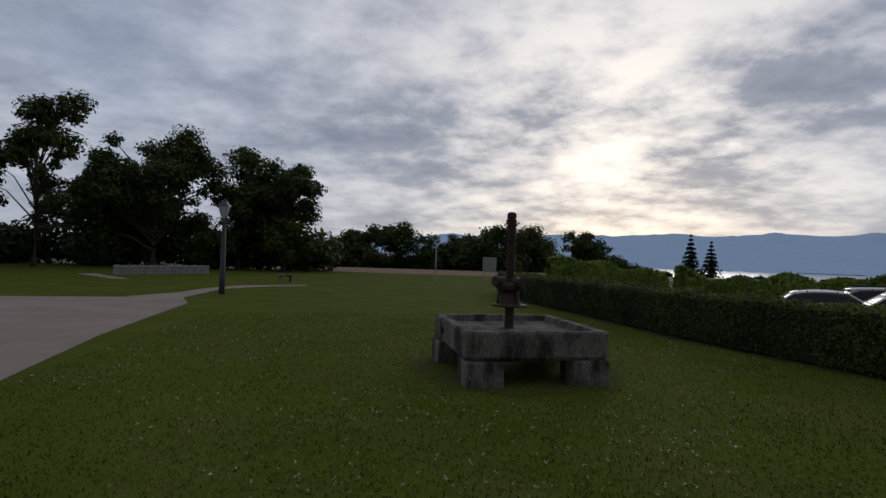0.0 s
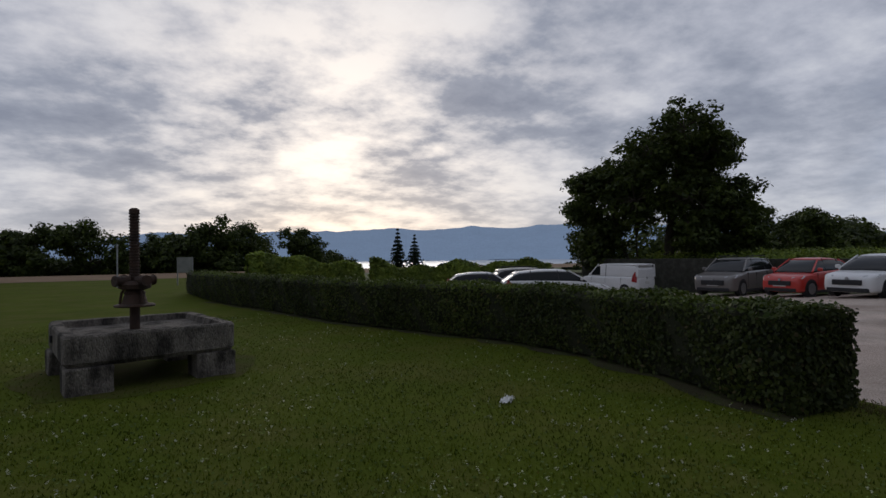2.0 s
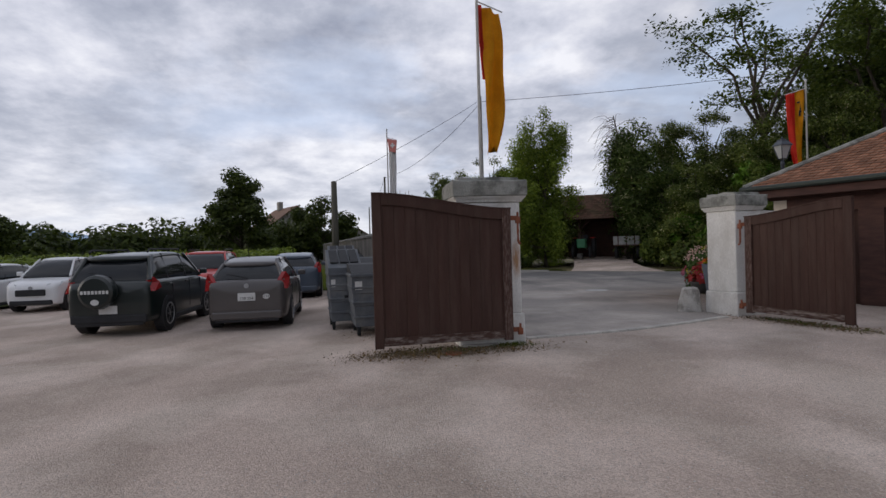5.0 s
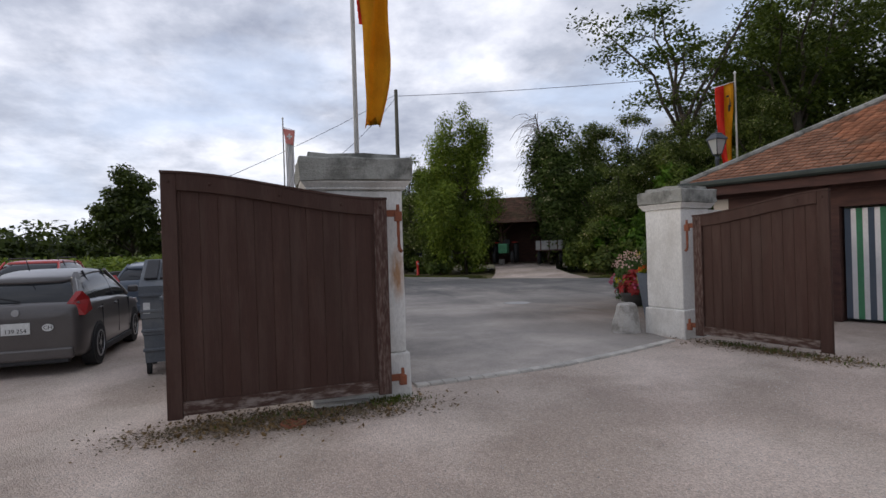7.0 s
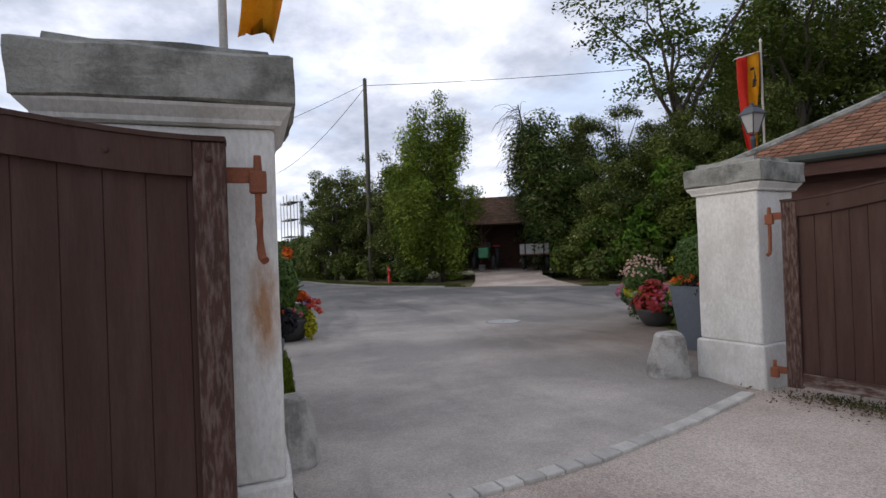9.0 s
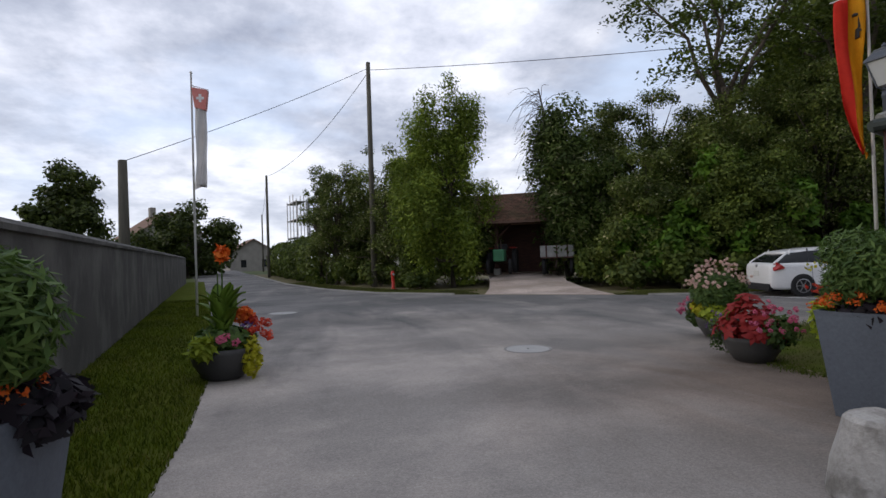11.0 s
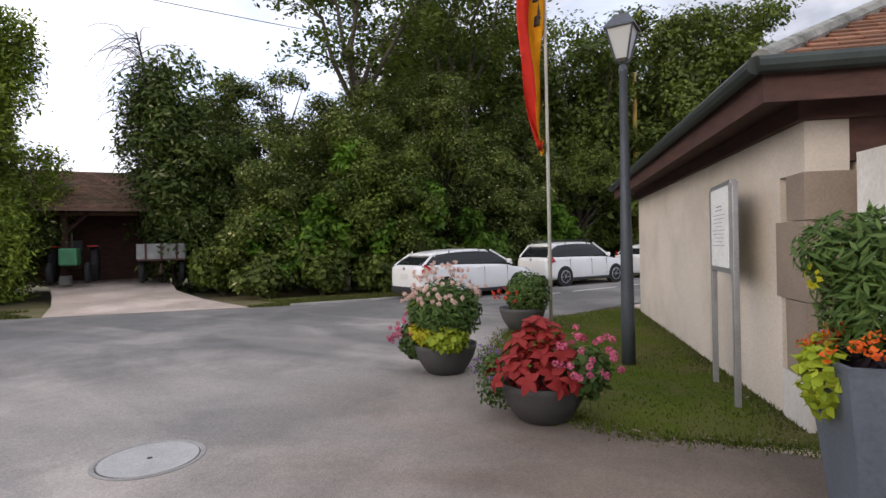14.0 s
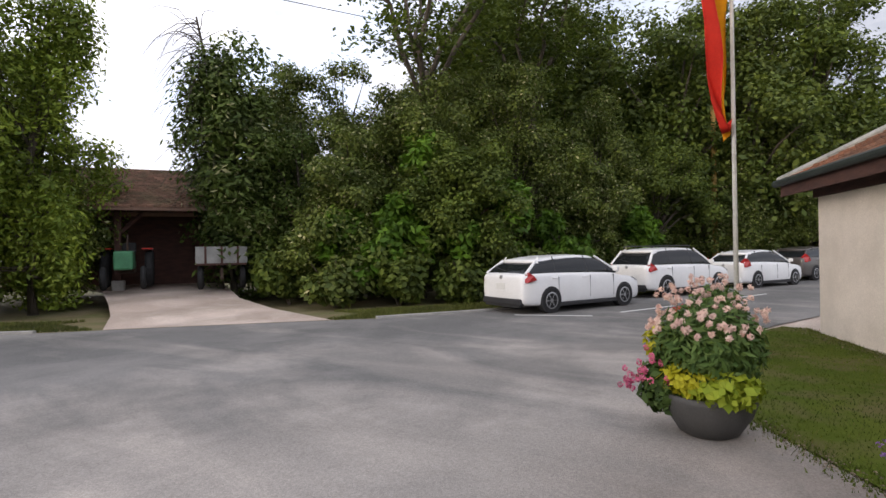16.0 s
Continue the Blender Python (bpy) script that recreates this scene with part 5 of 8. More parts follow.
def woods(name, label, spots, h, leaf, n, size, seed):
    """A far belt of trees, too far off to count."""
    rng = np.random.default_rng(seed)
    spots = np.asarray(spots, float)
    k = rng.integers(0, len(spots), n)
    hh = rng.uniform(0.6, 1.1, len(spots)) * h
    d = rng.normal(size=(n, 3))
    d /= np.linalg.norm(d, axis=1, keepdims=True)
    p = np.zeros((n, 3))
    p[:, :2] = spots[k]
    p[:, 2] = hz(spots[k][:, 0], spots[k][:, 1]) + hh[k] * 0.45
    p += d * np.stack([hh[k] * 0.75, hh[k] * 0.75, hh[k] * 0.5], 1) * rng.uniform(0.5, 1.05, n)[:, None]
    v, f = leaf_arrays(p, size, 0.6, d + np.array([0, 0, 0.5]))
    return tagged(new(name, np_mesh(name, v, f, leaf)), label, "woods", kind="stuff")


rw = np.random.default_rng(9)
far_spots = [(a + rw.normal(0, 3), 118 + rw.normal(0, 12) - 0.35 * a) for a in np.linspace(-60, 170, 60)]
woods("under_woods", "dark undergrowth beneath the lime trees", [(-42 + i * 2.6, 40 + (i % 3) * 3 + i * 0.35) for i in range(13)], 4.2, "leaf_dark", 20000, 0.3, 6)
woods("field_woods", "dark hedgerow growth beneath the trees beyond the field", [(-18 + i * 2.0, 76 + (i % 3) * 1.5) for i in range(23)], 3.0, "leaf_dark", 20000, 0.34, 16)
woods("far_woods", "dark belt of distant trees above the lake", far_spots, 1.7, "leaf_conifer", 16000, 1.0, 3)
woods("vineyard_woods", "dark belt of mixed trees beyond the vineyard", [(56 + 26 * k + rw.normal(0, 2), 46 - 44 * k + rw.normal(0, 2)) for k in np.linspace(0, 1, 26)], 6.2, "leaf_dark", 34000, 0.38, 5)
woods("lake_woods", "low distant woods along the lake shore", [(a + rw.normal(0, 15), 330 + rw.normal(0, 40) - 0.3 * a) for a in np.linspace(-250, 700, 80)], 3.2, "leaf_conifer", 14000, 2.6, 4)


def leafy_row(name, label, p0, p1, w, h, leaf, n, size, seed, lump=0.12, level=False):
    """A row of vines or an untrimmed hedge from p0 to p1."""
    rng = np.random.default_rng(seed)
    root = thing(name, label, "hedge" if "hedge" in name else "vines")
    p0, p1 = np.array(p0, float), np.array(p1, float)
    d = (p1 - p0) / np.linalg.norm(p1 - p0)
    s = rng.uniform(0, 1, n)
    L = np.linalg.norm(p1 - p0)
    base = p0 + (p1 - p0) * s[:, None]
    ang = rng.uniform(0, math.tau, n)
    q = rng.uniform(0.75, 1.05, n)
    bump = 1 + lump * (np.sin(s * L * 1.1 + seed) + np.sin(s * L * 2.9) * 0.7)
    off = np.cos(ang) * w / 2 * q * bump
    h = h - (hz(base[:, 0], base[:, 1]) if level else 0)
    zz_ = np.maximum(h * 0.5 + np.sin(ang) * h * 0.5 * q * bump, 0.05)
    pos = np.stack([base[:, 0] - d[1] * off, base[:, 1] + d[0] * off, zz_ + hz(base[:, 0], base[:, 1])], 1)
    up = np.stack([-d[1] * np.cos(ang), d[0] * np.cos(ang), np.sin(ang)], 1) + np.array([0, 0, 0.3])
    v, f = leaf_arrays(pos, size, 0.6, up)
    ob = new("foliage", np_mesh("foliage", v, f, leaf))
    ob.parent = root
    bm = bmesh.new()
    k = max(2, int(L / 2))
    for i in range(k + 1):
        b = p0 + (p1 - p0) * i / k
        zb = float(hz(b[0], b[1]))
        tube(bm, [(b[0], b[1], zb - 0.05), (b[0] + 0.03, b[1], zb + 0.6), (b[0], b[1] + 0.04, zb + 1.1)], 0.03, 0.012, 5)
    part("stems", bm, "bark", root)
    return root


for i in range(5):
    leafy_row("vine_row", "yellow-green vine row behind the car park wall", (27.5 + i * 2.4, 0.5), (29.5 + i * 2.6, 26.0), 0.8, 1.42 + 0.05 * i, "leaf_vine", 7000, 0.12, 60 + i, 0.06, True)
for i, (x0, y0, x1, y1) in enumerate(((5.2, 26.5, 11.0, 26.8), (11.6, 27.0, 17.5, 25.6), (18.0, 29, 24, 27))):
    leafy_row("vine_row", "bright green bushy vine row behind the hedge", (x0, y0), (x1, y1), 1.0, 1.5 + 0.35 * (i > 0), "leaf_vine", 13000, 0.13, 70 + i, 0.18)
leafy_row("road_hedge", "tall untrimmed green hedge along the far side of the road", (44.0, -9.6), (70, -7.2), 2.0, 2.9, "leaf_mid", 15000, 0.16, 81)

# shrubs and climbing growth across the road, each rooted on the verge
SHRUBS = [
    (43.4, -10.2, 7.4, 2.0, "leaf_ivy", 7000), (46.4, -9.6, 8.0, 1.5, "leaf_mid", 3500),
    (41.5, -12.6, 8.0, 2.7, "leaf_ivy", 9000), (44.4, -12.2, 6.8, 2.6, "leaf_ivy", 8000), (38.8, -13.9, 7.2, 2.5, "leaf_ivy", 8000),
    (37.4, -15.2, 7.8, 2.4, "leaf_ivy", 8000), (32.4, -21.0, 7.2, 2.2, "leaf_ivy_pale", 9000), (30.3, -21.0, 6.2, 2.3, "leaf_ivy", 12000),
    (29.8, -24.2, 8.2, 2.8, "leaf_ivy", 14000), (27.6, -23.2, 5.4, 2.2, "leaf_mid", 12000), (27.8, -27.6, 8.8, 3.0, "leaf_ivy", 14000),
    (25.8, -29.4, 6.4, 2.2, "leaf_ivy", 11000), (26.2, -32.4, 8.6, 2.9, "leaf_ivy", 13000), (24.2, -34.6, 7.0, 2.6, "leaf_mid", 10000),
    (23.4, -38.8, 8.6, 3.1, "leaf_ivy", 11000), (20.8, -43.0, 8.0, 3.0, "leaf_ivy", 9000), (17.8, -48.5, 8.5, 3.4, "leaf_mid", 8000),
    (33.0, -23.6, 10.4, 2.4, "leaf_ivy", 11000), (35.0, -22.4, 9.0, 2.2, "leaf_ivy", 9000), (31.0, -26.4, 9.8, 2.6, "leaf_ivy", 11000)]
for i, (x, y, h, r, lf, n) in enumerate(SHRUBS):
    tree("ivy_clad_tree", "tree wrapped to the ground in dark ivy beside the road", x, y, h, r, 0.0, lf, int(n * 2.7), 0.073, 0.16, 100, seed=100 + i, group="ivy-clad trees along the verge")
tree("weeping_tree", "bright green weeping tree drooping over the verge", 35.3, -14.4, 9.9, 2.8, 0.05, "leaf_bright", 48000, 0.062, 0.14, 60, seed=131, hang=1.9, droop=1)
tree("weeping_tree", "pale green slender tree beside the weeping tree", 36.9, -13.1, 8.4, 1.6, 0.08, "leaf_mid", 20000, 0.075, 0.12, 46, seed=132, hang=1.0, droop=1)
LOW = [(39.6, -11.9, 1.1, 1.5), (37.6, -12.6, 1.0, 1.2), (42.3, -10.9, 1.1, 1.7), (29.3, -19.4, 1.2, 1.6), (28.0, -20.6, 1.2, 1.7), (26.9, -22.0, 1.1, 1.5), (26.0, -24.4, 1.1, 1.6), (25.2, -26.6, 1.1, 1.6), (24.3, -29.4, 1.0, 1.5), (23.2, -32.4, 1.0, 1.5), (35.4, -12.9, 0.9, 0.9), (31.2, -19.4, 1.1, 1.8)]
for i, (x, y, r, h) in enumerate(LOW):
    bush("verge_bush", "low dense green bush at the verge's back edge", x, y, r, h, "leaf_mid" if i % 3 else "leaf_ivy", 2800, 0.12, 150 + i, "bushes along the verge")
for i, (x, y, h, r) in enumerate(((28.3, -21.2, 3.6, 1.3), (26.9, -23.6, 4.4, 1.5), (29.6, -20.0, 3.0, 1.2), (25.6, -26.9, 3.2, 1.2), (24.2, -31.0, 3.4, 1.2), (28.8, -23.0, 6.0, 1.5))):
    tree("sapling_tree", "bright green young tree in front of the ivy", x, y, h, r, 0.12, "leaf_sapling", 3600, 0.12, 0.05, 40, seed=180 + i, group="young trees along the verge", hang=0.35)


def locust(label, x, y, h, lean, seed, limbs=6, leaves=7000):
    """An open tree: a curved trunk that forks into a few long limbs with twigs and flat feathery leaf sprays."""
    rng = random.Random(seed)
    root = thing("locust_tree", label, "tree", pose(x, y, float(hz(x, y))), "locust trees above the ivy")
    lean = Vector((*lean, 0))
    fork = lean * 0.45 + Vector((0, 0, h * 0.52))
    bm = bmesh.new()
    tube(bm, [Vector((0, 0, -0.1)), lean * 0.1 + Vector((0.1, 0, h * 0.2)), lean * 0.25 + Vector((-0.08, 0.1, h * 0.38)), fork], 0.27, 0.17, 9)
    part("trunk", bm, "bark", root, smooth=True)
    tips = []
    for k in range(limbs):
        a = math.tau * (k + rng.uniform(-0.3, 0.3)) / limbs
        reach, rise = rng.uniform(0.13, 0.27) * h, rng.uniform(0.22, 0.46) * h
        start = fork - Vector((0, 0, rng.uniform(0, 0.16) * h))
        out = Vector((math.cos(a), math.sin(a), 0)) * reach + lean * 0.5
        path = [start + out * t + Vector((0, 0, rise * t ** 0.8)) + Vector((rng.gauss(0, 0.22), rng.gauss(0, 0.22), rng.gauss(0, 0.15))) * (t > 0) for t in (0, 0.25, 0.5, 0.75, 1.0)]
        bm = bmesh.new()
        tube(bm, path, 0.11, 0.03, 7)
        for q in range(7):
            p = path[1 + q % 4]
            b = a + rng.gauss(0, 1.0)
            l = rng.uniform(0.8, 2.1)
            end = p + Vector((math.cos(b) * l, math.sin(b) * l, rng.uniform(-0.2, 0.9)))
            tube(bm, [p, p.lerp(end, 0.5) + Vector((0, 0, 0.15)), end], 0.03, 0.008, 5)
            tips += [end, p.lerp(end, 0.6)]
        tips.append(path[-1])
        part("limb", bm, "bark", root, smooth=True)
    r = np.random.default_rng(seed)
    cen = np.array([tuple(t) for t in tips])
    pick = r.integers(0, len(cen), leaves)
    p = cen[pick] + r.normal(0, 1, (leaves, 3)) * np.array([0.48, 0.48, 0.17])
    v, f = leaf_arrays(p, 0.115, 0.5, np.array([0, 0, 1.0]), 2.0)
    ob = new("crown", np_mesh("crown", v, f, "leaf_mid"))
    ob.parent = root


locust("tall locust tree with open branches above the ivy", 30.5, -25.4, 15.8, (-0.9, 0.9), 141)
locust("tall locust tree with a dark forked trunk", 28.4, -31.0, 17.5, (0.8, -0.6), 143, 7, 9500)
TALL = [(31.0, -33.5, 16.0, 3.8), (30.0, -38.0, 18.0, 5.6), (37.5, -38.0, 13.5, 5.0), (26.5, -42.5, 18.0, 5.6), (24.0, -38.5, 14.0, 4.4), (21.0, -42.0, 16.5, 4.8), (18.2, -46.5, 18.0, 5.2), (22.0, -52.0, 14.5, 5.4), (16.0, -60, 14.5, 5.2), (10.0, -62, 10.5, 5.0)]
for i, (x, y, h, r) in enumerate(TALL):
    tree("wood_tree", "tall dark green broadleaf tree in the roadside wood", x, y, h, r, 0.18, "leaf_wood" if i % 2 else "leaf_mid", 22000, 0.15, 0.3, 100, seed=160 + i, group="tall trees in the roadside wood")
woods("wood_depth", "dark depth of the roadside wood behind the front trees", [(a, b) for a, b in zip(np.linspace(37, 14, 18), np.linspace(-31, -62, 18))], 8.5, "leaf_wood", 42000, 0.27, 8)
woods("wood_heights", "dark crowns of the deep roadside wood", [(a, b) for a, b in zip(np.linspace(29, 12, 16), np.linspace(-40, -64, 16))], 14.0, "leaf_wood", 70000, 0.20, 18)
tree("ivy_column_tree", "tall bare-topped tree trunk wrapped in pale flowering ivy", 33.5, -19.2, 9.6, 1.45, 0.0, "leaf_ivy_pale", 20000, 0.085, 0.16, 130, seed=133, tuft=2.0, hang=0.5)
# bare twigs of a dead climber beside the drive
twig = thing("bare_tree", "leafless twiggy tree arching over the barn roof", "tree", pose(34.2, -19.2, 0.3))
bm = bmesh.new()
rb = random.Random(4)
tube(bm, [(0, 0, -0.3), (-0.2, 0.2, 3.5), (-0.3, 0.5, 6.5), (-0.2, 0.9, 8.6)], 0.09, 0.03, 7)
for k in range(150):
    z0_ = rb.uniform(3.8, 8.6)
    a = rb.gauss(1.5, 1.5)
    l_ = rb.uniform(0.5, 1.9)
    q = Vector((-0.2, 0.1 * z0_, z0_))
    path = [q]
    rise = rb.uniform(-0.4, 0.9)
    for j in range(5):
        a += rb.gauss(0, 0.28)
        q = q + Vector((math.cos(a), math.sin(a), rise)) * l_ / 5
        rise -= rb.uniform(0.15, 0.6)
        path.append(q)
    tube(bm, path, 0.016, 0.005, 4)
part("trunk", bm, "bark", twig)


# ---- vehicles ----
def rounded(ob, levels=2):
    mod = ob.modifiers.new("rounding", "SUBSURF")
    mod.levels = mod.render_levels = levels
    return ob


def wheel(root, x, y, r, w=0.2, side=1):
    e = new("wheel")
    e.parent = root
    e.location = (x, y, r)
    bm = bmesh.new()
    rot = Matrix.Rotation(radians(90), 4, "X")
    lathe(bm, [(r * 0.62, -w / 2), (r * 0.93, -w / 2), (r, -w / 2 + 0.04), (r, w / 2 - 0.04), (r * 0.93, w / 2), (r * 0.62, w / 2)], 24, rot)
    part("tyre", bm, "black", e)
    bm = bmesh.new()
    yo = side * (w / 2 - 0.015)
    lathe(bm, [(r * 0.64, -0.02), (r * 0.66, 0.02), (r * 0.58, 0.025), (r * 0.56, -0.01)], 24, Matrix.Translation((0, yo, 0)) @ rot)
    for k in range(6):
        t = k * math.tau / 6
        box(bm, (r * 0.32, 0, 0), (r * 0.56, 0.03, r * 0.16), 0.008, Matrix.Translation((0, yo, 0)) @ Matrix.Rotation(t, 4, "Y"))
    cyl(bm, (0, yo - 0.02, 0), (0, yo + 0.02, 0), r * 0.14, r * 0.14, 12)
    part("rim", bm, "rim", e)
    # dark disc stands in for the shade behind the spokes
    bm = bmesh.new()
    cyl(bm, (0, yo - side * 0.05, 0), (0, yo - side * 0.03, 0), r * 0.62, r * 0.62, 20)
    part("hub_shadow", bm, "plastic", e)


def car(label, colour, x, y, head, L, W, H, kind="hatch", group="parked cars", scale=0.95, plate=True):
    root = thing("parked_car" if kind != "van" else "parked_van", label, "car" if kind != "van" else "van", pose(x, y, float(hz(x, y)) + 0.012, 0, 0, head), group)
    L, W, H = L * scale, W * scale, H * scale
    hw = W / 2
    r = (0.365 if kind == "suv" else 0.325 if kind != "van" else 0.32) * scale
    clear = (0.22 if kind == "suv" else 0.17) * scale
    hood, belt = H * (0.61 if kind == "suv" else 0.60), H * (0.60 if kind == "van" else 0.675 if kind == "wagon" else 0.655)
    nose = {"hatch": 0.235, "suv": 0.24, "van": 0.19, "wagon": 0.22}[kind]
    up = {"hatch": 1.07, "suv": 1.03, "van": 1.0, "wagon": 1.05}[kind]
    st = [(0.5, 0.60, clear + 0.16, hood * 0.62), (0.497, 0.80, clear + 0.05, hood * 0.76), (0.475, 0.92, clear + 0.01, hood * 0.87), (0.42, 0.985, clear, hood * 0.95), (0.34, 1.0, clear, hood * 0.99), (0.5 - nose, 1.0, clear, hood * 1.03), (0.5 - nose - 0.05, 1.0, clear, belt), (0.0, 1.0, clear, belt * (1 + up) / 2), (-0.25, 1.0, clear, belt * up), (-0.40, 0.985, clear + 0.01, belt * up), (-0.465, 0.94, clear + 0.03, belt * up), (-0.492, 0.88, clear + 0.07, belt * up * 0.95), (-0.5, 0.76, clear + 0.16, belt * up * 0.86)]
    bm = bmesh.new()
    rings = []
    for f, k, zl, zt in st:
        h_ = hw * k
        m_ = zl + (zt - zl) * 0.5
        half = [(0.80, zl), (0.955, zl + 0.035), (0.99, zl + 0.14), (1.0, m_), (0.985, zt - 0.13), (0.955, zt - 0.035), (0.86, zt)]
        pr = [(-a * h_, b) for a, b in half] + [(a * h_, b) for a, b in half[::-1]]
        rings.append([Vector((f * L, a, b)) for a, b in pr])
    loft(bm, rings)
    rounded(part("body", bm, colour, root, smooth=True))
    # cabin
    xw = (0.5 - nose) * L
    if kind == "van":
        xf, xb, xr = xw - 0.17 * L, -0.485 * L, -0.495 * L
    elif kind == "suv" or kind == "wagon":
        xf, xb, xr = xw - 0.17 * L, (-0.385 if kind == "suv" else -0.365) * L, -0.468 * L
    else:
        xf, xb, xr = xw - 0.19 * L, -0.35 * L, -0.47 * L
    tw, bw = (0.66 if kind == "hatch" else 0.71) * hw, 0.90 * hw
    if kind == "van":
        tw = 0.86 * hw
    drop_ = 0.0 if kind == "van" else 0.05 if kind == "suv" else 0.085
    def cab(xx, zt, inset=0.0):
        k = min(max((zt - belt) / (H - belt), 0), 1)
        wt_ = bw + (tw - bw) * k
        wm = bw + (tw - bw) * k * 0.42
        zm = belt + (zt - belt) * 0.5
        half = [(bw, belt - 0.10), (bw, belt - 0.02), (wm, zm), (wt_ + 0.005, zt - 0.03), (wt_ - 0.06, zt)]
        return [Vector((xx, -a, b)) for a, b in half] + [Vector((xx, a, b)) for a, b in half[::-1]]
    bm = bmesh.new()
    loft(bm, [cab(xw + 0.02, belt - 0.02), cab(xw - 0.03, belt + 0.03), cab((xw + xf) / 2, (belt + H) / 2 + 0.03), cab(xf, H - 0.05), cab(xf - 0.12 * L, H - 0.02), cab((xf + xb) / 2 - 0.05 * L, H - 0.03), cab(xb, H - 0.03 - drop_), cab((xb + xr) / 2, (belt + H) / 2 - 0.01), cab(xr + 0.01, belt * 1.04), cab(xr, belt)])
    rounded(part("cabin_glass" if kind != "van" else "cargo_body", bm, "car_glass" if kind != "van" else colour, root, smooth=True), 1)
    bm = bmesh.new()
    rr = []
    for xx, zt, e in ((xf + 0.01, H - 0.055, 0.97), (xf - 0.03 * L, H - 0.03, 0.99), (xf - 0.12 * L, H - 0.005, 1.0), ((xf + xb) / 2 - 0.05 * L, H - 0.012, 1.0), (xb + 0.03 * L, H - 0.02 - drop_ * 0.8, 0.99), (xb - 0.035 * L, H - 0.035 - drop_, 0.97)):
        w_ = (tw + 0.02) * e
        rr.append([Vector((xx, a * w_, zt + b)) for a, b in ((-1.02, -0.115), (-1.025, -0.055), (-0.95, -0.008), (-0.7, 0.014), (0.7, 0.014), (0.95, -0.008), (1.025, -0.055), (1.02, -0.115))])
    loft(bm, rr)
    rounded(part("roof", bm, colour, root, smooth=True), 1)
    for s in (-1, 1):
        posts = [((xw, bw, belt - 0.02), (xf, tw, H - 0.045), 0.035), ((0.02 * L, bw, belt - 0.02), (0.01 * L, tw, H - 0.03), 0.022), ((xr + 0.01, bw * 0.96, belt), (xb, tw, H - 0.05 - drop_), 0.045)]
        if kind in ("suv", "wagon", "hatch"):
            posts.append(((-0.25 * L, bw, belt - 0.02), (-0.24 * L, tw, H - 0.035), 0.02))
            k0, k1 = (-0.335, -0.30) if kind == "hatch" else (-0.385, -0.345)
            bm = bmesh.new()
            quad = [Vector((xr + 0.012, bw + 0.004, belt - 0.03)), Vector((k0 * L, bw + 0.004, belt - 0.03)), Vector((k1 * L, tw + 0.006, H - 0.045)), Vector((xb + 0.005, tw + 0.006, H - 0.05 - drop_))]
            quad = [Vector((p.x, s * p.y, p.z)) for p in quad]
            loft(bm, [quad, [p - Vector((0, s * 0.05, 0)) for p in quad]])
            part("quarter_panel", bm, colour, root)
        for a, b, t_ in posts:
            bm = bmesh.new()
            tube(bm, [Vector((a[0], s * a[1] * 0.995, a[2])), Vector((b[0], s * b[1] * 0.995, b[2]))], t_, t_ * 0.8, 6)
            part("pillar", bm, colour if t_ > 0.03 else "plastic", root)
        if kind == "van":
            bm = bmesh.new()
            loft(bm, [[Vector((xw - 0.03 * L, s * (bw + 0.006), belt + 0.03)), Vector((xw - 0.20 * L, s * (bw + 0.006), belt + 0.03)), Vector((xw - 0.20 * L, s * (tw + 0.02), H - 0.14)), Vector((xw - 0.15 * L, s * (tw + 0.02), H - 0.14))], [Vector((xw - 0.03 * L, s * (bw - 0.02), belt + 0.03)), Vector((xw - 0.20 * L, s * (bw - 0.02), belt + 0.03)), Vector((xw - 0.20 * L, s * (tw - 0.02), H - 0.14)), Vector((xw - 0.15 * L, s * (tw - 0.02), H - 0.14))]])
            part("side_window", bm, "car_glass", root)
        bm = bmesh.new()
        box(bm, (xw - 0.06 * L, s * (hw + 0.07), belt + 0.07), (0.09, 0.16, 0.12), 0.03)
        part("door_mirror", bm, colour, root)
        # shut lines, sill and handles
        for xx in (xw - 0.06 * L, 0.015 * L, -0.24 * L):
            bm = bmesh.new()
            box(bm, (xx, s * (hw * 0.982), (belt + clear) / 2 + 0.05), (0.005, hw * 0.034, belt - clear - 0.24))
            part("door_gap", bm, "plastic", root)
        for xx in (-0.03 * L, -0.27 * L):
            bm = bmesh.new()
            box(bm, (xx, s * hw * 0.99, belt - 0.10), (0.16, 0.035, 0.025), 0.008)
            part("door_handle", bm, colour, root)
        bm = bmesh.new()
        box(bm, (0, s * hw * 0.965, clear + 0.04), (L * 0.5, 0.06, 0.10), 0.02)
        part("sill", bm, "plastic", root)
        for xx in (0.318 * L, -0.30 * L):
            bm = bmesh.new()
            cyl(bm, (xx, s * hw * 0.78, r + 0.01), (xx, s * (hw * 0.992 + 0.004), r + 0.01), r * 1.07, r * 1.07, 28)
            part("wheel_arch", bm, "plastic", root)
            wheel(root, xx, s * (hw - 0.085), r, 0.2 * scale, s)
        bm = bmesh.new()
        ly = hw * 0.70
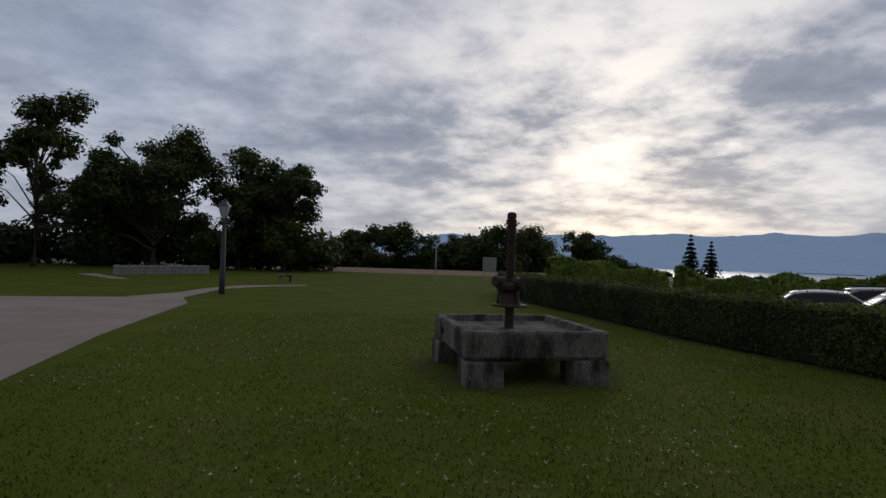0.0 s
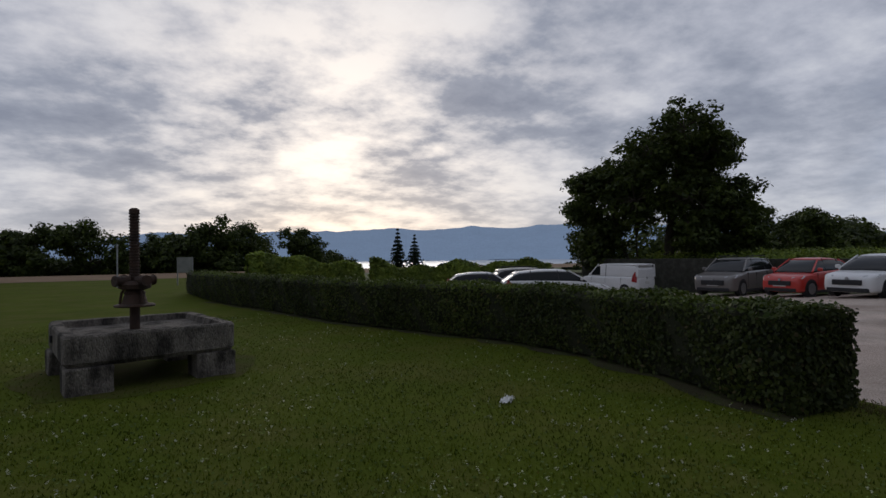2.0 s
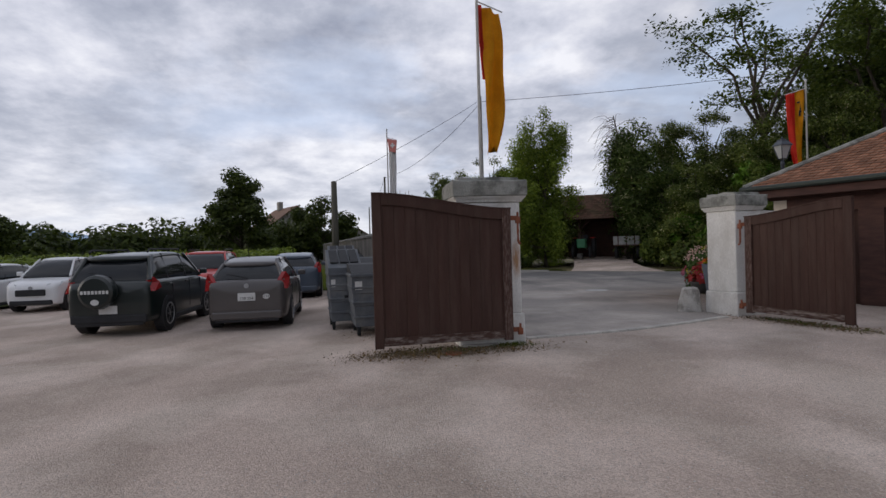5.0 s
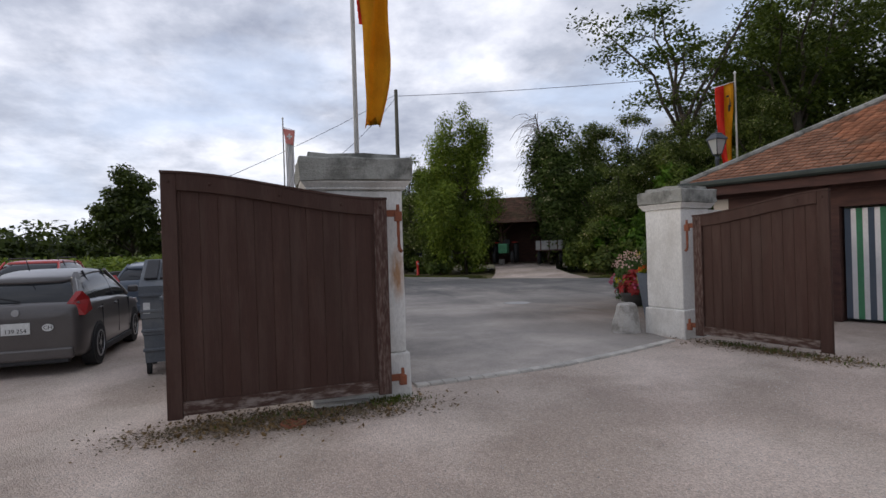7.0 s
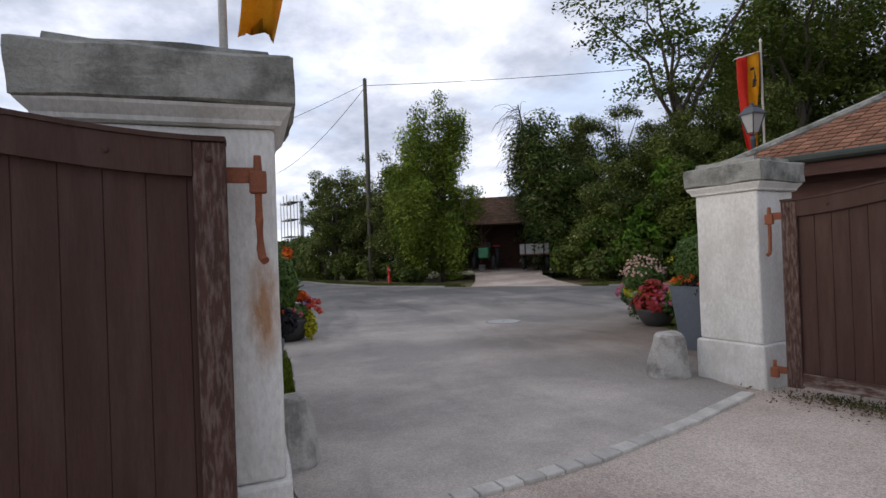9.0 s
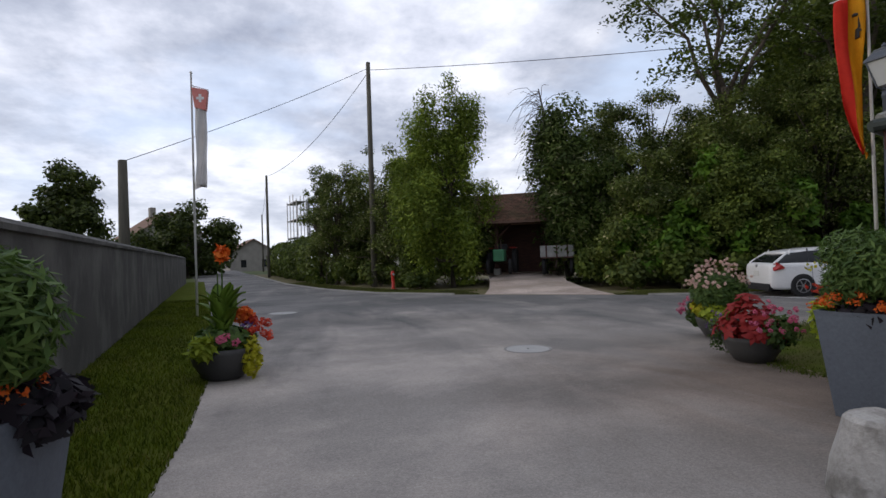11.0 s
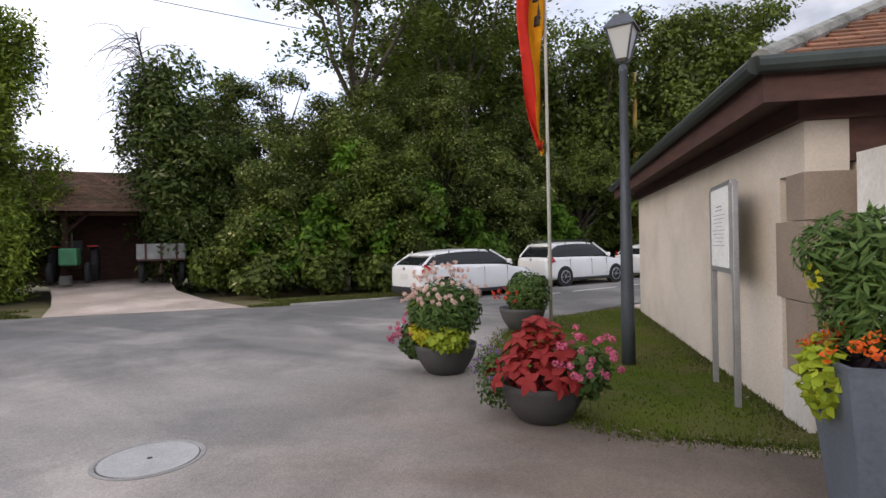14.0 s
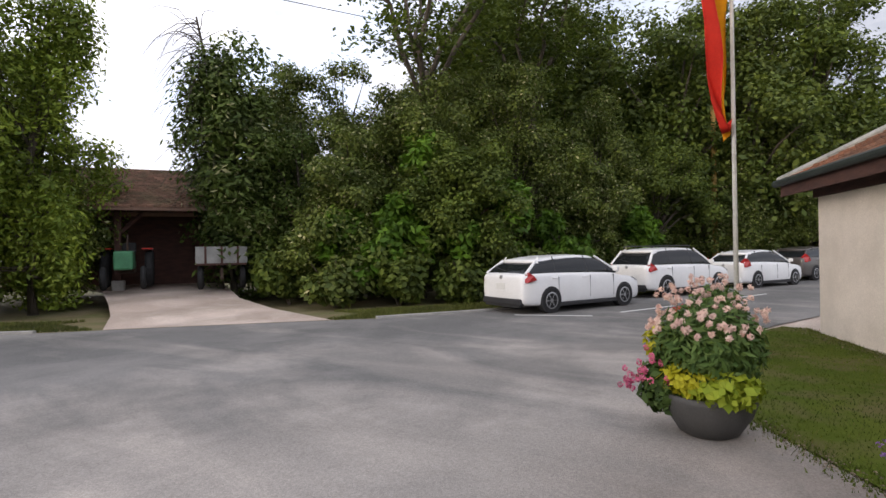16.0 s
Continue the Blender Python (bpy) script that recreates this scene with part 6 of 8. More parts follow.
        loft(bm, [[Vector((0.495 * L, s * ly * 0.72, hood * 0.74)), Vector((0.455 * L, s * hw * 0.955, hood * 0.80)), Vector((0.40 * L, s * hw * 0.965, hood * 0.93)), Vector((0.478 * L, s * ly * 0.78, hood * 0.86))], [Vector((0.44 * L, s * ly * 0.72, hood * 0.74)), Vector((0.41 * L, s * hw * 0.9, hood * 0.80)), Vector((0.38 * L, s * hw * 0.9, hood * 0.9)), Vector((0.43 * L, s * ly * 0.78, hood * 0.82))]])
        part("headlight", bm, "clear_lens", root)
        bm = bmesh.new()
        zt0, zt1 = (belt * 0.84, belt * 1.20) if kind == "hatch" else (belt * 0.80, belt * 1.06) if kind != "van" else (belt * 0.7, belt * 1.25)
        loft(bm, [[Vector((xx, s * hw * yy * k, zz)) for xx, yy, zz in ((-0.485 * L, 0.66, zt0 + 0.04), (-0.474 * L, 0.93, zt0), (-0.41 * L, 0.965, zt0 + 0.06), (-0.43 * L, 0.955, zt0 * 0.35 + zt1 * 0.65), (-0.455 * L, 0.88, zt1), (-0.478 * L, 0.78, zt0 * 0.4 + zt1 * 0.6))] for k in (0.95, 1.06)])
        part("tail_light", bm, "red_lens", root)
    bm = bmesh.new()
    box(bm, (0.4925 * L, 0, hood * 0.60), (0.04 * L, hw * 1.05, hood * 0.20), 0.025)
    part("grille", bm, "plastic", root)
    bm = bmesh.new()
    box(bm, (0.487 * L, 0, clear + 0.10), (0.04 * L, hw * 1.5, 0.13), 0.03)
    part("front_valance", bm, "plastic", root)
    bm = bmesh.new()
    box(bm, (-0.487 * L, 0, clear + 0.13), (0.035 * L, hw * 1.66, 0.16), 0.03)
    part("rear_bumper", bm, "plastic" if kind != "hatch" else colour, root)
    bm = bmesh.new()
    box(bm, (-0.484 * L, 0, clear + 0.035), (0.03 * L, hw * 1.5, 0.07), 0.02)
    part("rear_valance", bm, "plastic", root)
    for s in (-1, 1):
        bm = bmesh.new()
        box(bm, (-0.499 * L, s * hw * 0.60, clear + 0.17), (0.012, hw * 0.24, 0.028), 0.006)
        part("reflector", bm, "red_lens", root)
    for sx, zz0 in ((0.5 * L + 0.012, hood * 0.52), (-0.5 * L - 0.008, belt * 0.70 if kind != "suv" else clear + 0.30)):
        bm = bmesh.new()
        box(bm, (sx, 0, zz0), (0.012, 0.46 if sx > 0 else 0.32, 0.11 if sx > 0 else 0.15), 0.004)
        part("number_plate", bm, "plate", root)
    bm = bmesh.new()
    cyl(bm, (0.497 * L, 0, hood * 0.745), (0.505 * L, 0, hood * 0.745), 0.05, 0.05, 14)
    part("badge", bm, "metal", root)
    bm = bmesh.new()
    cyl(bm, (-0.49 * L, 0, belt * 0.93), (-0.502 * L, 0, belt * 0.93), 0.045, 0.045, 14)
    part("badge", bm, "metal", root)
    bm = bmesh.new()
    tube(bm, [(xb + 0.02, 0.02, H), (xb - 0.10, 0.02, H + 0.17)], 0.008, 0.004, 5)
    part("aerial", bm, "plastic", root)
    if kind != "van":
        bm = bmesh.new()
        k1, k2 = 0.25, 0.4
        a = Vector((xr, 0, belt + 0.03)).lerp(Vector((xb, 0, H - 0.05)), 0.12) + Vector((-0.02, 0, 0))
        tube(bm, [a, a + Vector((0.01, hw * 0.5, 0.09))], 0.012, 0.008, 5)
        part("rear_wiper", bm, "plastic", root)
    if kind == "suv":
        for s in (-1, 1):
            bm = bmesh.new()
            tube(bm, [(xf - 0.10, s * tw * 0.93, H - 0.0), (xf - 0.16, s * tw * 0.93, H + 0.05), (xb + 0.12, s * tw * 0.93, H + 0.05), (xb + 0.04, s * tw * 0.93, H)], 0.02, 0.02, 6)
            part("roof_rail", bm, "plastic", root)
    return root, L, W, H, belt


for nm, c in (("car_white", (0.74, 0.74, 0.74)), ("car_silver", (0.42, 0.41, 0.40)), ("car_red", (0.55, 0.035, 0.025)), ("car_green", (0.004, 0.010, 0.009)), ("car_grey", (0.072, 0.062, 0.059)), ("car_taupe", (0.17, 0.155, 0.145)), ("car_blue", (0.05, 0.07, 0.10))):
    M[nm] = paint(nm, c)
honda = car("dark grey hatchback with red tail lamps parked on gravel", "car_grey", 16.55, -0.87, 1, 3.90, 1.695, 1.525, scale=0.91)
terios = car("black-green off-roader with a covered spare wheel", "car_green", 16.6, 1.42, -3, 4.05, 1.745, 1.70, "suv", scale=0.91)
car("red estate car parked beyond the off-roader", "car_red", 23.3, 1.9, 183, 4.2, 1.74, 1.62, "suv")
car("blue-grey saloon parked beyond the grey hatchback", "car_blue", 23.2, -1.0, 3, 4.1, 1.72, 1.48)
car("small white hatchback facing the yard", "car_white", 22.0, 5.75, 180, 3.5, 1.48, 1.55)
car("white five-door hatchback facing the yard", "car_white", 22.5, 8.2, 176, 4.04, 1.73, 1.47)
car("small bright red hatchback facing the yard", "car_red", 22.7, 10.6, 176, 3.44, 1.63, 1.47)
car("brown-grey off-roader facing the yard", "car_taupe", 23.4, 13.9, 190, 4.49, 1.84, 1.67, "suv")
car("white delivery van parked by the dark wall", "car_white", 23.2, 20.6, 97, 4.28, 1.83, 1.84, "van", scale=0.9)
car("white hatchback behind the hedge", "car_white", 14.6, 20.2, -28, 3.9, 1.7, 1.48)
car("silver-grey off-roader behind the hedge", "car_silver", 18.2, 21.6, -24, 4.4, 1.8, 1.66, "suv")
car("white estate car behind the hedge", "car_white", 15.6, 16.6, -30, 4.5, 1.75, 1.44, "wagon")
HEAD = math.degrees(math.atan2(-0.92, -0.39))
car("white estate car parked on the road's far side", "car_white", 23.75, -22.25, HEAD, 4.56, 1.80, 1.47, "wagon", "cars parked along the road", 0.94)
car("white off-roader parked along the road", "car_white", 22.15, -27.5, HEAD - 3, 4.49, 1.84, 1.66, "suv", "cars parked along the road", 0.92)
car("white hatchback parked along the road", "car_white", 20.1, -32.8, HEAD - 3, 4.3, 1.76, 1.48, "hatch", "cars parked along the road", 0.94)
car("dark grey hatchback parked along the road beyond white cars", "car_grey", 18.3, -38.6, HEAD - 3, 4.3, 1.76, 1.48, "hatch", "cars parked along the road", 1.0)


def lettering(parent, text, size, m, material, name="lettering"):
    cu = bpy.data.curves.new(name, "FONT")
    cu.body, cu.size, cu.align_x, cu.align_y, cu.extrude = text, size, "CENTER", "CENTER", 0.001
    tmp = bpy.data.objects.new(name, cu)
    me = bpy.data.meshes.new_from_object(tmp)
    bpy.data.objects.remove(tmp)
    me.materials.append(M[material])
    ob = new(name, me)
    ob.parent = parent
    ob.matrix_basis = m
    return ob


REAR = Matrix(((0, 0, -1, 0), (-1, 0, 0, 0), (0, 1, 0, 0), (0, 0, 0, 1)))
hroot, hL, hW, hH, hb = honda
lettering(hroot, "139 254", 0.075, Matrix.Translation((-0.5 * hL - 0.0155, 0, hb * 0.70 - 0.03)) @ REAR, "ink")
bm = bmesh.new()
bmesh.ops.create_cone(bm, cap_ends=True, segments=20, radius1=0.065, radius2=0.065, depth=0.008, matrix=Matrix.Translation((-0.5 * hL - 0.012, -0.36, hb * 0.70)) @ Matrix.Rotation(radians(90), 4, "Y") @ Matrix.Diagonal((0.75, 1, 1, 1)))
part("country_sticker", bm, "plate", hroot, "white oval sticker")
lettering(hroot, "CH", 0.07, Matrix.Translation((-0.5 * hL - 0.0175, -0.36, hb * 0.70)) @ REAR, "ink")
troot, tL, tW, tH, tb = terios
bm = bmesh.new()
rot = Matrix.Translation((-0.5 * tL - 0.10, 0.12, tb * 0.83)) @ Matrix.Rotation(radians(90), 4, "Y")
lathe(bm, [(0.05, -0.12), (0.25, -0.12), (0.30, -0.09), (0.32, 0.0), (0.30, 0.11), (0.05, 0.11)], 26, rot)
part("spare_wheel", bm, "car_green", troot, "covered spare wheel")
for k in range(8):
    bm = bmesh.new()
    box(bm, (-0.5 * tL - 0.223, 0.12 + 0.215 - k * 0.0614, tb * 0.83), (0.006, 0.042, 0.06), 0.0)
    part("letter_bar", bm, "plate", troot)
bm = bmesh.new()
bmesh.ops.create_cone(bm, cap_ends=True, segments=20, radius1=0.07, radius2=0.07, depth=0.008, matrix=Matrix.Translation((-0.5 * tL - 0.222, 0.12, tb * 0.83 - 0.18)) @ Matrix.Rotation(radians(90), 4, "Y") @ Matrix.Diagonal((0.75, 1, 1, 1)))
part("country_sticker", bm, "plate", troot, "white oval sticker")

for a, b in (((21.55, -20.6), (23.2, -20.0)), ((21.2, -21.6), (20.4, -23.6)), ((20.2, -24.2), (19.4, -26.2)), ((19.2, -26.9), (18.6, -28.6))):
    d_ = Vector((b[0] - a[0], b[1] - a[1], 0))
    bm = bmesh.new()
    box(bm, (0, 0, 0), (d_.length, 0.09, 0.004), 0, Matrix.Translation(((a[0] + b[0]) / 2 + 0.9, (a[1] + b[1]) / 2, 0.02)) @ Matrix.Rotation(math.atan2(d_.y, d_.x), 4, "Z"))
    solo("road_marking", bm, "plate", "worn white parking line on the asphalt", "road marking", kind="structure")


# ---- car park fittings ----
M["hedge_wall"] = mat("dark_mossy_wall", (0.045, 0.042, 0.036), (0.03, 0.032, 0.022), 2.0, 0.95, 0.6, 25, stain=(0.085, 0.08, 0.07), stain_scale=3)
root = thing("wall_car_park", "low dark stone wall behind the parked cars", "wall", kind="structure")
for k in range(10):
    y0, y1 = 1.2 + k * 2.5, 3.7 + k * 2.5
    bm = bmesh.new()
    zb = float(hz(25.6, y1)) - 0.1
    box(bm, (26.2, (y0 + y1) / 2, (zb + 1.12) / 2), (0.4, y1 - y0, 1.12 - zb), 0.02)
    part("wall_bay", rough_up(bm, 0.02, 3), "hedge_wall", root)
bm = bmesh.new()
box(bm, (29.5, 0.9, 0.55), (8.0, 0.35, 1.1), 0.02)
solo("wall_meadow", bm, "concrete", "low grey wall end beside the grass plot", "wall", kind="structure")
poly_sheet("meadow", [(24.3, -2.9), (24.3, 1.0), (45, 1.0), (45, -1.4)], 0.02, "lawn", "grass plot beyond the parked cars", "grass")


def implement():
    root = thing("orange_implement", "orange-red painted farm implement with upright mast and frame", "farm machine", pose(21.3, 4.05, 0, 0, 0, 95))
    for nm, a, b, s in (("mast", (0, 0, 0.1), (0.05, 0, 1.42), 0.09), ("mast", (0.35, 0, 0.1), (0.1, 0, 1.3), 0.07), ("beam", (-0.9, 0, 1.2), (0.4, 0, 1.25), 0.08), ("beam", (-0.9, 0, 0.55), (0.3, 0, 0.6), 0.06), ("brace", (-0.85, 0, 1.2), (-0.2, 0, 0.1), 0.06), ("brace", (0.1, 0, 1.1), (0.55, -0.4, 0.1), 0.06), ("skid", (-0.9, 0.3, 0.08), (0.6, 0.3, 0.08), 0.09), ("skid", (-0.9, -0.3, 0.08), (0.6, -0.3, 0.08), 0.09), ("cross_bar", (-0.4, -0.3, 0.12), (-0.4, 0.3, 0.12), 0.07), ("tine", (-0.85, 0.05, 1.2), (-0.95, 0.1, 0.3), 0.04)):
        bm = bmesh.new()
        tube(bm, [a, b], s, s, 4)
        part(nm, bm, "orange", root)


implement()


def container(x, y, head, w, d, h, lid, label):
    """A wheeled waste container; lid: flat, or a wedge with flap lids."""
    root = thing("waste_container", label, "waste container", pose(x, y, 0, 0, 0, head), "waste containers along the wall")
    bm = bmesh.new()
    z0 = 0.16
    def rg(k, z, dx=0.0):
        return [Vector((sx * w / 2 * k, sy * d / 2 * k, z)) for sx, sy in ((1, 1), (-1, 1), (-1, -1), (1, -1))]
    loft(bm, [rg(0.88, z0), rg(0.92, z0 + h * 0.35), rg(0.955, z0 + h * 0.36), rg(0.97, h * 0.72), rg(1.0, h * 0.73), rg(1.0, h)])
    part("body", bm, "bin", root)
    bm = bmesh.new()
    loft(bm, [rg(1.05, h), rg(1.06, h + 0.02), rg(1.05, h + 0.05)])
    part("rim", bm, "bin", root)
    for k, e in ((0.30, 0.925), (0.55, 0.965), (0.80, 1.0)):
        bm = bmesh.new()
        loft(bm, [rg(e + 0.012, h * k), rg(e + 0.03, h * k + 0.01), rg(e + 0.03, h * k + 0.03), rg(e + 0.012, h * k + 0.04)])
        part("band", bm, "bin", root)
    bm = bmesh.new()
    if lid == "wedge":
        loft(bm, [[Vector((sx * w * 0.52, -d * 0.52, h + 0.05)), Vector((sx * w * 0.52, d * 0.52, h + 0.05)), Vector((sx * w * 0.52, d * 0.52, h + 0.48)), Vector((sx * w * 0.52, d * 0.30, h + 0.48)), Vector((sx * w * 0.52, -d * 0.52, h + 0.14))] for sx in (-1, 1)])
        part("hood", bm, "bin", root)
        for k in range(3):
            bm = bmesh.new()
            box(bm, (0, 0, 0), (w * 0.26, d * 0.62, 0.03), 0.01, Matrix.Translation((-w * 0.31 + k * w * 0.31, -d * 0.08, h + 0.345)) @ Matrix.Rotation(radians(22), 4, "X"))
            part("flap", bm, "plastic", root, "dark drop-in flap")
    else:
        loft(bm, [[Vector((sx * w * 0.5, -d * 0.5, h + 0.052)), Vector((sx * w * 0.5, d * 0.5, h + 0.052)), Vector((sx * w * 0.5, d * 0.5, h + 0.22)), Vector((sx * w * 0.5, 0.1 * d, h + 0.20))] for sx in (-1, 1)])
        part("lid", bm, "plastic", root, "dark hinged lid")
    for sx in (-1, 1):
        for sy in (-1, 1):
            bm = bmesh.new()
            cyl(bm, (sx * w * 0.38 - 0.025, sy * d * 0.36, 0.09), (sx * w * 0.38 + 0.025, sy * d * 0.36, 0.09), 0.09, 0.09, 16)
            box(bm, (sx * w * 0.38, sy * d * 0.36, 0.15), (0.07, 0.06, 0.06), 0.008)
            part("castor", bm, "black", root)
    bm = bmesh.new()
    box(bm, (w * 0.2, -d * 0.5 - 0.004, h * 0.86), (w * 0.34, 0.006, 0.07))
    part("label_bar", bm, "ink", root)
    bm = bmesh.new()
    box(bm, (w * 0.16, -d * 0.48 - 0.004, h * 0.60), (w * 0.42, 0.02, 0.07))
    part("label_bar", bm, "ink", root)
    bm = bmesh.new()
    box(bm, (-w * 0.38, -d * 0.5 - 0.004, h * 0.86), (w * 0.13, 0.006, 0.14))
    part("sticker", bm, "plate", root)


container(13.85, -3.30, -84, 0.92, 0.9, 1.02, "flat", "grey wheeled compost container with dark lid")
container(14.75, -2.72, -84, 0.60, 1.0, 1.02, "wedge", "grey recycling container with sloping flap lids")
container(15.55, -3.35, -84, 1.0, 1.0, 1.1, "flat", "grey wheeled container behind the others")
container(26.0, -2.45, -84, 1.0, 1.1, 1.15, "wedge", "grey recycling container with sloping hood far off")
container(24.6, -2.9, -84, 1.0, 0.95, 1.05, "flat", "grey wheeled container standing by the wall")


def boulder(x, y, r, turn, label, mtl="boulder"):
    ob = solo("boulder", blob((x, y, 0), r, 0.34, 3, 0.34, 1.6), mtl, label, "boulder", pose(x, y, r * 0.16, 0, 0, turn), "boulders on the lawn edge", smooth=True)


boulder(5.98, 0.70, 0.25, 20, "pale brown rounded boulder at the lawn edge")
boulder(5.42, 0.05, 0.29, 60, "brown rounded boulder at the lawn edge")
boulder(5.82, -0.95, 0.09, 10, "small pale stone in the lawn edge", "kerb")
boulder(4.85, -1.15, 0.24, 35, "brown rounded boulder on the lawn")
bm = bmesh.new()
bmesh.ops.create_grid(bm, x_segments=10, y_segments=8, size=0.5)
for v in bm.verts:
    v.co = Vector((v.co.x * 0.19 + 0.03 * noise.noise(v.co * 6), v.co.y * 0.08 + 0.02 * noise.noise(v.co * 5 + Vector((3, 0, 0))), 0.05 + 0.06 * noise.noise(v.co * 5.5)))
solo("paper_litter", bm, "paper", "crumpled white paper lying on the lawn", "litter", pose(4.21, 3.68, 0.0, 0, 0, 30))


# ---- lawn furniture ----
def lantern_post(x, y, h, label, r=0.055):
    root = thing("street_lamp", label, "street lamp", pose(x, y, 0))
    z = h - 0.62
    bm = bmesh.new()
    lathe(bm, [(r * 1.75, -0.02), (r * 1.65, 0.7), (r * 1.5, 1.3), (r * 1.2, 2.2), (r * 0.95, z - 0.1), (r * 1.2, z - 0.08), (r * 0.8, z)], 16)
    part("post", bm, "lamp_grey", root, smooth=True)
    bm = bmesh.new()
    for k in range(4):
        t = radians(45 + 90 * k)
        tube(bm, [(0, 0, z), (0.10 * math.cos(t), 0.10 * math.sin(t), z + 0.06)], 0.012, 0.01, 5)
        tube(bm, [(0.10 * math.cos(t), 0.10 * math.sin(t), z + 0.06), (0.215 * math.cos(t), 0.215 * math.sin(t), z + 0.42)], 0.013, 0.013, 5)
    part("lantern_frame", bm, "lamp_grey", root)
    bm = bmesh.new()
    loft(bm, [[Vector((e * math.cos(radians(45 + 90 * k)), e * math.sin(radians(45 + 90 * k)), zz_)) for k in range(4)] for e, zz_ in ((0.095, z + 0.07), (0.205, z + 0.42))])
    part("lantern_glass", bm, "lantern_glass", root, "frosted glass panes")
    bm = bmesh.new()
    loft(bm, [[Vector((e * math.cos(radians(45 + 90 * k)), e * math.sin(radians(45 + 90 * k)), zz_)) for k in range(4)] for e, zz_ in ((0.25, z + 0.42), (0.245, z + 0.445), (0.15, z + 0.54), (0.13, z + 0.55), (0.13, z + 0.58), (0.06, z + 0.60))])
    lathe(bm, [(0.03, z + 0.60), (0.035, z + 0.63), (0.01, z + 0.67)], 10)
    part("lantern_roof", bm, "lamp_grey", root)
    return root


lantern_post(-7.5, 18.5, 3.2, "dark grey street lamp with a square lantern on the lawn")
lantern_post(17.32, -14.75, 4.22, "grey-blue street lamp with a square lantern by the building", 0.048)

bench = thing("stone_bench", "low dark stone bench on the lawn", "bench", pose(-7.75, 26.8, 0, 0, 0, 15))
bm = bmesh.new()
box(bm, (0, 0, 0.34), (0.75, 0.4, 0.09), 0.015)
part("seat", bm, "stone", bench)
for s in (-1, 1):
    bm = bmesh.new()
    box(bm, (s * 0.24, 0, 0.15), (0.12, 0.32, 0.30), 0.02)
    part("leg", bm, "stone", bench)
low = thing("garden_wall", "low rough stone wall under the lime trees", "wall", kind="structure")
rs = random.Random(3)
a0, a1 = Vector((-17.6, 29.1, 0)), Vector((-14.6, 33.8, 0))
dv = a1 - a0
for row in range(3):
    x0 = 0.0
    while x0 < dv.length - 0.1:
        ln = min(rs.uniform(0.3, 0.6), dv.length - x0)
        bm = bmesh.new()
        box(bm, (0, 0, 0), (ln - 0.015, 0.35, 0.175), 0.025)
        ob = part("stone", rough_up(bm, 0.02, 5), "legstone", low)
        ob.matrix_basis = Matrix.Translation(a0 + dv.normalized() * (x0 + ln / 2) + Vector((0, 0, 0.07 + row * 0.18))) @ Matrix.Rotation(math.atan2(dv.y, dv.x), 4, "Z")
        x0 += ln
board = thing("notice_board", "pale notice board on two posts at the hedge's end", "sign", pose(2.8, 32.4, 0, 0, 0, -8))
for s in (-1, 1):
    bm = bmesh.new()
    cyl(bm, (s * 0.38, 0, -0.05), (s * 0.38, 0, 1.55), 0.03, 0.03, 8)
    part("post", bm, "metal", board)
bm = bmesh.new()
box(bm, (0, -0.03, 1.12), (0.74, 0.03, 0.85), 0.01)
part("panel", bm, "grey_board", board)
bm = bmesh.new()
lathe(bm, [(0.04, -0.05), (0.035, 2.2), (0.02, 2.25)], 8)
solo("marker_pole", bm, "metal", "thin pale metal pole at the lawn's end", "pole", pose(-0.4, 32.0, 0))


# ---- poles, wires, flags ----
def pole(name, label, x, y, h, r, mtl, cat="utility pole", top=None):
    bm = bmesh.new()
    lathe(bm, [(r, -0.1), (r * 0.85, h * 0.6), (r * 0.72, h - 0.03), (r * 0.5, h)], 12)
    return solo(name, bm, mtl, label, cat, pose(x, y, float(hz(x, y))), smooth=True)


pole("utility_pole", "stout grey wooden pole by the boundary wall", 31.8, -2.05, 4.9, 0.19, "wood_pole")
pole("utility_pole", "tall grey wooden utility pole on the verge", 39.2, -11.5, 11.4, 0.15, "wood_pole")
pole("utility_pole", "thin wooden utility pole further down the road", 62.0, -6.4, 9.0, 0.13, "wood_pole")
pole("utility_pole", "distant thin wooden utility pole", 92.0, -5.6, 8.0, 0.12, "wood_pole")

M["fresh_wood"] = mat("fresh_yellow_wood", (0.42, 0.27, 0.09), (0.34, 0.21, 0.07), 3, 0.85, 0.3, 50, stretch=(3, 3, 0.3))
pole("utility_pole", "pale yellow new wooden pole among the roadside trees", 22.2, -38.6, 10.7, 0.14, "fresh_wood")


def wire(a, b, sag, r=0.012):
    bm = bmesh.new()
    a, b = Vector(a), Vector(b)
    tube(bm, [a.lerp(b, k / 16) - Vector((0, 0, sag * 4 * (k / 16) * (1 - k / 16))) for k in range(17)], r, r, 5)
    solo("overhead_wire", bm, "plastic", "thin black overhead wire between poles", "wire", group="overhead wires")


wire((39.2, -11.5, 11.1), (31.8, -2.05, 4.85), 0.15)
wire((39.2, -11.5, 10.9), (62.0, -6.4, 8.9), 0.9, 0.016)
wire((62.0, -6.4, 8.9), (92.0, -5.6, 7.9), 0.8, 0.016)
wire((39.2, -11.5, 11.0), (24.0, -42.0, 11.6), 0.5, 0.016)


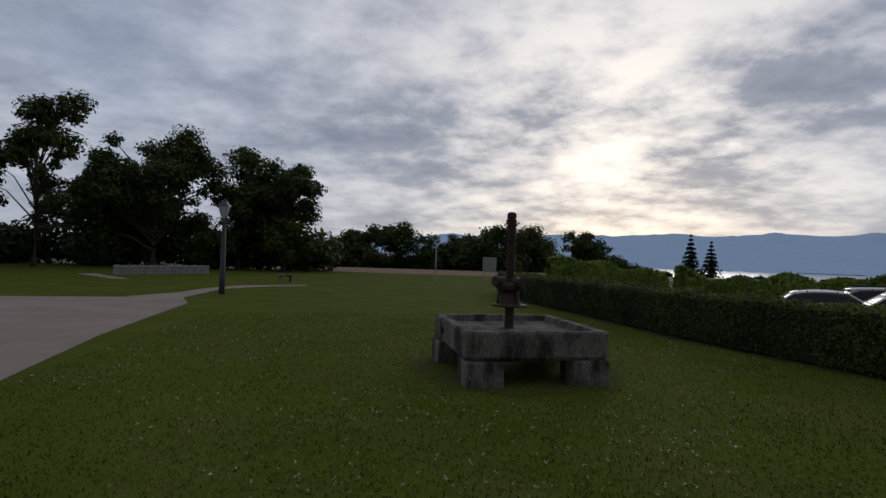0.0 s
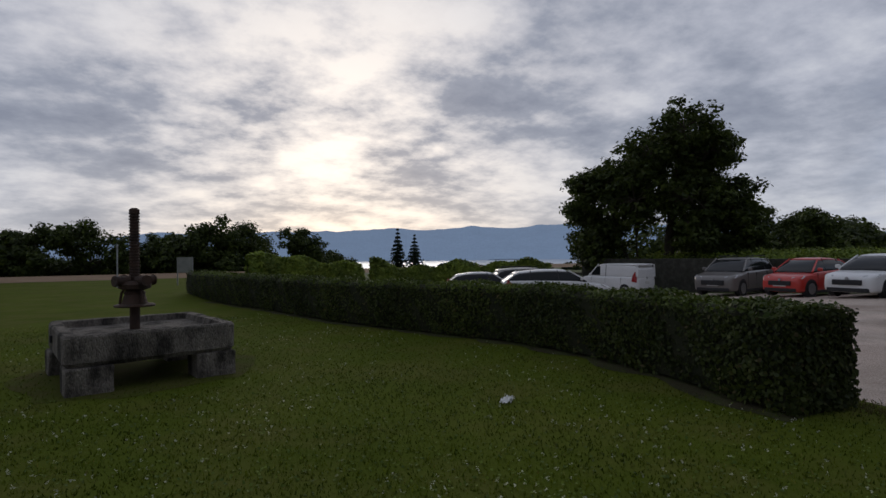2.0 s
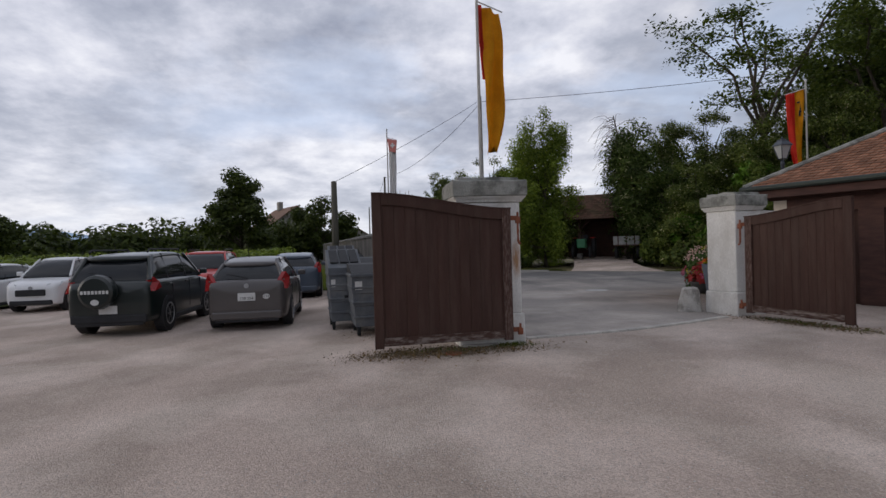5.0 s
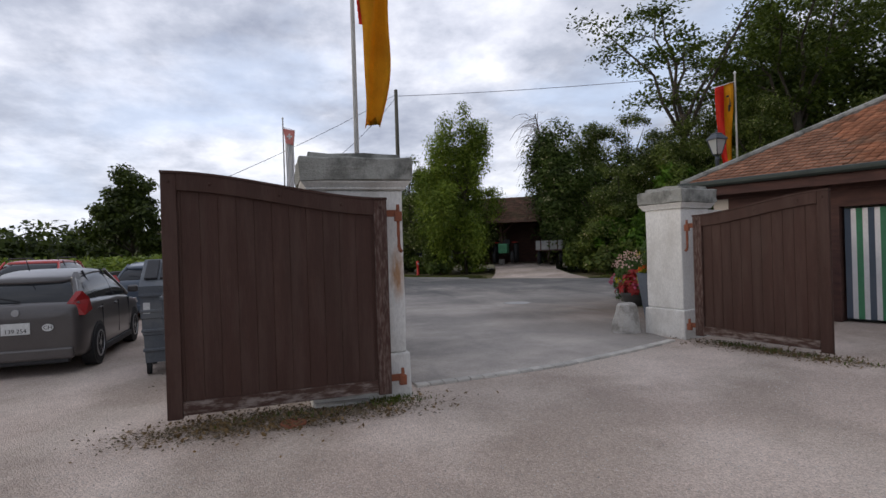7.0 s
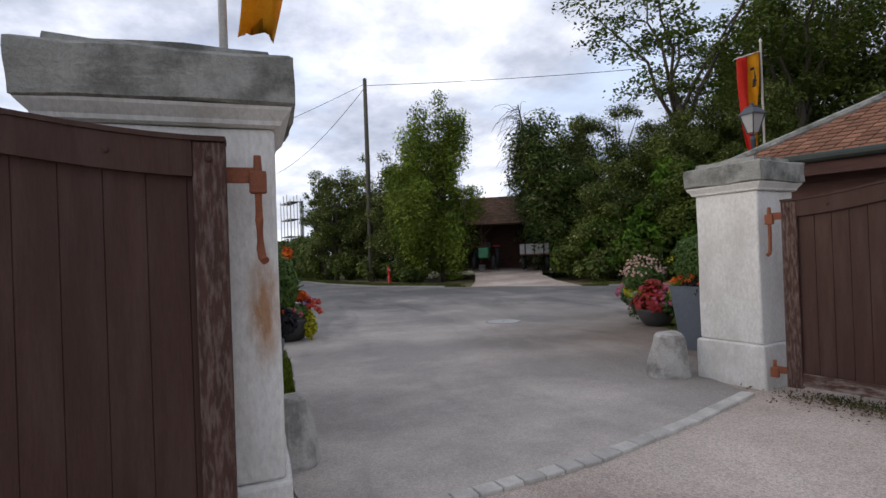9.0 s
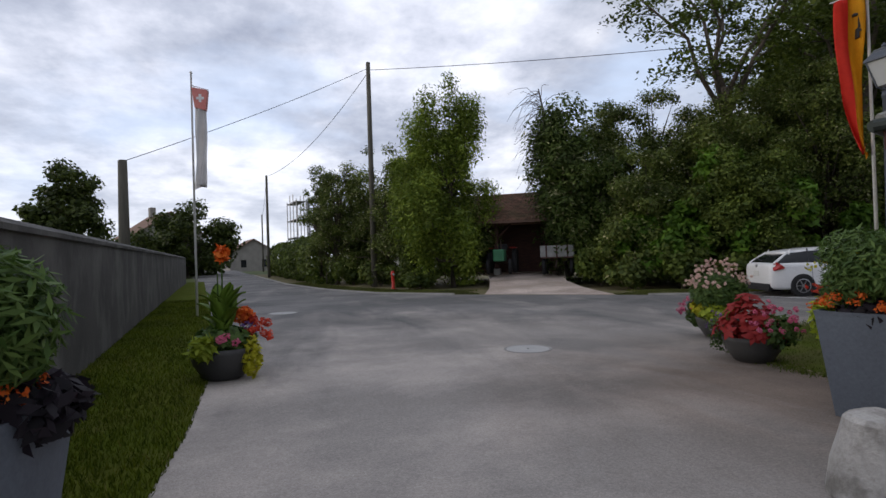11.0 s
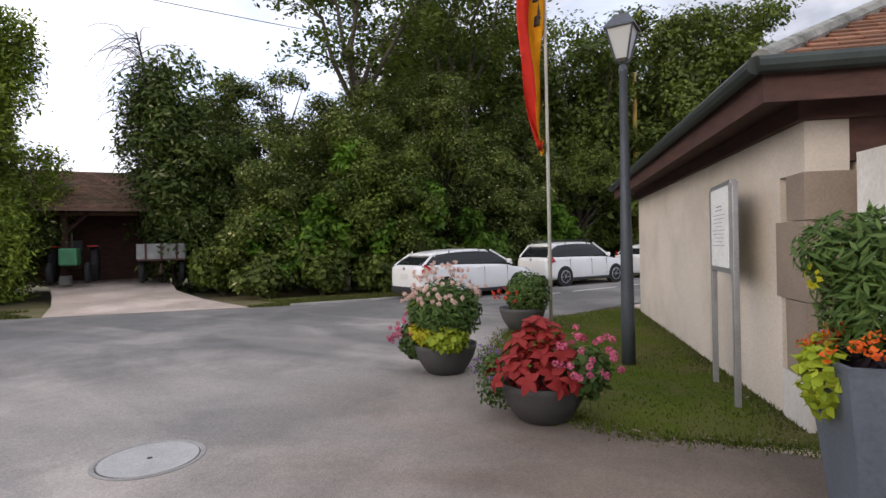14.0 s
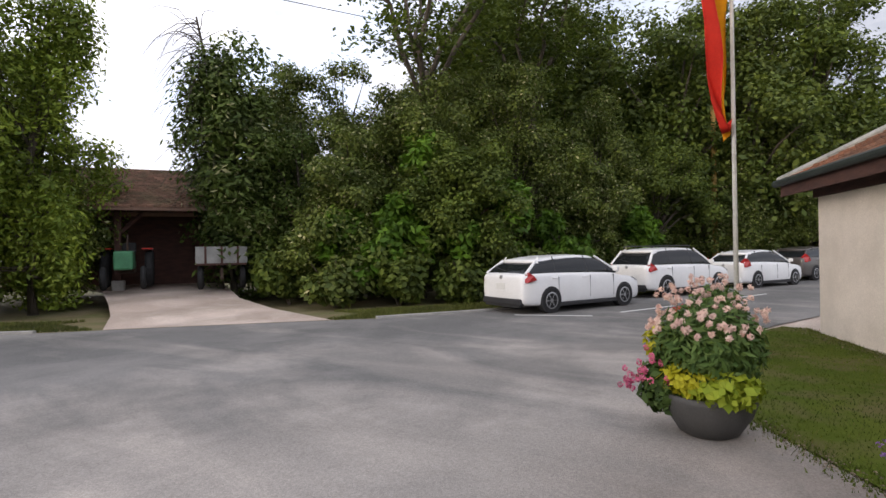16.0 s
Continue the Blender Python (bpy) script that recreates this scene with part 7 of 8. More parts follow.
def flag(x, y, h, z0, z1, width, cloths, label, turn, base_r=0.035, sway=0.16, taper=0.3):
    """A pole with a long banner hanging down it; cloths: materials side by side across its width."""
    root = thing("flag_pole", label, "flag", pose(x, y, 0, 0, 0, turn))
    bm = bmesh.new()
    lathe(bm, [(base_r, -0.05), (base_r * 0.7, h - 0.05), (base_r * 1.3, h - 0.03), (base_r * 0.4, h + 0.03)], 12)
    part("pole", bm, "white_pole", root, smooth=True)
    n, k = 30, len(cloths)
    for j, cl in enumerate(cloths):
        bm = bmesh.new()
        grid = []
        for i in range(n + 1):
            t = i / n
            z = z1 + (z0 - z1) * t
            row = []
            for q in range(9):
                s = (j + q / 8) / k
                wd = width * (1 - taper * t ** 1.5) * s
                zz_ = z + (0.30 * s * (t > 0.97))
                row.append(bm.verts.new((0.05 + wd + sway * math.sin(t * 3.0) * t, 0.07 * math.sin(s * 9 + t * 5) + 0.05 * math.sin(t * 11 + s * 3), zz_ - 0.12 * s * (1 - t))))
            grid.append(row)
        for a, b in zip(grid, grid[1:]):
            for q in range(8):
                bm.faces.new((a[q], a[q + 1], b[q + 1], b[q]))
        bmesh.ops.solidify(bm, geom=bm.faces[:], thickness=0.006)
        part("banner", bm, cl, root, smooth=True)
    bm = bmesh.new()
    tube(bm, [(0, 0, z1 + 0.03), (width + 0.1, 0, z1 - 0.10)], 0.012, 0.012, 6)
    part("banner_rod", bm, "white_pole", root)
    return root


yf = flag(13.28, -5.18, 5.95, 3.05, 5.75, 0.40, ["yellow_cloth"], "long yellow banner with a red edge on a white pole", -78)
bm = bmesh.new()
for i in range(14):
    t = i / 14 * 0.42
    box(bm, (0.07 + 0.16 * math.sin(t * 3) * t, 0.03, 5.71 - 2.7 * t - 0.1), (0.07, 0.012, 0.25))
part("red_edge", bm, "red_cloth", yf)
rf = flag(19.26, -17.37, 6.5, 3.05, 6.2, 0.50, ["yellow_cloth", "red_cloth"], "long red and yellow banner on a white pole", 53, taper=0.85)
bm = bmesh.new()
for i, (a, b, s1, s2) in enumerate(((0.15, 5.72, 0.045, 0.36), (0.11, 5.63, 0.10, 0.05), (0.20, 5.80, 0.09, 0.05), (0.12, 5.5, 0.10, 0.05), (0.18, 5.45, 0.04, 0.18))):
    box(bm, (a, 0.0, b), (s1, 0.14, s2), 0.01)
part("emblem", bm, "ink", rf, "black emblem on the yellow half")
M["faded_red"] = mat("faded_red_cloth", (0.68, 0.27, 0.24), (0.62, 0.21, 0.18), 3, 0.85, 0.05, 80)
sf = flag(28.4, -4.55, 6.8, 3.5, 6.4, 0.36, ["white_cloth"], "faded red and white banner on a white pole", -100, sway=0.05)
bm = bmesh.new()
prism_head = [(0.02, 6.36), (0.44, 6.28), (0.38, 5.72), (0.10, 5.80)]
loft(bm, [[Vector((a, s * 0.09, b)) for a, b in prism_head] for s in (-1, 1)])
part("red_head", bm, "faded_red", sf)
bm = bmesh.new()
box(bm, (0.25, 0.0, 6.05), (0.07, 0.20, 0.22))
box(bm, (0.25, 0.0, 6.05), (0.20, 0.20, 0.07))
part("white_cross", bm, "white_cloth", sf)


# ---- gateway and road fittings ----
def manhole(x, y, r):
    root = thing("manhole_cover", "round pale cast manhole cover in the road", "manhole", pose(x, y, 0.016), "manhole covers")
    bm = bmesh.new()
    lathe(bm, [(r * 0.88, -0.01), (r * 0.88, 0.004), (r * 0.2, 0.005)], 32)
    part("lid", bm, "manhole", root)
    bm = bmesh.new()
    lathe(bm, [(r * 0.90, -0.01), (r, -0.01), (r, 0.006), (r * 0.93, 0.007), (r * 0.90, 0.0)], 32)
    part("ring", bm, "kerb", root)
    bm = bmesh.new()
    cyl(bm, (0, 0, 0), (0, 0, 0.007), 0.02, 0.02, 8)
    part("lifting_hole", bm, "black", root)


manhole(19.62, -10.24, 0.37)
manhole(27.9, -6.8, 0.40)

hyd = thing("fire_hydrant", "red fire hydrant standing on the verge", "fire hydrant", pose(36.35, -11.83, 0))
bm = bmesh.new()
lathe(bm, [(0.13, -0.05), (0.13, 0.04), (0.075, 0.06), (0.07, 0.62), (0.095, 0.66), (0.095, 0.78), (0.06, 0.84), (0.02, 0.86)], 16)
part("barrel", bm, "hydrant", hyd, smooth=True)
for s in (-1, 1):
    bm = bmesh.new()
    cyl(bm, (0, 0, 0.70), (s * 0.17, 0, 0.70), 0.05, 0.05, 12)
    part("outlet", bm, "metal", hyd)

M["print_grey"] = mat("grey_print", (0.25, 0.25, 0.26), (0.32, 0.32, 0.33), 20, 0.8, 0.0, 40)
info = thing("notice_case", "grey metal notice case with papers on two posts", "sign", pose(16.22, -13.86, 0, 0, 0, math.degrees(math.atan2(0.93, -0.27))))
for s in (-1, 1):
    bm = bmesh.new()
    box(bm, (s * 0.44, 0, 0.97), (0.06, 0.05, 2.04), 0.006)
    part("post", bm, "metal", info)
bm = bmesh.new()
box(bm, (0, -0.0, 1.60), (0.815, 0.055, 0.84), 0.008)
part("case", bm, "metal", info)
bm = bmesh.new()
box(bm, (0, -0.031, 1.60), (0.70, 0.006, 0.74))
box(bm, (0, 0.031, 1.60), (0.70, 0.006, 0.74))
part("sheet", bm, "paper", info, "white printed notice")
bm = bmesh.new()
for s in (-1, 1):
    for i in range(9):
        box(bm, (-0.02 * (i % 3), s * 0.0355, 1.72 - i * 0.036), (0.50 - 0.08 * (i % 4), 0.003, 0.005))
    box(bm, (0, s * 0.0355, 1.80), (0.2, 0.003, 0.012))
    box(bm, (0, s * 0.0355, 1.765), (0.28, 0.003, 0.007))
part("print_lines", bm, "print_grey", info)


# ---- planters ----
for nm, c, d in (("fl_red", (0.50, 0.03, 0.02), (0.80, 0.10, 0.05)), ("fl_pink", (0.62, 0.09, 0.22), (0.85, 0.22, 0.38)), ("fl_pale", (0.66, 0.40, 0.40), (0.85, 0.66, 0.62)), ("fl_orange", (0.72, 0.09, 0.02), (0.88, 0.22, 0.03)), ("fl_purple", (0.20, 0.08, 0.35), (0.38, 0.20, 0.55)), ("coleus", (0.24, 0.016, 0.02), (0.55, 0.06, 0.055)), ("lime_leaf", (0.22, 0.30, 0.02), (0.42, 0.48, 0.05)), ("yellow_leaf", (0.40, 0.38, 0.02), (0.55, 0.50, 0.04)), ("dark_leaf", (0.012, 0.010, 0.014), (0.04, 0.03, 0.045)), ("soft_leaf", (0.045, 0.095, 0.022), (0.125, 0.195, 0.052)), ("canna_leaf", (0.09, 0.19, 0.02), (0.30, 0.42, 0.06))):
    M[nm] = leaf_mat(nm, c, d)


def bowl(root, r, h, mtl="planter"):
    bm = bmesh.new()
    lathe(bm, [(r * 0.42, 0.0), (r * 0.62, h * 0.12), (r * 0.86, h * 0.5), (r * 0.98, h * 0.85), (r, h), (r * 0.95, h), (r * 0.9, h * 0.9), (r * 0.1, h * 0.88)], 32)
    part("bowl", bm, mtl, root, smooth=True)


def clump(root, name, mtl, c, rad, n, size, seed, label="", aspect=1.6, heads=0, spread=0.5):
    """A mound of leaves or, with heads, of round flower heads, at c with radii rad."""
    rng = np.random.default_rng(seed)
    d = rng.normal(size=(n, 3))
    d /= np.linalg.norm(d, axis=1, keepdims=True)
    if heads:
        hd = rng.normal(size=(heads, 3))
        hd[:, 2] = np.abs(hd[:, 2]) * 0.9
        hd /= np.linalg.norm(hd, axis=1, keepdims=True)
        cen = np.asarray(c) + hd * np.asarray(rad) * rng.uniform(0.8, 1.08, heads)[:, None]
        k = rng.integers(0, heads, n)
        p = cen[k] + d * size * 1.6
        up = d + hd[k] * 0.8
    else:
        p = np.asarray(c) + d * np.asarray(rad) * rng.uniform(0.6, 1.05, n)[:, None]
        up = d + np.array([0, 0, 0.5])
    p[:, 2] = np.maximum(p[:, 2], 0.05)
    v, f = leaf_arrays(p, size, spread, up, aspect)
    ob = new(name, np_mesh(name, v, f, mtl))
    ob.parent = root
    return tagged(ob, label, kind="stuff" if heads else "")


def leaf_blade(name, mtl, length, width):
    """One pointed oval leaf along +x, folded at its rib and drooping to its tip."""
    bm = bmesh.new()
    rows = []
    for t, k in ((0.0, 0.06), (0.18, 0.70), (0.38, 1.0), (0.62, 0.82), (0.85, 0.38), (1.0, 0.02)):
        dip = -0.25 * t * t * length
        rows.append([bm.verts.new((t * length, -k * width / 2, dip + 0.10 * k * width)), bm.verts.new((t * length, 0, dip)), bm.verts.new((t * length, k * width / 2, dip + 0.10 * k * width))])
    for p, q in zip(rows, rows[1:]):
        bm.faces.new((p[0], q[0], q[1], p[1]))
        bm.faces.new((p[1], q[1], q[2], p[2]))
    return finish(bm, name, mtl, True)


def coleus_plant(root, c, radius, z0, z1, seed):
    """Rosettes of broad leaves over a pointed mound."""
    rng = random.Random(seed)
    me = leaf_blade("coleus_leaf", "coleus", 0.12, 0.075)
    rosettes = 44
    for k in range(rosettes):
        t = (k / (rosettes - 1)) ** 1.5
        a = k * 2.39996 + rng.uniform(-0.2, 0.2)
        r = radius * (1 - t) ** 0.62 * rng.uniform(0.72, 0.92)
        at_ = Vector((c[0] + r * math.cos(a), c[1] + r * math.sin(a), z0 + (z1 - z0) * t + rng.uniform(-0.03, 0.03)))
        out = Vector((math.cos(a) * (1 - t) ** 0.5, math.sin(a) * (1 - t) ** 0.5, 0.55 + 0.8 * t)).normalized()
        turn = Matrix.Translation(at_) @ out.to_track_quat("Z", "Y").to_matrix().to_4x4()
        spin = rng.uniform(0, math.tau)
        for j in range(5):
            ob = new("coleus_leaf", me)
            ob.parent = root
            size = rng.uniform(0.75, 1.15)
            ob.matrix_basis = turn @ Matrix.Rotation(spin + j * math.tau / 5 + rng.gauss(0, 0.15), 4, "Z") @ Matrix.Rotation(rng.uniform(-0.5, 0.2), 4, "Y") @ Matrix.Rotation(rng.gauss(0, 0.2), 4, "X") @ Matrix.Diagonal((size, size, size, 1))


b1 = thing("flower_bowl", "dark round bowl with red coleus and pink geraniums", "planter", pose(17.48, -12.37, 0.0, 0, 0, 0), "flower bowls")
bowl(b1, 0.36, 0.34)
coleus_plant(b1, (0.03, 0.03, 0.0), 0.48, 0.39, 0.88, 5)
clump(b1, "inner_leaves", "coleus", (0.03, 0.03, 0.48), (0.26, 0.26, 0.34), 500, 0.05, 1, "", 1.35, spread=0.35)
clump(b1, "geranium_leaves", "soft_leaf", (-0.36, -0.05, 0.44), (0.20, 0.24, 0.22), 420, 0.05, 3)
clump(b1, "geranium_flowers", "fl_pink", (-0.38, 0.02, 0.46), (0.27, 0.30, 0.34), 1500, 0.016, 4, "bright pink geranium heads", 1.3, heads=46)
clump(b1, "trailing_plant", "fl_purple", (0.40, 0.05, 0.36), (0.22, 0.30, 0.30), 520, 0.011, 5, "small violet trailing flowers", 1.3, heads=44)
clump(b1, "trailing_leaves", "soft_leaf", (0.38, 0.05, 0.34), (0.20, 0.28, 0.27), 700, 0.026, 6)
b2 = thing("flower_bowl", "dark round bowl with pale pink spider flowers and lime leaves", "planter", pose(19.10, -13.45, 0.0), "flower bowls")
bowl(b2, 0.37, 0.36)
clump(b2, "spider_flower_leaves", "soft_leaf", (0, 0, 0.72), (0.42, 0.42, 0.36), 4600, 0.028, 11, "", 3.4)
clump(b2, "spider_flowers", "fl_pale", (0, 0, 0.86), (0.48, 0.48, 0.42), 3400, 0.012, 12, "pale pink and white spider flowers", 3.2, heads=120)
clump(b2, "lime_leaves", "lime_leaf", (-0.12, 0.22, 0.44), (0.30, 0.20, 0.16), 800, 0.06, 13, "lime green leaves", 1.3)
clump(b2, "yellow_leaves", "yellow_leaf", (0.10, 0.26, 0.50), (0.22, 0.14, 0.14), 460, 0.048, 14)
clump(b2, "yellow_leaves", "yellow_leaf", (0.38, -0.02, 0.72), (0.13, 0.13, 0.15), 260, 0.05, 15)
clump(b2, "geranium_flowers", "fl_pink", (0.40, 0.18, 0.36), (0.24, 0.22, 0.34), 1300, 0.015, 16, "bright pink geranium heads", 1.3, heads=42)
clump(b2, "geranium_leaves", "soft_leaf", (0.34, 0.14, 0.40), (0.20, 0.18, 0.22), 420, 0.055, 17)
b3 = thing("flower_bowl", "dark round bowl with orange-red flowers near the flag pole", "planter", pose(19.55, -16.75, 0.0), "flower bowls")
bowl(b3, 0.40, 0.40)
clump(b3, "shrub_leaves", "soft_leaf", (-0.1, 0, 0.62), (0.38, 0.38, 0.40), 3200, 0.032, 21, "", 2.4)
clump(b3, "flowers", "fl_red", (0.15, 0.15, 0.52), (0.38, 0.36, 0.24), 900, 0.017, 22, "orange-red geranium heads", 1.3, heads=34)
b4 = thing("flower_bowl", "dark round bowl with canna leaves and mixed flowers", "planter", pose(19.55, -5.90, 0.0), "flower bowls")
bowl(b4, 0.42, 0.42)
rc = np.random.default_rng(31)
for i in range(26):
    a, l, z0_ = rc.uniform(0, math.tau), rc.uniform(0.42, 0.66), rc.uniform(0.40, 0.85)
    tilt = rc.uniform(0.18, 0.7)
    bm = bmesh.new()
    rings = []
    for k in range(7):
        t = k / 6
        w_ = 0.10 * math.sin(math.pi * min(0.08 + t * 0.92, 1)) + 0.004
        o = Vector((math.cos(a) * l * t * tilt, math.sin(a) * l * t * tilt, z0_ + l * t * (1.1 - tilt * t)))
        sd = Vector((-math.sin(a), math.cos(a), 0)) * w_
        rings.append([o - sd, o + Vector((0, 0, -0.02)), o + sd, o + Vector((0, 0, -0.012))])
    loft(bm, rings)
    part("canna_leaf", bm, "canna_leaf", b4, smooth=True)
for i in range(3):
    bm = bmesh.new()
    tube(bm, [(0.03 * i, 0.04 * i, 0.4), (0.05 * i + 0.05, 0.06 * i, 1.1), (0.06 * i + 0.06, 0.06 * i, 1.55 - 0.2 * i)], 0.014, 0.008, 6)
    part("canna_stem", bm, "soft_leaf", b4)
clump(b4, "canna_flower", "fl_orange", (0.06, 0.0, 1.62), (0.07, 0.07, 0.11), 60, 0.09, 32, "orange canna flower", 1.6)
clump(b4, "under_leaves", "soft_leaf", (0, 0, 0.52), (0.38, 0.38, 0.16), 900, 0.075, 33)
clump(b4, "yellow_trailer", "yellow_leaf", (-0.22, -0.34, 0.30), (0.15, 0.13, 0.26), 520, 0.04, 34, "yellow-green trailing leaves", 2.0)
clump(b4, "lime_grass", "lime_leaf", (-0.36, 0.2, 0.46), (0.16, 0.16, 0.14), 260, 0.06, 35, "", 3.0)
clump(b4, "pink_flowers", "fl_pink", (-0.32, -0.05, 0.48), (0.14, 0.14, 0.1), 260, 0.03, 36, "", 1.3, heads=8)
clump(b4, "red_flowers", "fl_red", (0.12, -0.42, 0.48), (0.20, 0.18, 0.30), 620, 0.03, 37, "red geranium heads", 1.3, heads=16)
clump(b4, "orange_leaves", "fl_orange", (0.28, -0.24, 0.78), (0.14, 0.14, 0.12), 300, 0.045, 38)
clump(b4, "purple_flowers", "fl_purple", (0.16, -0.32, 0.62), (0.12, 0.12, 0.12), 140, 0.03, 39)


def tall_planter(x, y, turn, seed, label):
    root = thing("tall_planter", label, "planter", pose(x, y, 0, 0, 0, turn), "tall planters at the gate")
    bm = bmesh.new()
    def sq(e, z):
        out = []
        for k in range(16):
            t = math.tau * k / 16
            c, s = math.cos(t), math.sin(t)
            m_ = max(abs(c), abs(s)) ** 0.85
            out.append(Vector((e * c / m_, e * s / m_, z)))
        return out
    loft(bm, [sq(0.19, 0.0), sq(0.29, 0.88), sq(0.30, 0.92), sq(0.27, 0.92), sq(0.26, 0.84)])
    part("pot", bm, "zinc", root)
    clump(root, "fern_leaves", "soft_leaf", (0, 0, 1.18), (0.30, 0.30, 0.26), 3000, 0.016, seed, "", 4.8)
    clump(root, "fern_spray", "soft_leaf", (0.06, -0.08, 1.40), (0.30, 0.30, 0.22), 1600, 0.02, seed + 7, "", 4.5)
    clump(root, "fern_spray", "soft_leaf", (-0.2, 0.16, 1.30), (0.26, 0.24, 0.26), 1400, 0.02, seed + 8, "", 4.5)
    clump(root, "dark_leaves", "dark_leaf", (-0.10, -0.05, 0.90), (0.31, 0.33, 0.17), 1000, 0.05, seed + 1, "blackish purple trailing leaves", 2.2)
    clump(root, "begonia_flowers", "fl_orange", (0.02, 0.06, 0.95), (0.33, 0.33, 0.15), 900, 0.016, seed + 2, "orange begonia flowers", 1.5, heads=58)
    clump(root, "lime_leaves", "lime_leaf", (0.30, 0.05, 0.84), (0.10, 0.16, 0.20), 300, 0.042, seed + 3, "", 1.6)
    clump(root, "yellow_flowers", "yellow_leaf", (0.1, 0.1, 1.3), (0.25, 0.25, 0.15), 40, 0.03, seed + 4, "", 1.3, heads=5)
    return root


tall_planter(15.34, -11.30, 15, 41, "tall blue-grey tapered planter with begonias and ferny leaves")
tall_planter(14.75, -5.30, 80, 51, "tall blue-grey tapered planter beside the wall")


# ---- barn and its machines ----
M["barn_tile"] = mat("mossy_barn_tile", (0.20, 0.105, 0.07), (0.14, 0.08, 0.055), 3, 0.9, 0.3, 30, stain=(0.08, 0.075, 0.04), stain_scale=1.2, stain_amount=0.6, per_piece=0.3)


def barn():
    root = thing("open_barn", "open timber barn with a mossy clay tile roof", "barn", pose(37.4, -19.9, 0.45, 0, 0, math.degrees(math.atan2(0.55, -0.83))))
    # local x points to the road
    Lb, D = 11.0, 6.0
    for yy in (-5.2, -1.8, 1.6, 5.0):
        for xx in (2.6, -2.6):
            bm = bmesh.new()
            box(bm, (xx, yy, 1.2), (0.18, 0.18, 2.6), 0.01)
            part("post", bm, "timber", root)
            bm = bmesh.new()
            box(bm, (xx, yy, 0.12), (0.34, 0.34, 0.4), 0.03)
            part("footing", bm, "kerb", root)
            for s in (-1, 1):
                bm = bmesh.new()
                tube(bm, [(xx, yy, 1.75), (xx, yy + s * 0.7, 2.45)], 0.06, 0.06, 4)
                part("brace", bm, "timber", root)
    for xx in (2.6, -2.6, 0):
        bm = bmesh.new()
        box(bm, (xx, 0, 2.55 + (1.3 if xx == 0 else 0)), (0.18, Lb, 0.2), 0.01)
        part("purlin", bm, "timber", root)
    bm = bmesh.new()
    box(bm, (-2.75, 0, 1.2), (0.08, Lb, 2.7), 0.01)
    part("back_boards", bm, "timber", root)
    bm = bmesh.new()
    box(bm, (0.2, -2.2, 1.2), (0.08, 6.5, 2.5), 0.01)
    part("partition", bm, "timber", root)
    for s in (-1, 1):
        bm = bmesh.new()
        ring = lambda yy: [Vector((0, yy, 4.05)), Vector((s * 3.5, yy, 2.45)), Vector((s * 3.5, yy, 2.55)), Vector((0, yy, 4.15))]
        loft(bm, [ring(-Lb / 2 - 0.4), ring(Lb / 2 + 0.4)])
        part("roof_slope", bm, "old_roof", root)
    verts, faces = [], []
    for r in range(22):
        for i in range(56):
            t = (r + 0.5) / 22
            p = Vector((3.5 - 3.5 * t, -5.8 + 11.6 * (i + 0.5 * (r % 2)) / 56, 2.57 + 1.6 * t + 0.01))
            q = [p + Vector((0.10, -0.1, -0.03)), p + Vector((0.10, 0.1, -0.03)), p + Vector((-0.09, 0.1, 0.04)), p + Vector((-0.09, -0.1, 0.04))]
            k = len(verts)
            verts += [tuple(v) for v in q] + [tuple(v - Vector((0, 0, 0.03))) for v in q]
            faces += [(k, k + 1, k + 2, k + 3), (k, k + 4, k + 5, k + 1), (k + 1, k + 5, k + 6, k + 2), (k + 3, k + 7, k + 4, k)]
    ob = new("roof_tiles", np_mesh("roof_tiles", verts, faces, "barn_tile"))
    ob.parent = root
    tagged(ob, kind="stuff")


barn()


def cart(x, y, head, label):
    root = thing("farm_cart", label, "cart", pose(x, y, 0.5, 0, 0, head))
    bm = bmesh.new()
    box(bm, (0, 0, 0.75), (2.2, 1.4, 0.08), 0.01)
    part("bed", bm, "timber", root)
    for nm, c, s in (("side_board", (0, 0.7, 1.02), (2.2, 0.04, 0.5)), ("side_board", (0, -0.7, 1.02), (2.2, 0.04, 0.5)), ("end_board", (1.1, 0, 1.02), (0.04, 1.36, 0.5)), ("end_board", (-1.1, 0, 1.02), (0.04, 1.36, 0.5))):
        bm = bmesh.new()
        box(bm, c, s, 0.008)
        part(nm, bm, "grey_board", root)
    for s in (-1, 0, 1):
        bm = bmesh.new()
        box(bm, (1.13, s * 0.45, 1.0), (0.04, 0.06, 0.56), 0.006)
        part("strut", bm, "timber", root)
    for xx in (0.7, -0.7):
        for s in (-1, 1):
            bm = bmesh.new()
            rot = Matrix.Translation((xx, s * 0.6, 0.34)) @ Matrix.Rotation(radians(90), 4, "X")
            lathe(bm, [(0.16, -0.08), (0.32, -0.08), (0.36, -0.04), (0.36, 0.04), (0.32, 0.08), (0.16, 0.08)], 20, rot)
            part("wheel", bm, "black", root)
    bm = bmesh.new()
    tube(bm, [(1.1, 0, 0.6), (2.0, 0, 0.35)], 0.04, 0.04, 6)
    part("drawbar", bm, "iron", root)


cart(33.9, -19.0, 146, "grey boarded farm cart under the barn roof")


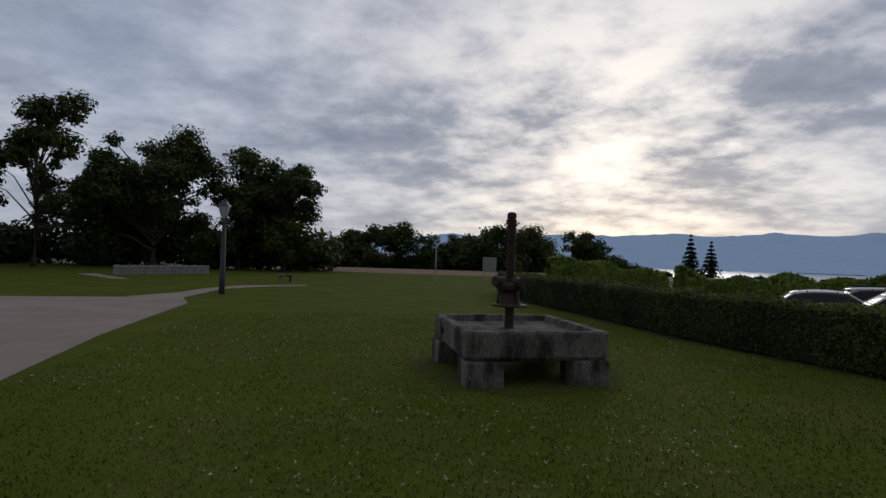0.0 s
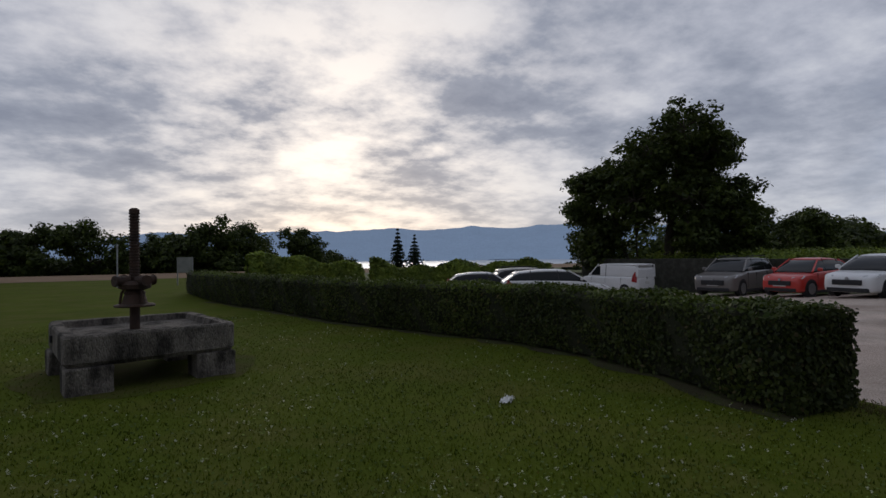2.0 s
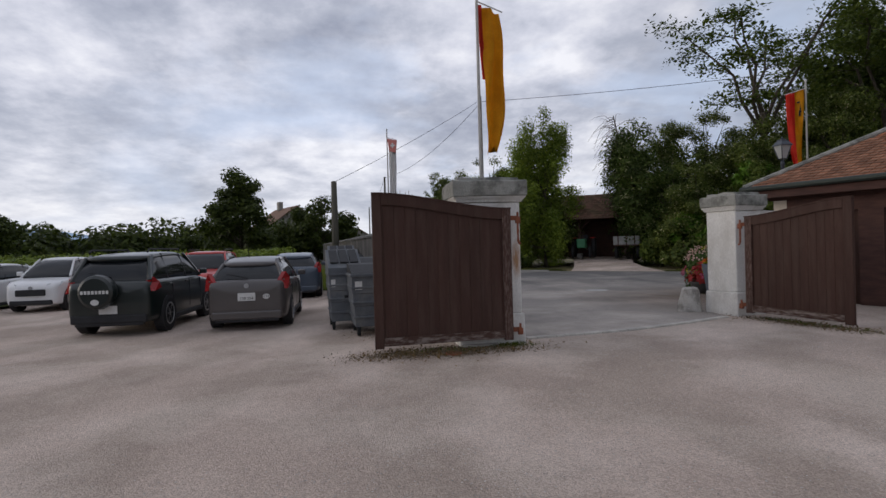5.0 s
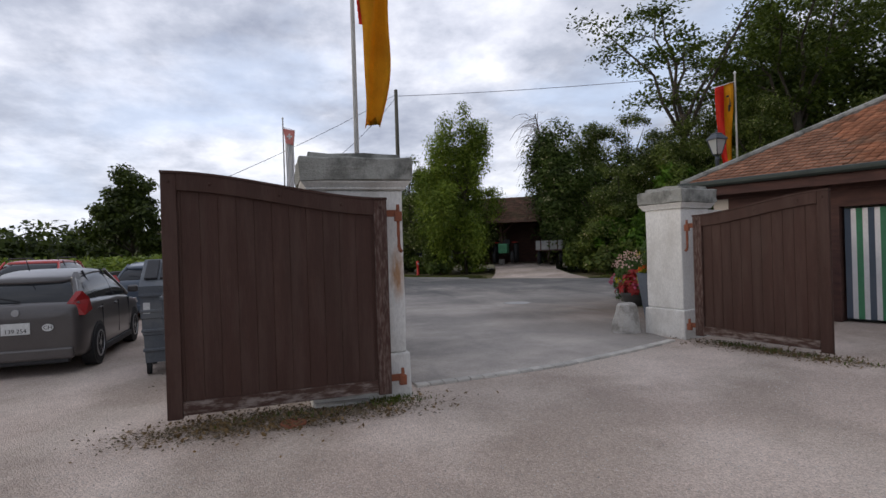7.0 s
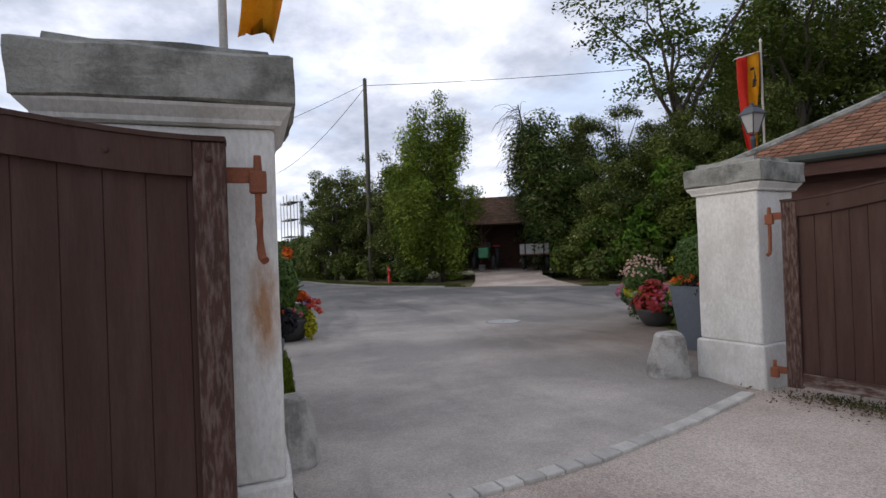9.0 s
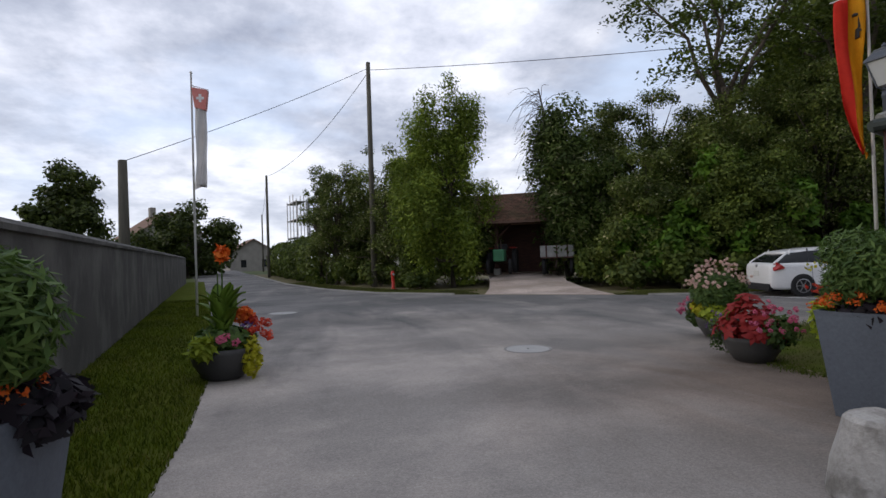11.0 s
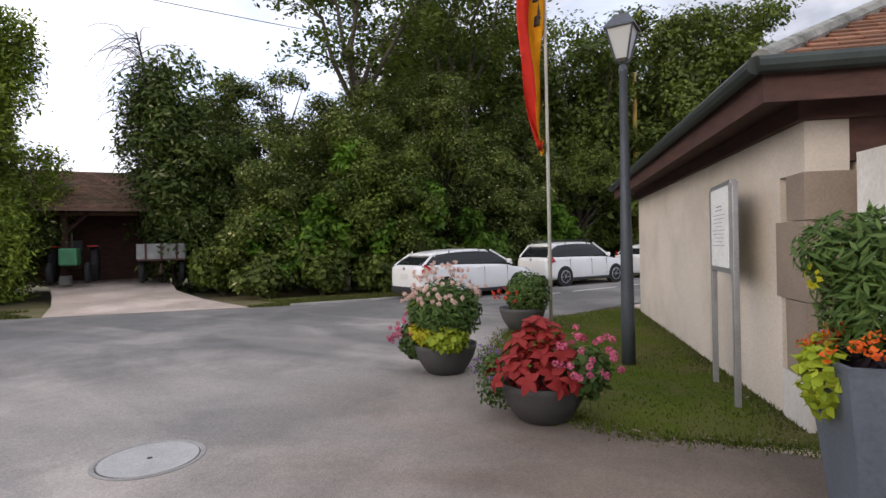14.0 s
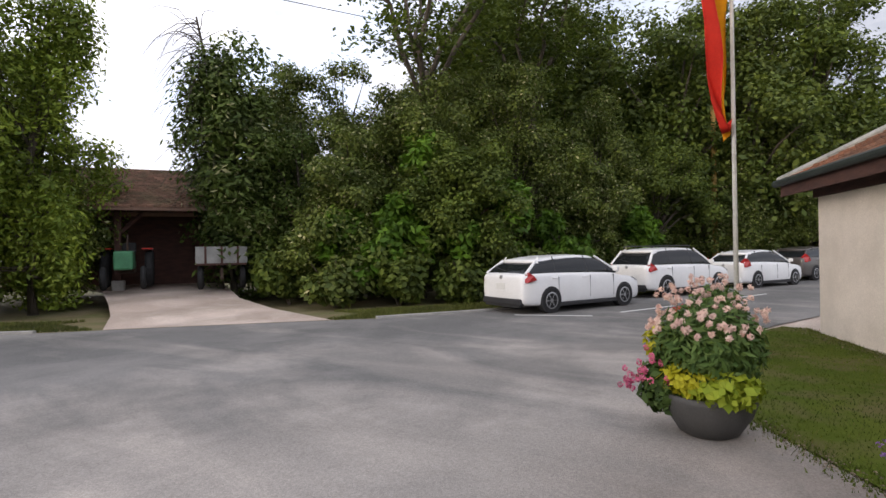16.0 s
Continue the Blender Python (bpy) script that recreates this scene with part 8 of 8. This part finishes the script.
def tractor():
    root = thing("old_tractor", "small green tractor with red wheels under the barn", "tractor", pose(35.6, -16.9, 0.55, 0, 0, 150))
    bm = bmesh.new()
    box(bm, (0.6, 0, 0.85), (1.1, 0.5, 0.55), 0.06)
    part("bonnet", bm, "green_paint", root)
    bm = bmesh.new()
    box(bm, (-0.45, 0, 0.65), (1.0, 0.45, 0.4), 0.05)
    part("gearbox", bm, "iron", root)
    bm = bmesh.new()
    box(bm, (-0.6, 0, 1.1), (0.4, 0.45, 0.1), 0.04)
    box(bm, (-0.8, 0, 1.25), (0.08, 0.45, 0.3), 0.03)
    part("seat", bm, "plastic", root)
    for s in (-1, 1):
        bm = bmesh.new()
        rot = Matrix.Translation((-0.6, s * 0.6, 0.58)) @ Matrix.Rotation(radians(90), 4, "X")
        lathe(bm, [(0.3, -0.12), (0.52, -0.12), (0.58, -0.06), (0.58, 0.06), (0.52, 0.12), (0.3, 0.12)], 22, rot)
        part("rear_tyre", bm, "black", root)
        bm = bmesh.new()
        lathe(bm, [(0.05, -0.05), (0.31, -0.05), (0.31, 0.05), (0.05, 0.06)], 18, rot)
        part("rear_rim", bm, "hydrant", root)
        bm = bmesh.new()
        rot = Matrix.Translation((0.95, s * 0.5, 0.34)) @ Matrix.Rotation(radians(90), 4, "X")
        lathe(bm, [(0.1, -0.07), (0.3, -0.07), (0.34, -0.03), (0.34, 0.03), (0.3, 0.07), (0.1, 0.07)], 20, rot)
        part("front_tyre", bm, "black", root)
        bm = bmesh.new()
        box(bm, (-0.6, s * 0.55, 1.2), (0.9, 0.3, 0.04), 0.015)
        part("mudguard", bm, "hydrant", root)
    bm = bmesh.new()
    cyl(bm, (0.9, 0.1, 1.1), (0.9, 0.1, 1.6), 0.03, 0.03, 8)
    part("exhaust", bm, "iron", root)


tractor()


# ---- far houses ----
def house(name, label, x, y, turn, w, d, h, ridge_h, wall_m, chim=True):
    root = thing(name, label, "house", pose(x, y, float(hz(x, y)), 0, 0, turn))
    bm = bmesh.new()
    box(bm, (0, 0, h / 2 - 0.2), (w, d, h + 0.4))
    loft(bm, [[Vector((sx * w / 2, -d / 2, h)), Vector((sx * w / 2, d / 2, h)), Vector((sx * w / 2, 0, ridge_h - 0.05)), Vector((sx * w / 2, -0.01, ridge_h - 0.05))] for sx in (-1, 1)])
    part("wall", bm, wall_m, root)
    for s in (-1, 1):
        bm = bmesh.new()
        loft(bm, [[Vector((xx, 0, ridge_h)), Vector((xx, s * (d / 2 + 0.4), h - 0.3)), Vector((xx, s * (d / 2 + 0.4), h - 0.15)), Vector((xx, 0, ridge_h + 0.15))] for xx in (-w / 2 - 0.4, w / 2 + 0.4)])
        part("roof_slope", bm, "old_roof", root)
    if chim:
        ch = new("chimney", finish(box(bmesh.new(), (0.15 * w, 0.4, ridge_h + 0.5), (0.9, 0.7, 1.3), 0.02), "chimney", wall_m))
        ch.parent = root
    for s in (-1, 1):
        for zz_ in (1.4, 4.0):
            if zz_ + 0.8 > h:
                continue
            for q in (-0.28, 0.0, 0.28):
                wd = part("window", box(bmesh.new(), (q * w, s * (d / 2 + 0.01), zz_), (0.9, 0.06, 1.3), 0.01), "car_glass", root)
                part("shutter", box(bmesh.new(), (q * w + 0.7, s * (d / 2 + 0.03), zz_), (0.42, 0.05, 1.3), 0.01), "timber", wd)
            for q in (-0.22, 0.22):
                part("window", box(bmesh.new(), (s * (w / 2 + 0.01), q * d, zz_), (0.06, 0.9, 1.3), 0.01), "car_glass", root)
    return root


house("distant_house", "grey-cream house with a gabled roof and chimney", 92, 7.4, 25, 10, 8, 5.2, 8.0, "house_grey")
house("distant_house", "small house with a red tile roof", 118, -3.0, 10, 10, 8, 3.2, 5.6, "house_grey", False)
house("distant_barn", "low building with a red tile roof behind the wall", 70, -18.0, -8, 14, 8, 4.0, 6.8, "render_wall", False)


def scaffold():
    root = thing("scaffold", "thin metal scaffold tower down the road", "scaffold", pose(76, -9.6, 0, 0, 0, 10))
    for xx in (-2.4, -0.8, 0.8, 2.4):
        for yy in (-0.6, 0.6):
            bm = bmesh.new()
            cyl(bm, (xx, yy, -0.1), (xx, yy, 9.2 - abs(xx) * 0.4), 0.05, 0.05, 6)
            part("standard", bm, "metal", root)
    for z in (2, 4, 6, 8):
        for yy in (-0.6, 0.6):
            bm = bmesh.new()
            cyl(bm, (-2.5, yy, z), (2.5, yy, z), 0.045, 0.045, 6)
            part("ledger", bm, "metal", root)
        bm = bmesh.new()
        box(bm, (0, 0, z - 0.06), (5, 1.1, 0.05))
        part("deck", bm, "grey_board", root)
    bm = bmesh.new()
    box(bm, (-2.3, -0.7, 5.0), (1.6, 0.03, 6.0))
    part("netting", bm, "car_blue", root, "dark blue netting sheet")


scaffold()
# striped awning curtain in the building's yard opening
cur = thing("striped_curtain", "green, navy and white striped curtain in the yard opening", "curtain", Matrix())
for i in range(17):
    bm = bmesh.new()
    b = 2.26 + i * 0.085
    p, q = gatehouse_point(0.12 + 0.03 * (i % 2), b, 0.06), gatehouse_point(0.15 - 0.03 * (i % 2), b + 0.083, 0.06)
    loft(bm, [[p, q, q + Vector((0.01, 0.01, 0)), p + Vector((0.01, 0.01, 0))], [v + Vector((0, 0, 1.95)) for v in (p, q, q + Vector((0.01, 0.01, 0)), p + Vector((0.01, 0.01, 0)))]])
    part("stripe", bm, "white_cloth" if i % 2 else "green_paint" if i % 4 else "car_blue", cur)
# short rendered wall between pillar and building
bm = bmesh.new()
loft(bm, [[Vector((13.95, -10.85, z)), Vector((14.25, -10.77, z)), Vector((15.3, -12.85, z)), Vector((15.0, -12.95, z))] for z in (-0.05, 2.08)])
solo("wall_link", bm, "render_wall", "short white rendered wall beside the gate pillar", "wall", kind="structure")


# ---- ground cover ----
def scatter(name, label, n, area, mtl, h, w, seed, cat="grass"):
    """Upright blades over an area given by a test."""
    rng = np.random.default_rng(seed)
    p = area(rng, n)
    n = len(p)
    a = rng.uniform(0, math.tau, n)
    s = rng.uniform(0.5, 1.4, n)
    dx, dy = np.cos(a) * w * s, np.sin(a) * w * s
    lx, ly = rng.normal(0, 0.35, n) * h * s, rng.normal(0, 0.35, n) * h * s
    z = np.full(n, 0.01)
    v = np.stack([np.stack([p[:, 0] - dx, p[:, 1] - dy, z], 1), np.stack([p[:, 0] + dx, p[:, 1] + dy, z], 1), np.stack([p[:, 0] + lx, p[:, 1] + ly, z + h * s], 1)], 1).reshape(-1, 3)
    return tagged(new(name, np_mesh(name, v, np.arange(n * 3).reshape(-1, 3), mtl)), label, cat, kind="stuff")


EDGE = np.array(LAWN_EDGE[::-1])
HEDGE_A = np.array(HEDGE[::-1])


def lawn_area(rng, n):
    r = 15.2 * rng.uniform(0, 1, n) ** 1.2
    a = np.radians(np.where(rng.uniform(0, 1, n) < 0.88, rng.uniform(-48, 140, n), rng.uniform(140, 312, n)))
    p = np.stack([1.0 + r * np.sin(a), -1.0 + r * np.cos(a)], 1)
    lim = np.where(p[:, 1] > 2.3, np.interp(p[:, 1], HEDGE_A[:, 1], HEDGE_A[:, 0] - 0.62) + rng.normal(0, 0.12, n), np.interp(p[:, 1], EDGE[:, 1], EDGE[:, 0]) + rng.normal(0, 0.10, n))
    ok = (p[:, 0] < lim) & ~((p[:, 0] < -4.6 - 0.12 * (p[:, 1] - 5)) & (p[:, 1] > -4)) & (p[:, 1] > -5) & (np.hypot(p[:, 0] - 1.0, p[:, 1] - 7.35) > rng.uniform(0.5, 1.9, n))
    return p[ok]


scatter("lawn_grass", "short mown grass blades of the lawn", 280000, lawn_area, "blade", 0.023, 0.0055, 1)


def edge_area(rng, n):
    k = rng.uniform(0, 1, n) * (len(LAWN_EDGE) - 2)
    i = np.minimum(k.astype(int), len(LAWN_EDGE) - 3)
    f = (k - i)[:, None]
    e = np.array(LAWN_EDGE[1:])
    p = e[i] * (1 - f) + e[np.minimum(i + 1, len(e) - 1)] * f
    o = rng.normal(-0.24, 0.15, n)
    return p + np.stack([o * 0.85, -o * 0.5], 1)


M["dry_blade"] = leaf_mat("dry_grass", (0.085, 0.075, 0.025), (0.15, 0.125, 0.055))
scatter("dry_lawn_edge", "dry brownish grass along the lawn's gravel edge", 16000, edge_area, "dry_blade", 0.022, 0.006, 8)


def clover_area(rng, n):
    p = lawn_area(rng, n)
    k = np.array([noise.noise(Vector((x * 0.5, y * 0.5, 3))) for x, y in p])
    return p[k > -0.1]


rng_c = np.random.default_rng(77)
pc = clover_area(rng_c, 6500)
d = np.repeat(pc, 5, 0)
pos = np.stack([d[:, 0], d[:, 1], np.full(len(d), 0.034)], 1) + rng_c.normal(0, 0.007, (len(d), 3))
v, f = leaf_arrays(pos, 0.0095, 0.7, np.array([0, 0, 1.0]))
pl = lawn_area(rng_c, 42000)
M["clover_leaf"] = leaf_mat("clover_leaves", (0.055, 0.095, 0.012), (0.150, 0.205, 0.032))
vl, fl_ = leaf_arrays(np.stack([pl[:, 0], pl[:, 1], rng_c.uniform(0.016, 0.034, len(pl))], 1), 0.021, 0.45, np.array([0, 0, 1.0]), 1.2)
tagged(new("clover_leaves", np_mesh("clover_leaves", vl, fl_, "clover_leaf")), "small fresh clover leaves among the grass", "grass", kind="stuff")
M["clover"] = leaf_mat("clover_heads", (0.40, 0.42, 0.34), (0.62, 0.62, 0.54))
tagged(new("clover_flowers", np_mesh("clover_flowers", v, f, "clover")), "small white clover heads in the lawn", "flowers", kind="stuff")


M["gate_blade"] = leaf_mat("lush_grass", (0.050, 0.080, 0.008), (0.100, 0.130, 0.018), (0.17, 0.14, 0.06))


def gate_lawn_area(rng, n):
    p = np.stack([rng.uniform(15.3, 19.8, n), rng.uniform(-20.5, -12.4, n)], 1)
    lo = np.interp(-p[:, 1], [12.9, 14.9, 17.1, 20.4], [15.5, 16.3, 17.2, 18.35])
    hi = np.interp(-p[:, 1], [12.3, 12.7, 14.2, 16.4, 18.7, 20.6], [16.9, 17.9, 19.0, 19.7, 19.5, 18.8])
    return p[(p[:, 0] > lo) & (p[:, 0] < hi)]


scatter("gate_lawn_grass", "short grass beside the building", 50000, gate_lawn_area, "gate_blade", 0.03, 0.006, 2)


def wall_strip_area(rng, n):
    x = 13.6 + 22 * rng.uniform(0, 1, n) ** 1.6
    y0 = np.interp(x, [13.6, 13.9, 17.3, 20.5, 27, 32.3, 40], [-5.3, -5.66, -5.78, -5.70, -5.07, -4.47, -3.6])
    y1 = -4.72 + (x - 12.95) * 0.098
    return np.stack([x, y0 + (y1 - y0) * rng.uniform(0, 1, n)], 1)


scatter("wall_grass", "grass along the wall's foot", 60000, wall_strip_area, "blade", 0.06, 0.007, 3)


M["verge_blade"] = leaf_mat("verge_grass", (0.060, 0.078, 0.014), (0.125, 0.135, 0.035), (0.22, 0.18, 0.08))


def verge_area(rng, n):
    t = rng.uniform(0, 1, n)
    fx, fy = np.array([p[0] for p in FAR_EDGE[2:11]]), np.array([p[1] for p in FAR_EDGE[2:11]])
    s = np.linspace(0, 1, len(fx))
    x, y = np.interp(t, s, fx), np.interp(t, s, fy)
    o = rng.uniform(0.12, 1.9, n)
    p = np.stack([x + o * 0.75, y - o * 0.66], 1)
    return p[~((p[:, 0] > 27.5) & (p[:, 0] < 32.4) & (p[:, 1] < -13.8) & (p[:, 1] > -18.6))]


scatter("verge_grass", "rough yellowish grass on the verge", 60000, verge_area, "verge_blade", 0.06, 0.012, 4)

# loose stones on the gravel edge and fallen leaves at the gate
rng_s = np.random.default_rng(12)
n = 12000
k = rng_s.uniform(0, 1, n) * (len(LAWN_EDGE) - 2)
ii = np.minimum(k.astype(int), len(LAWN_EDGE) - 3)
fr = (k - ii)[:, None]
E0 = np.array(LAWN_EDGE[1:])
p = E0[ii] * (1 - fr) + E0[np.minimum(ii + 1, len(E0) - 1)] * fr
off = np.abs(rng_s.normal(0, 0.8, n))
p = p + np.stack([off * 0.85 + 0.03, -off * 0.5], 1)
extra = np.stack([rng_s.uniform(5, 13, 11000), rng_s.uniform(-10, -2.5, 11000)], 1)
extra = extra[extra[:, 0] < 12.2 + 0.24 * (-5.6 - extra[:, 1])]
p = np.concatenate([p, extra])
n = len(p)
oct_v = np.array([(1, 0, 0), (-1, 0, 0), (0, 1, 0), (0, -1, 0), (0, 0, 0.7), (0, 0, -0.5)])
oct_f = np.array([(0, 2, 4), (2, 1, 4), (1, 3, 4), (3, 0, 4)])
sz = rng_s.uniform(0.003, 0.009, n)[:, None, None]
sh = oct_v[None] * sz * rng_s.uniform(0.7, 1.3, (n, 6, 1))
v = sh + np.stack([p[:, 0], p[:, 1], np.full(n, 0.006)], 1)[:, None]
f = (np.arange(n) * 6)[:, None, None] + oct_f[None]
M["pebble"] = mat("pebbles", (0.50, 0.46, 0.42), (0.36, 0.335, 0.31), 20, 0.9, 0.1, 80, per_piece=0.35)
tagged(new("gravel_stones", np_mesh("gravel_stones", v.reshape(-1, 3), f.reshape(-1, 3), "pebble")), "loose small stones on the gravel", "gravel", kind="stuff")
M["litter_leaf"] = leaf_mat("fallen_leaves", (0.06, 0.045, 0.025), (0.17, 0.12, 0.06))
n = 2600
t = rng_s.uniform(-0.1, 1.15, n)
p = np.stack([11.62 + 0.1 * t + rng_s.normal(0, 0.2, n), -3.2 - 2.0 * t + rng_s.normal(0, 0.2, n), np.full(n, 0.014)], 1)
t2 = rng_s.uniform(0, 1, 900)
p2_ = np.stack([13.1 - 2.1 * t2 + rng_s.normal(0, 0.1, 900), -10.15 - 0.6 * t2 + rng_s.normal(0, 0.16, 900), np.full(900, 0.014)], 1)
v, f = leaf_arrays(np.concatenate([p, p2_]), 0.016, 0.35, np.array([0, 0, 1.0]))
tagged(new("fallen_leaves", np_mesh("fallen_leaves", v, f, "litter_leaf")), "dry fallen leaves and dirt under the gate leaves", "leaf litter", kind="stuff")

# dirt, dry leaves and weeds that gather under the gate leaves
def heap_area(x, y, turn, a, b):
    def area(rng, n):
        q = rng.normal(0, 1, (n, 2)) * np.array([a, b])
        c, s = math.cos(radians(turn)), math.sin(radians(turn))
        return np.stack([x + q[:, 0] * c - q[:, 1] * s, y + q[:, 0] * s + q[:, 1] * c], 1)
    return area


M["dirt"] = mat("dark_dirt_crumbs", (0.11, 0.085, 0.06), (0.20, 0.155, 0.11), 20, 0.95, 0.2, 80, per_piece=0.35)
M["dry_leaf"] = leaf_mat("dry_leaves", (0.10, 0.06, 0.03), (0.26, 0.17, 0.09))
M["weed"] = leaf_mat("weeds", (0.05, 0.075, 0.012), (0.11, 0.13, 0.03), (0.22, 0.18, 0.08))
for k, (x, y, turn, a, b, n) in enumerate(((11.62, -4.2, 92, 0.62, 0.17, 2600), (12.0, -10.55, 14, 0.6, 0.12, 1200), (14.0, -3.9, -84, 0.5, 0.7, 900))):
    rng_d = np.random.default_rng(90 + k)
    p = heap_area(x, y, turn, a, b)(rng_d, n)
    sz = (0.004 + 0.014 * rng_d.uniform(0, 1, n) ** 2)[:, None, None]
    v = oct_v[None] * sz * rng_d.uniform(0.6, 1.4, (n, 6, 1)) + np.stack([p[:, 0], p[:, 1], np.full(n, 0.008)], 1)[:, None]
    f = (np.arange(n) * 6)[:, None, None] + oct_f[None]
    tagged(new("dirt_crumbs", np_mesh("dirt_crumbs", v.reshape(-1, 3), f.reshape(-1, 3), "dirt")), "dark dirt crumbs gathered on the gravel", "dirt", kind="stuff")
    p = heap_area(x, y, turn, a, b * 1.3)(rng_d, n // 4)
    v, f = leaf_arrays(np.stack([p[:, 0], p[:, 1], np.full(len(p), 0.016)], 1), 0.028, 0.6, np.array([0, 0, 1.0]))
    tagged(new("dry_leaves", np_mesh("dry_leaves", v, f, "dry_leaf")), "dry brown leaves lying on the gravel", "leaves", kind="stuff")
for k, (x, y, turn, a, b, n) in enumerate(((11.82, -5.25, 92, 0.14, 0.10, 320), (11.7, -4.25, 92, 0.45, 0.10, 170), (12.6, -10.45, 14, 0.35, 0.07, 260), (11.8, -10.62, 14, 0.5, 0.12, 200))):
    scatter("weed_tuft", "small weeds growing along the gate's foot", n, heap_area(x, y, turn, a, b), "weed", 0.034, 0.007, 95 + k, "weeds")

drain = thing("drain_cover", "small round rusty iron drain cover in the gravel", "drain", pose(11.45, -4.27, 0.004))
bm = bmesh.new()
lathe(bm, [(0.105, -0.01), (0.115, -0.01), (0.115, 0.012), (0.10, 0.014), (0.098, 0.006)], 24)
part("ring", bm, "rust", drain)
for k in range(10):
    bm = bmesh.new()
    a = math.tau * k / 10
    box(bm, (0, 0, 0), (0.07, 0.012, 0.008), 0.0, Matrix.Rotation(a, 4, "Z") @ Matrix.Translation((0.062, 0, 0.006)))
    part("bar", bm, "rust", drain)
bm = bmesh.new()
box(bm, (0, 0, 0), (0.55, 0.16, 0.07), 0.02)
solo("kerb_stone", rough_up(bm, 0.006, 6), "kerb", "pale worn kerb stone half sunk below the gate leaf", "stone", pose(11.90, -4.75, 0.0, 0, 0, 92))

# weeds, dirt and dry leaves along the ragged edge of the lawn beside the building
GATE_EDGE = np.array([(15.3, -12.75), (16.7, -12.3), (17.9, -12.65), (19.0, -14.2), (19.7, -16.4), (19.5, -18.7)])


def gate_edge_area(rng, n):
    k = rng.uniform(0, 1, n) * (len(GATE_EDGE) - 1)
    i = np.minimum(k.astype(int), len(GATE_EDGE) - 2)
    f = (k - i)[:, None]
    return GATE_EDGE[i] * (1 - f) + GATE_EDGE[i + 1] * f + rng.normal(0, 0.09, (n, 2))


def wall_foot_area(rng, n):
    t = rng.uniform(0, 1, n)
    return np.stack([15.55 + 2.9 * t, -12.95 - 7.4 * t], 1) + np.abs(rng.normal(0, 0.14, n))[:, None] * np.array([0.9, 0.36]) + rng.normal(0, 0.03, (n, 2))


scatter("edge_weeds", "straggling grass and weeds along the lawn's edge", 5000, gate_edge_area, "gate_blade", 0.036, 0.007, 61, "weeds")
scatter("wall_weeds", "weeds along the building's foot", 3000, wall_foot_area, "verge_blade", 0.05, 0.007, 62, "weeds")
for k, area in enumerate((gate_edge_area, wall_foot_area)):
    rng_d = np.random.default_rng(70 + k)
    p = area(rng_d, 1300)
    n = len(p)
    sz = (0.004 + 0.012 * rng_d.uniform(0, 1, n) ** 2)[:, None, None]
    v = oct_v[None] * sz * rng_d.uniform(0.6, 1.4, (n, 6, 1)) + np.stack([p[:, 0], p[:, 1], np.full(n, 0.026)], 1)[:, None]
    f = (np.arange(n) * 6)[:, None, None] + oct_f[None]
    tagged(new("dirt_crumbs", np_mesh("dirt_crumbs", v.reshape(-1, 3), f.reshape(-1, 3), "dirt")), "dark dirt crumbs along the lawn's edge", "dirt", kind="stuff")
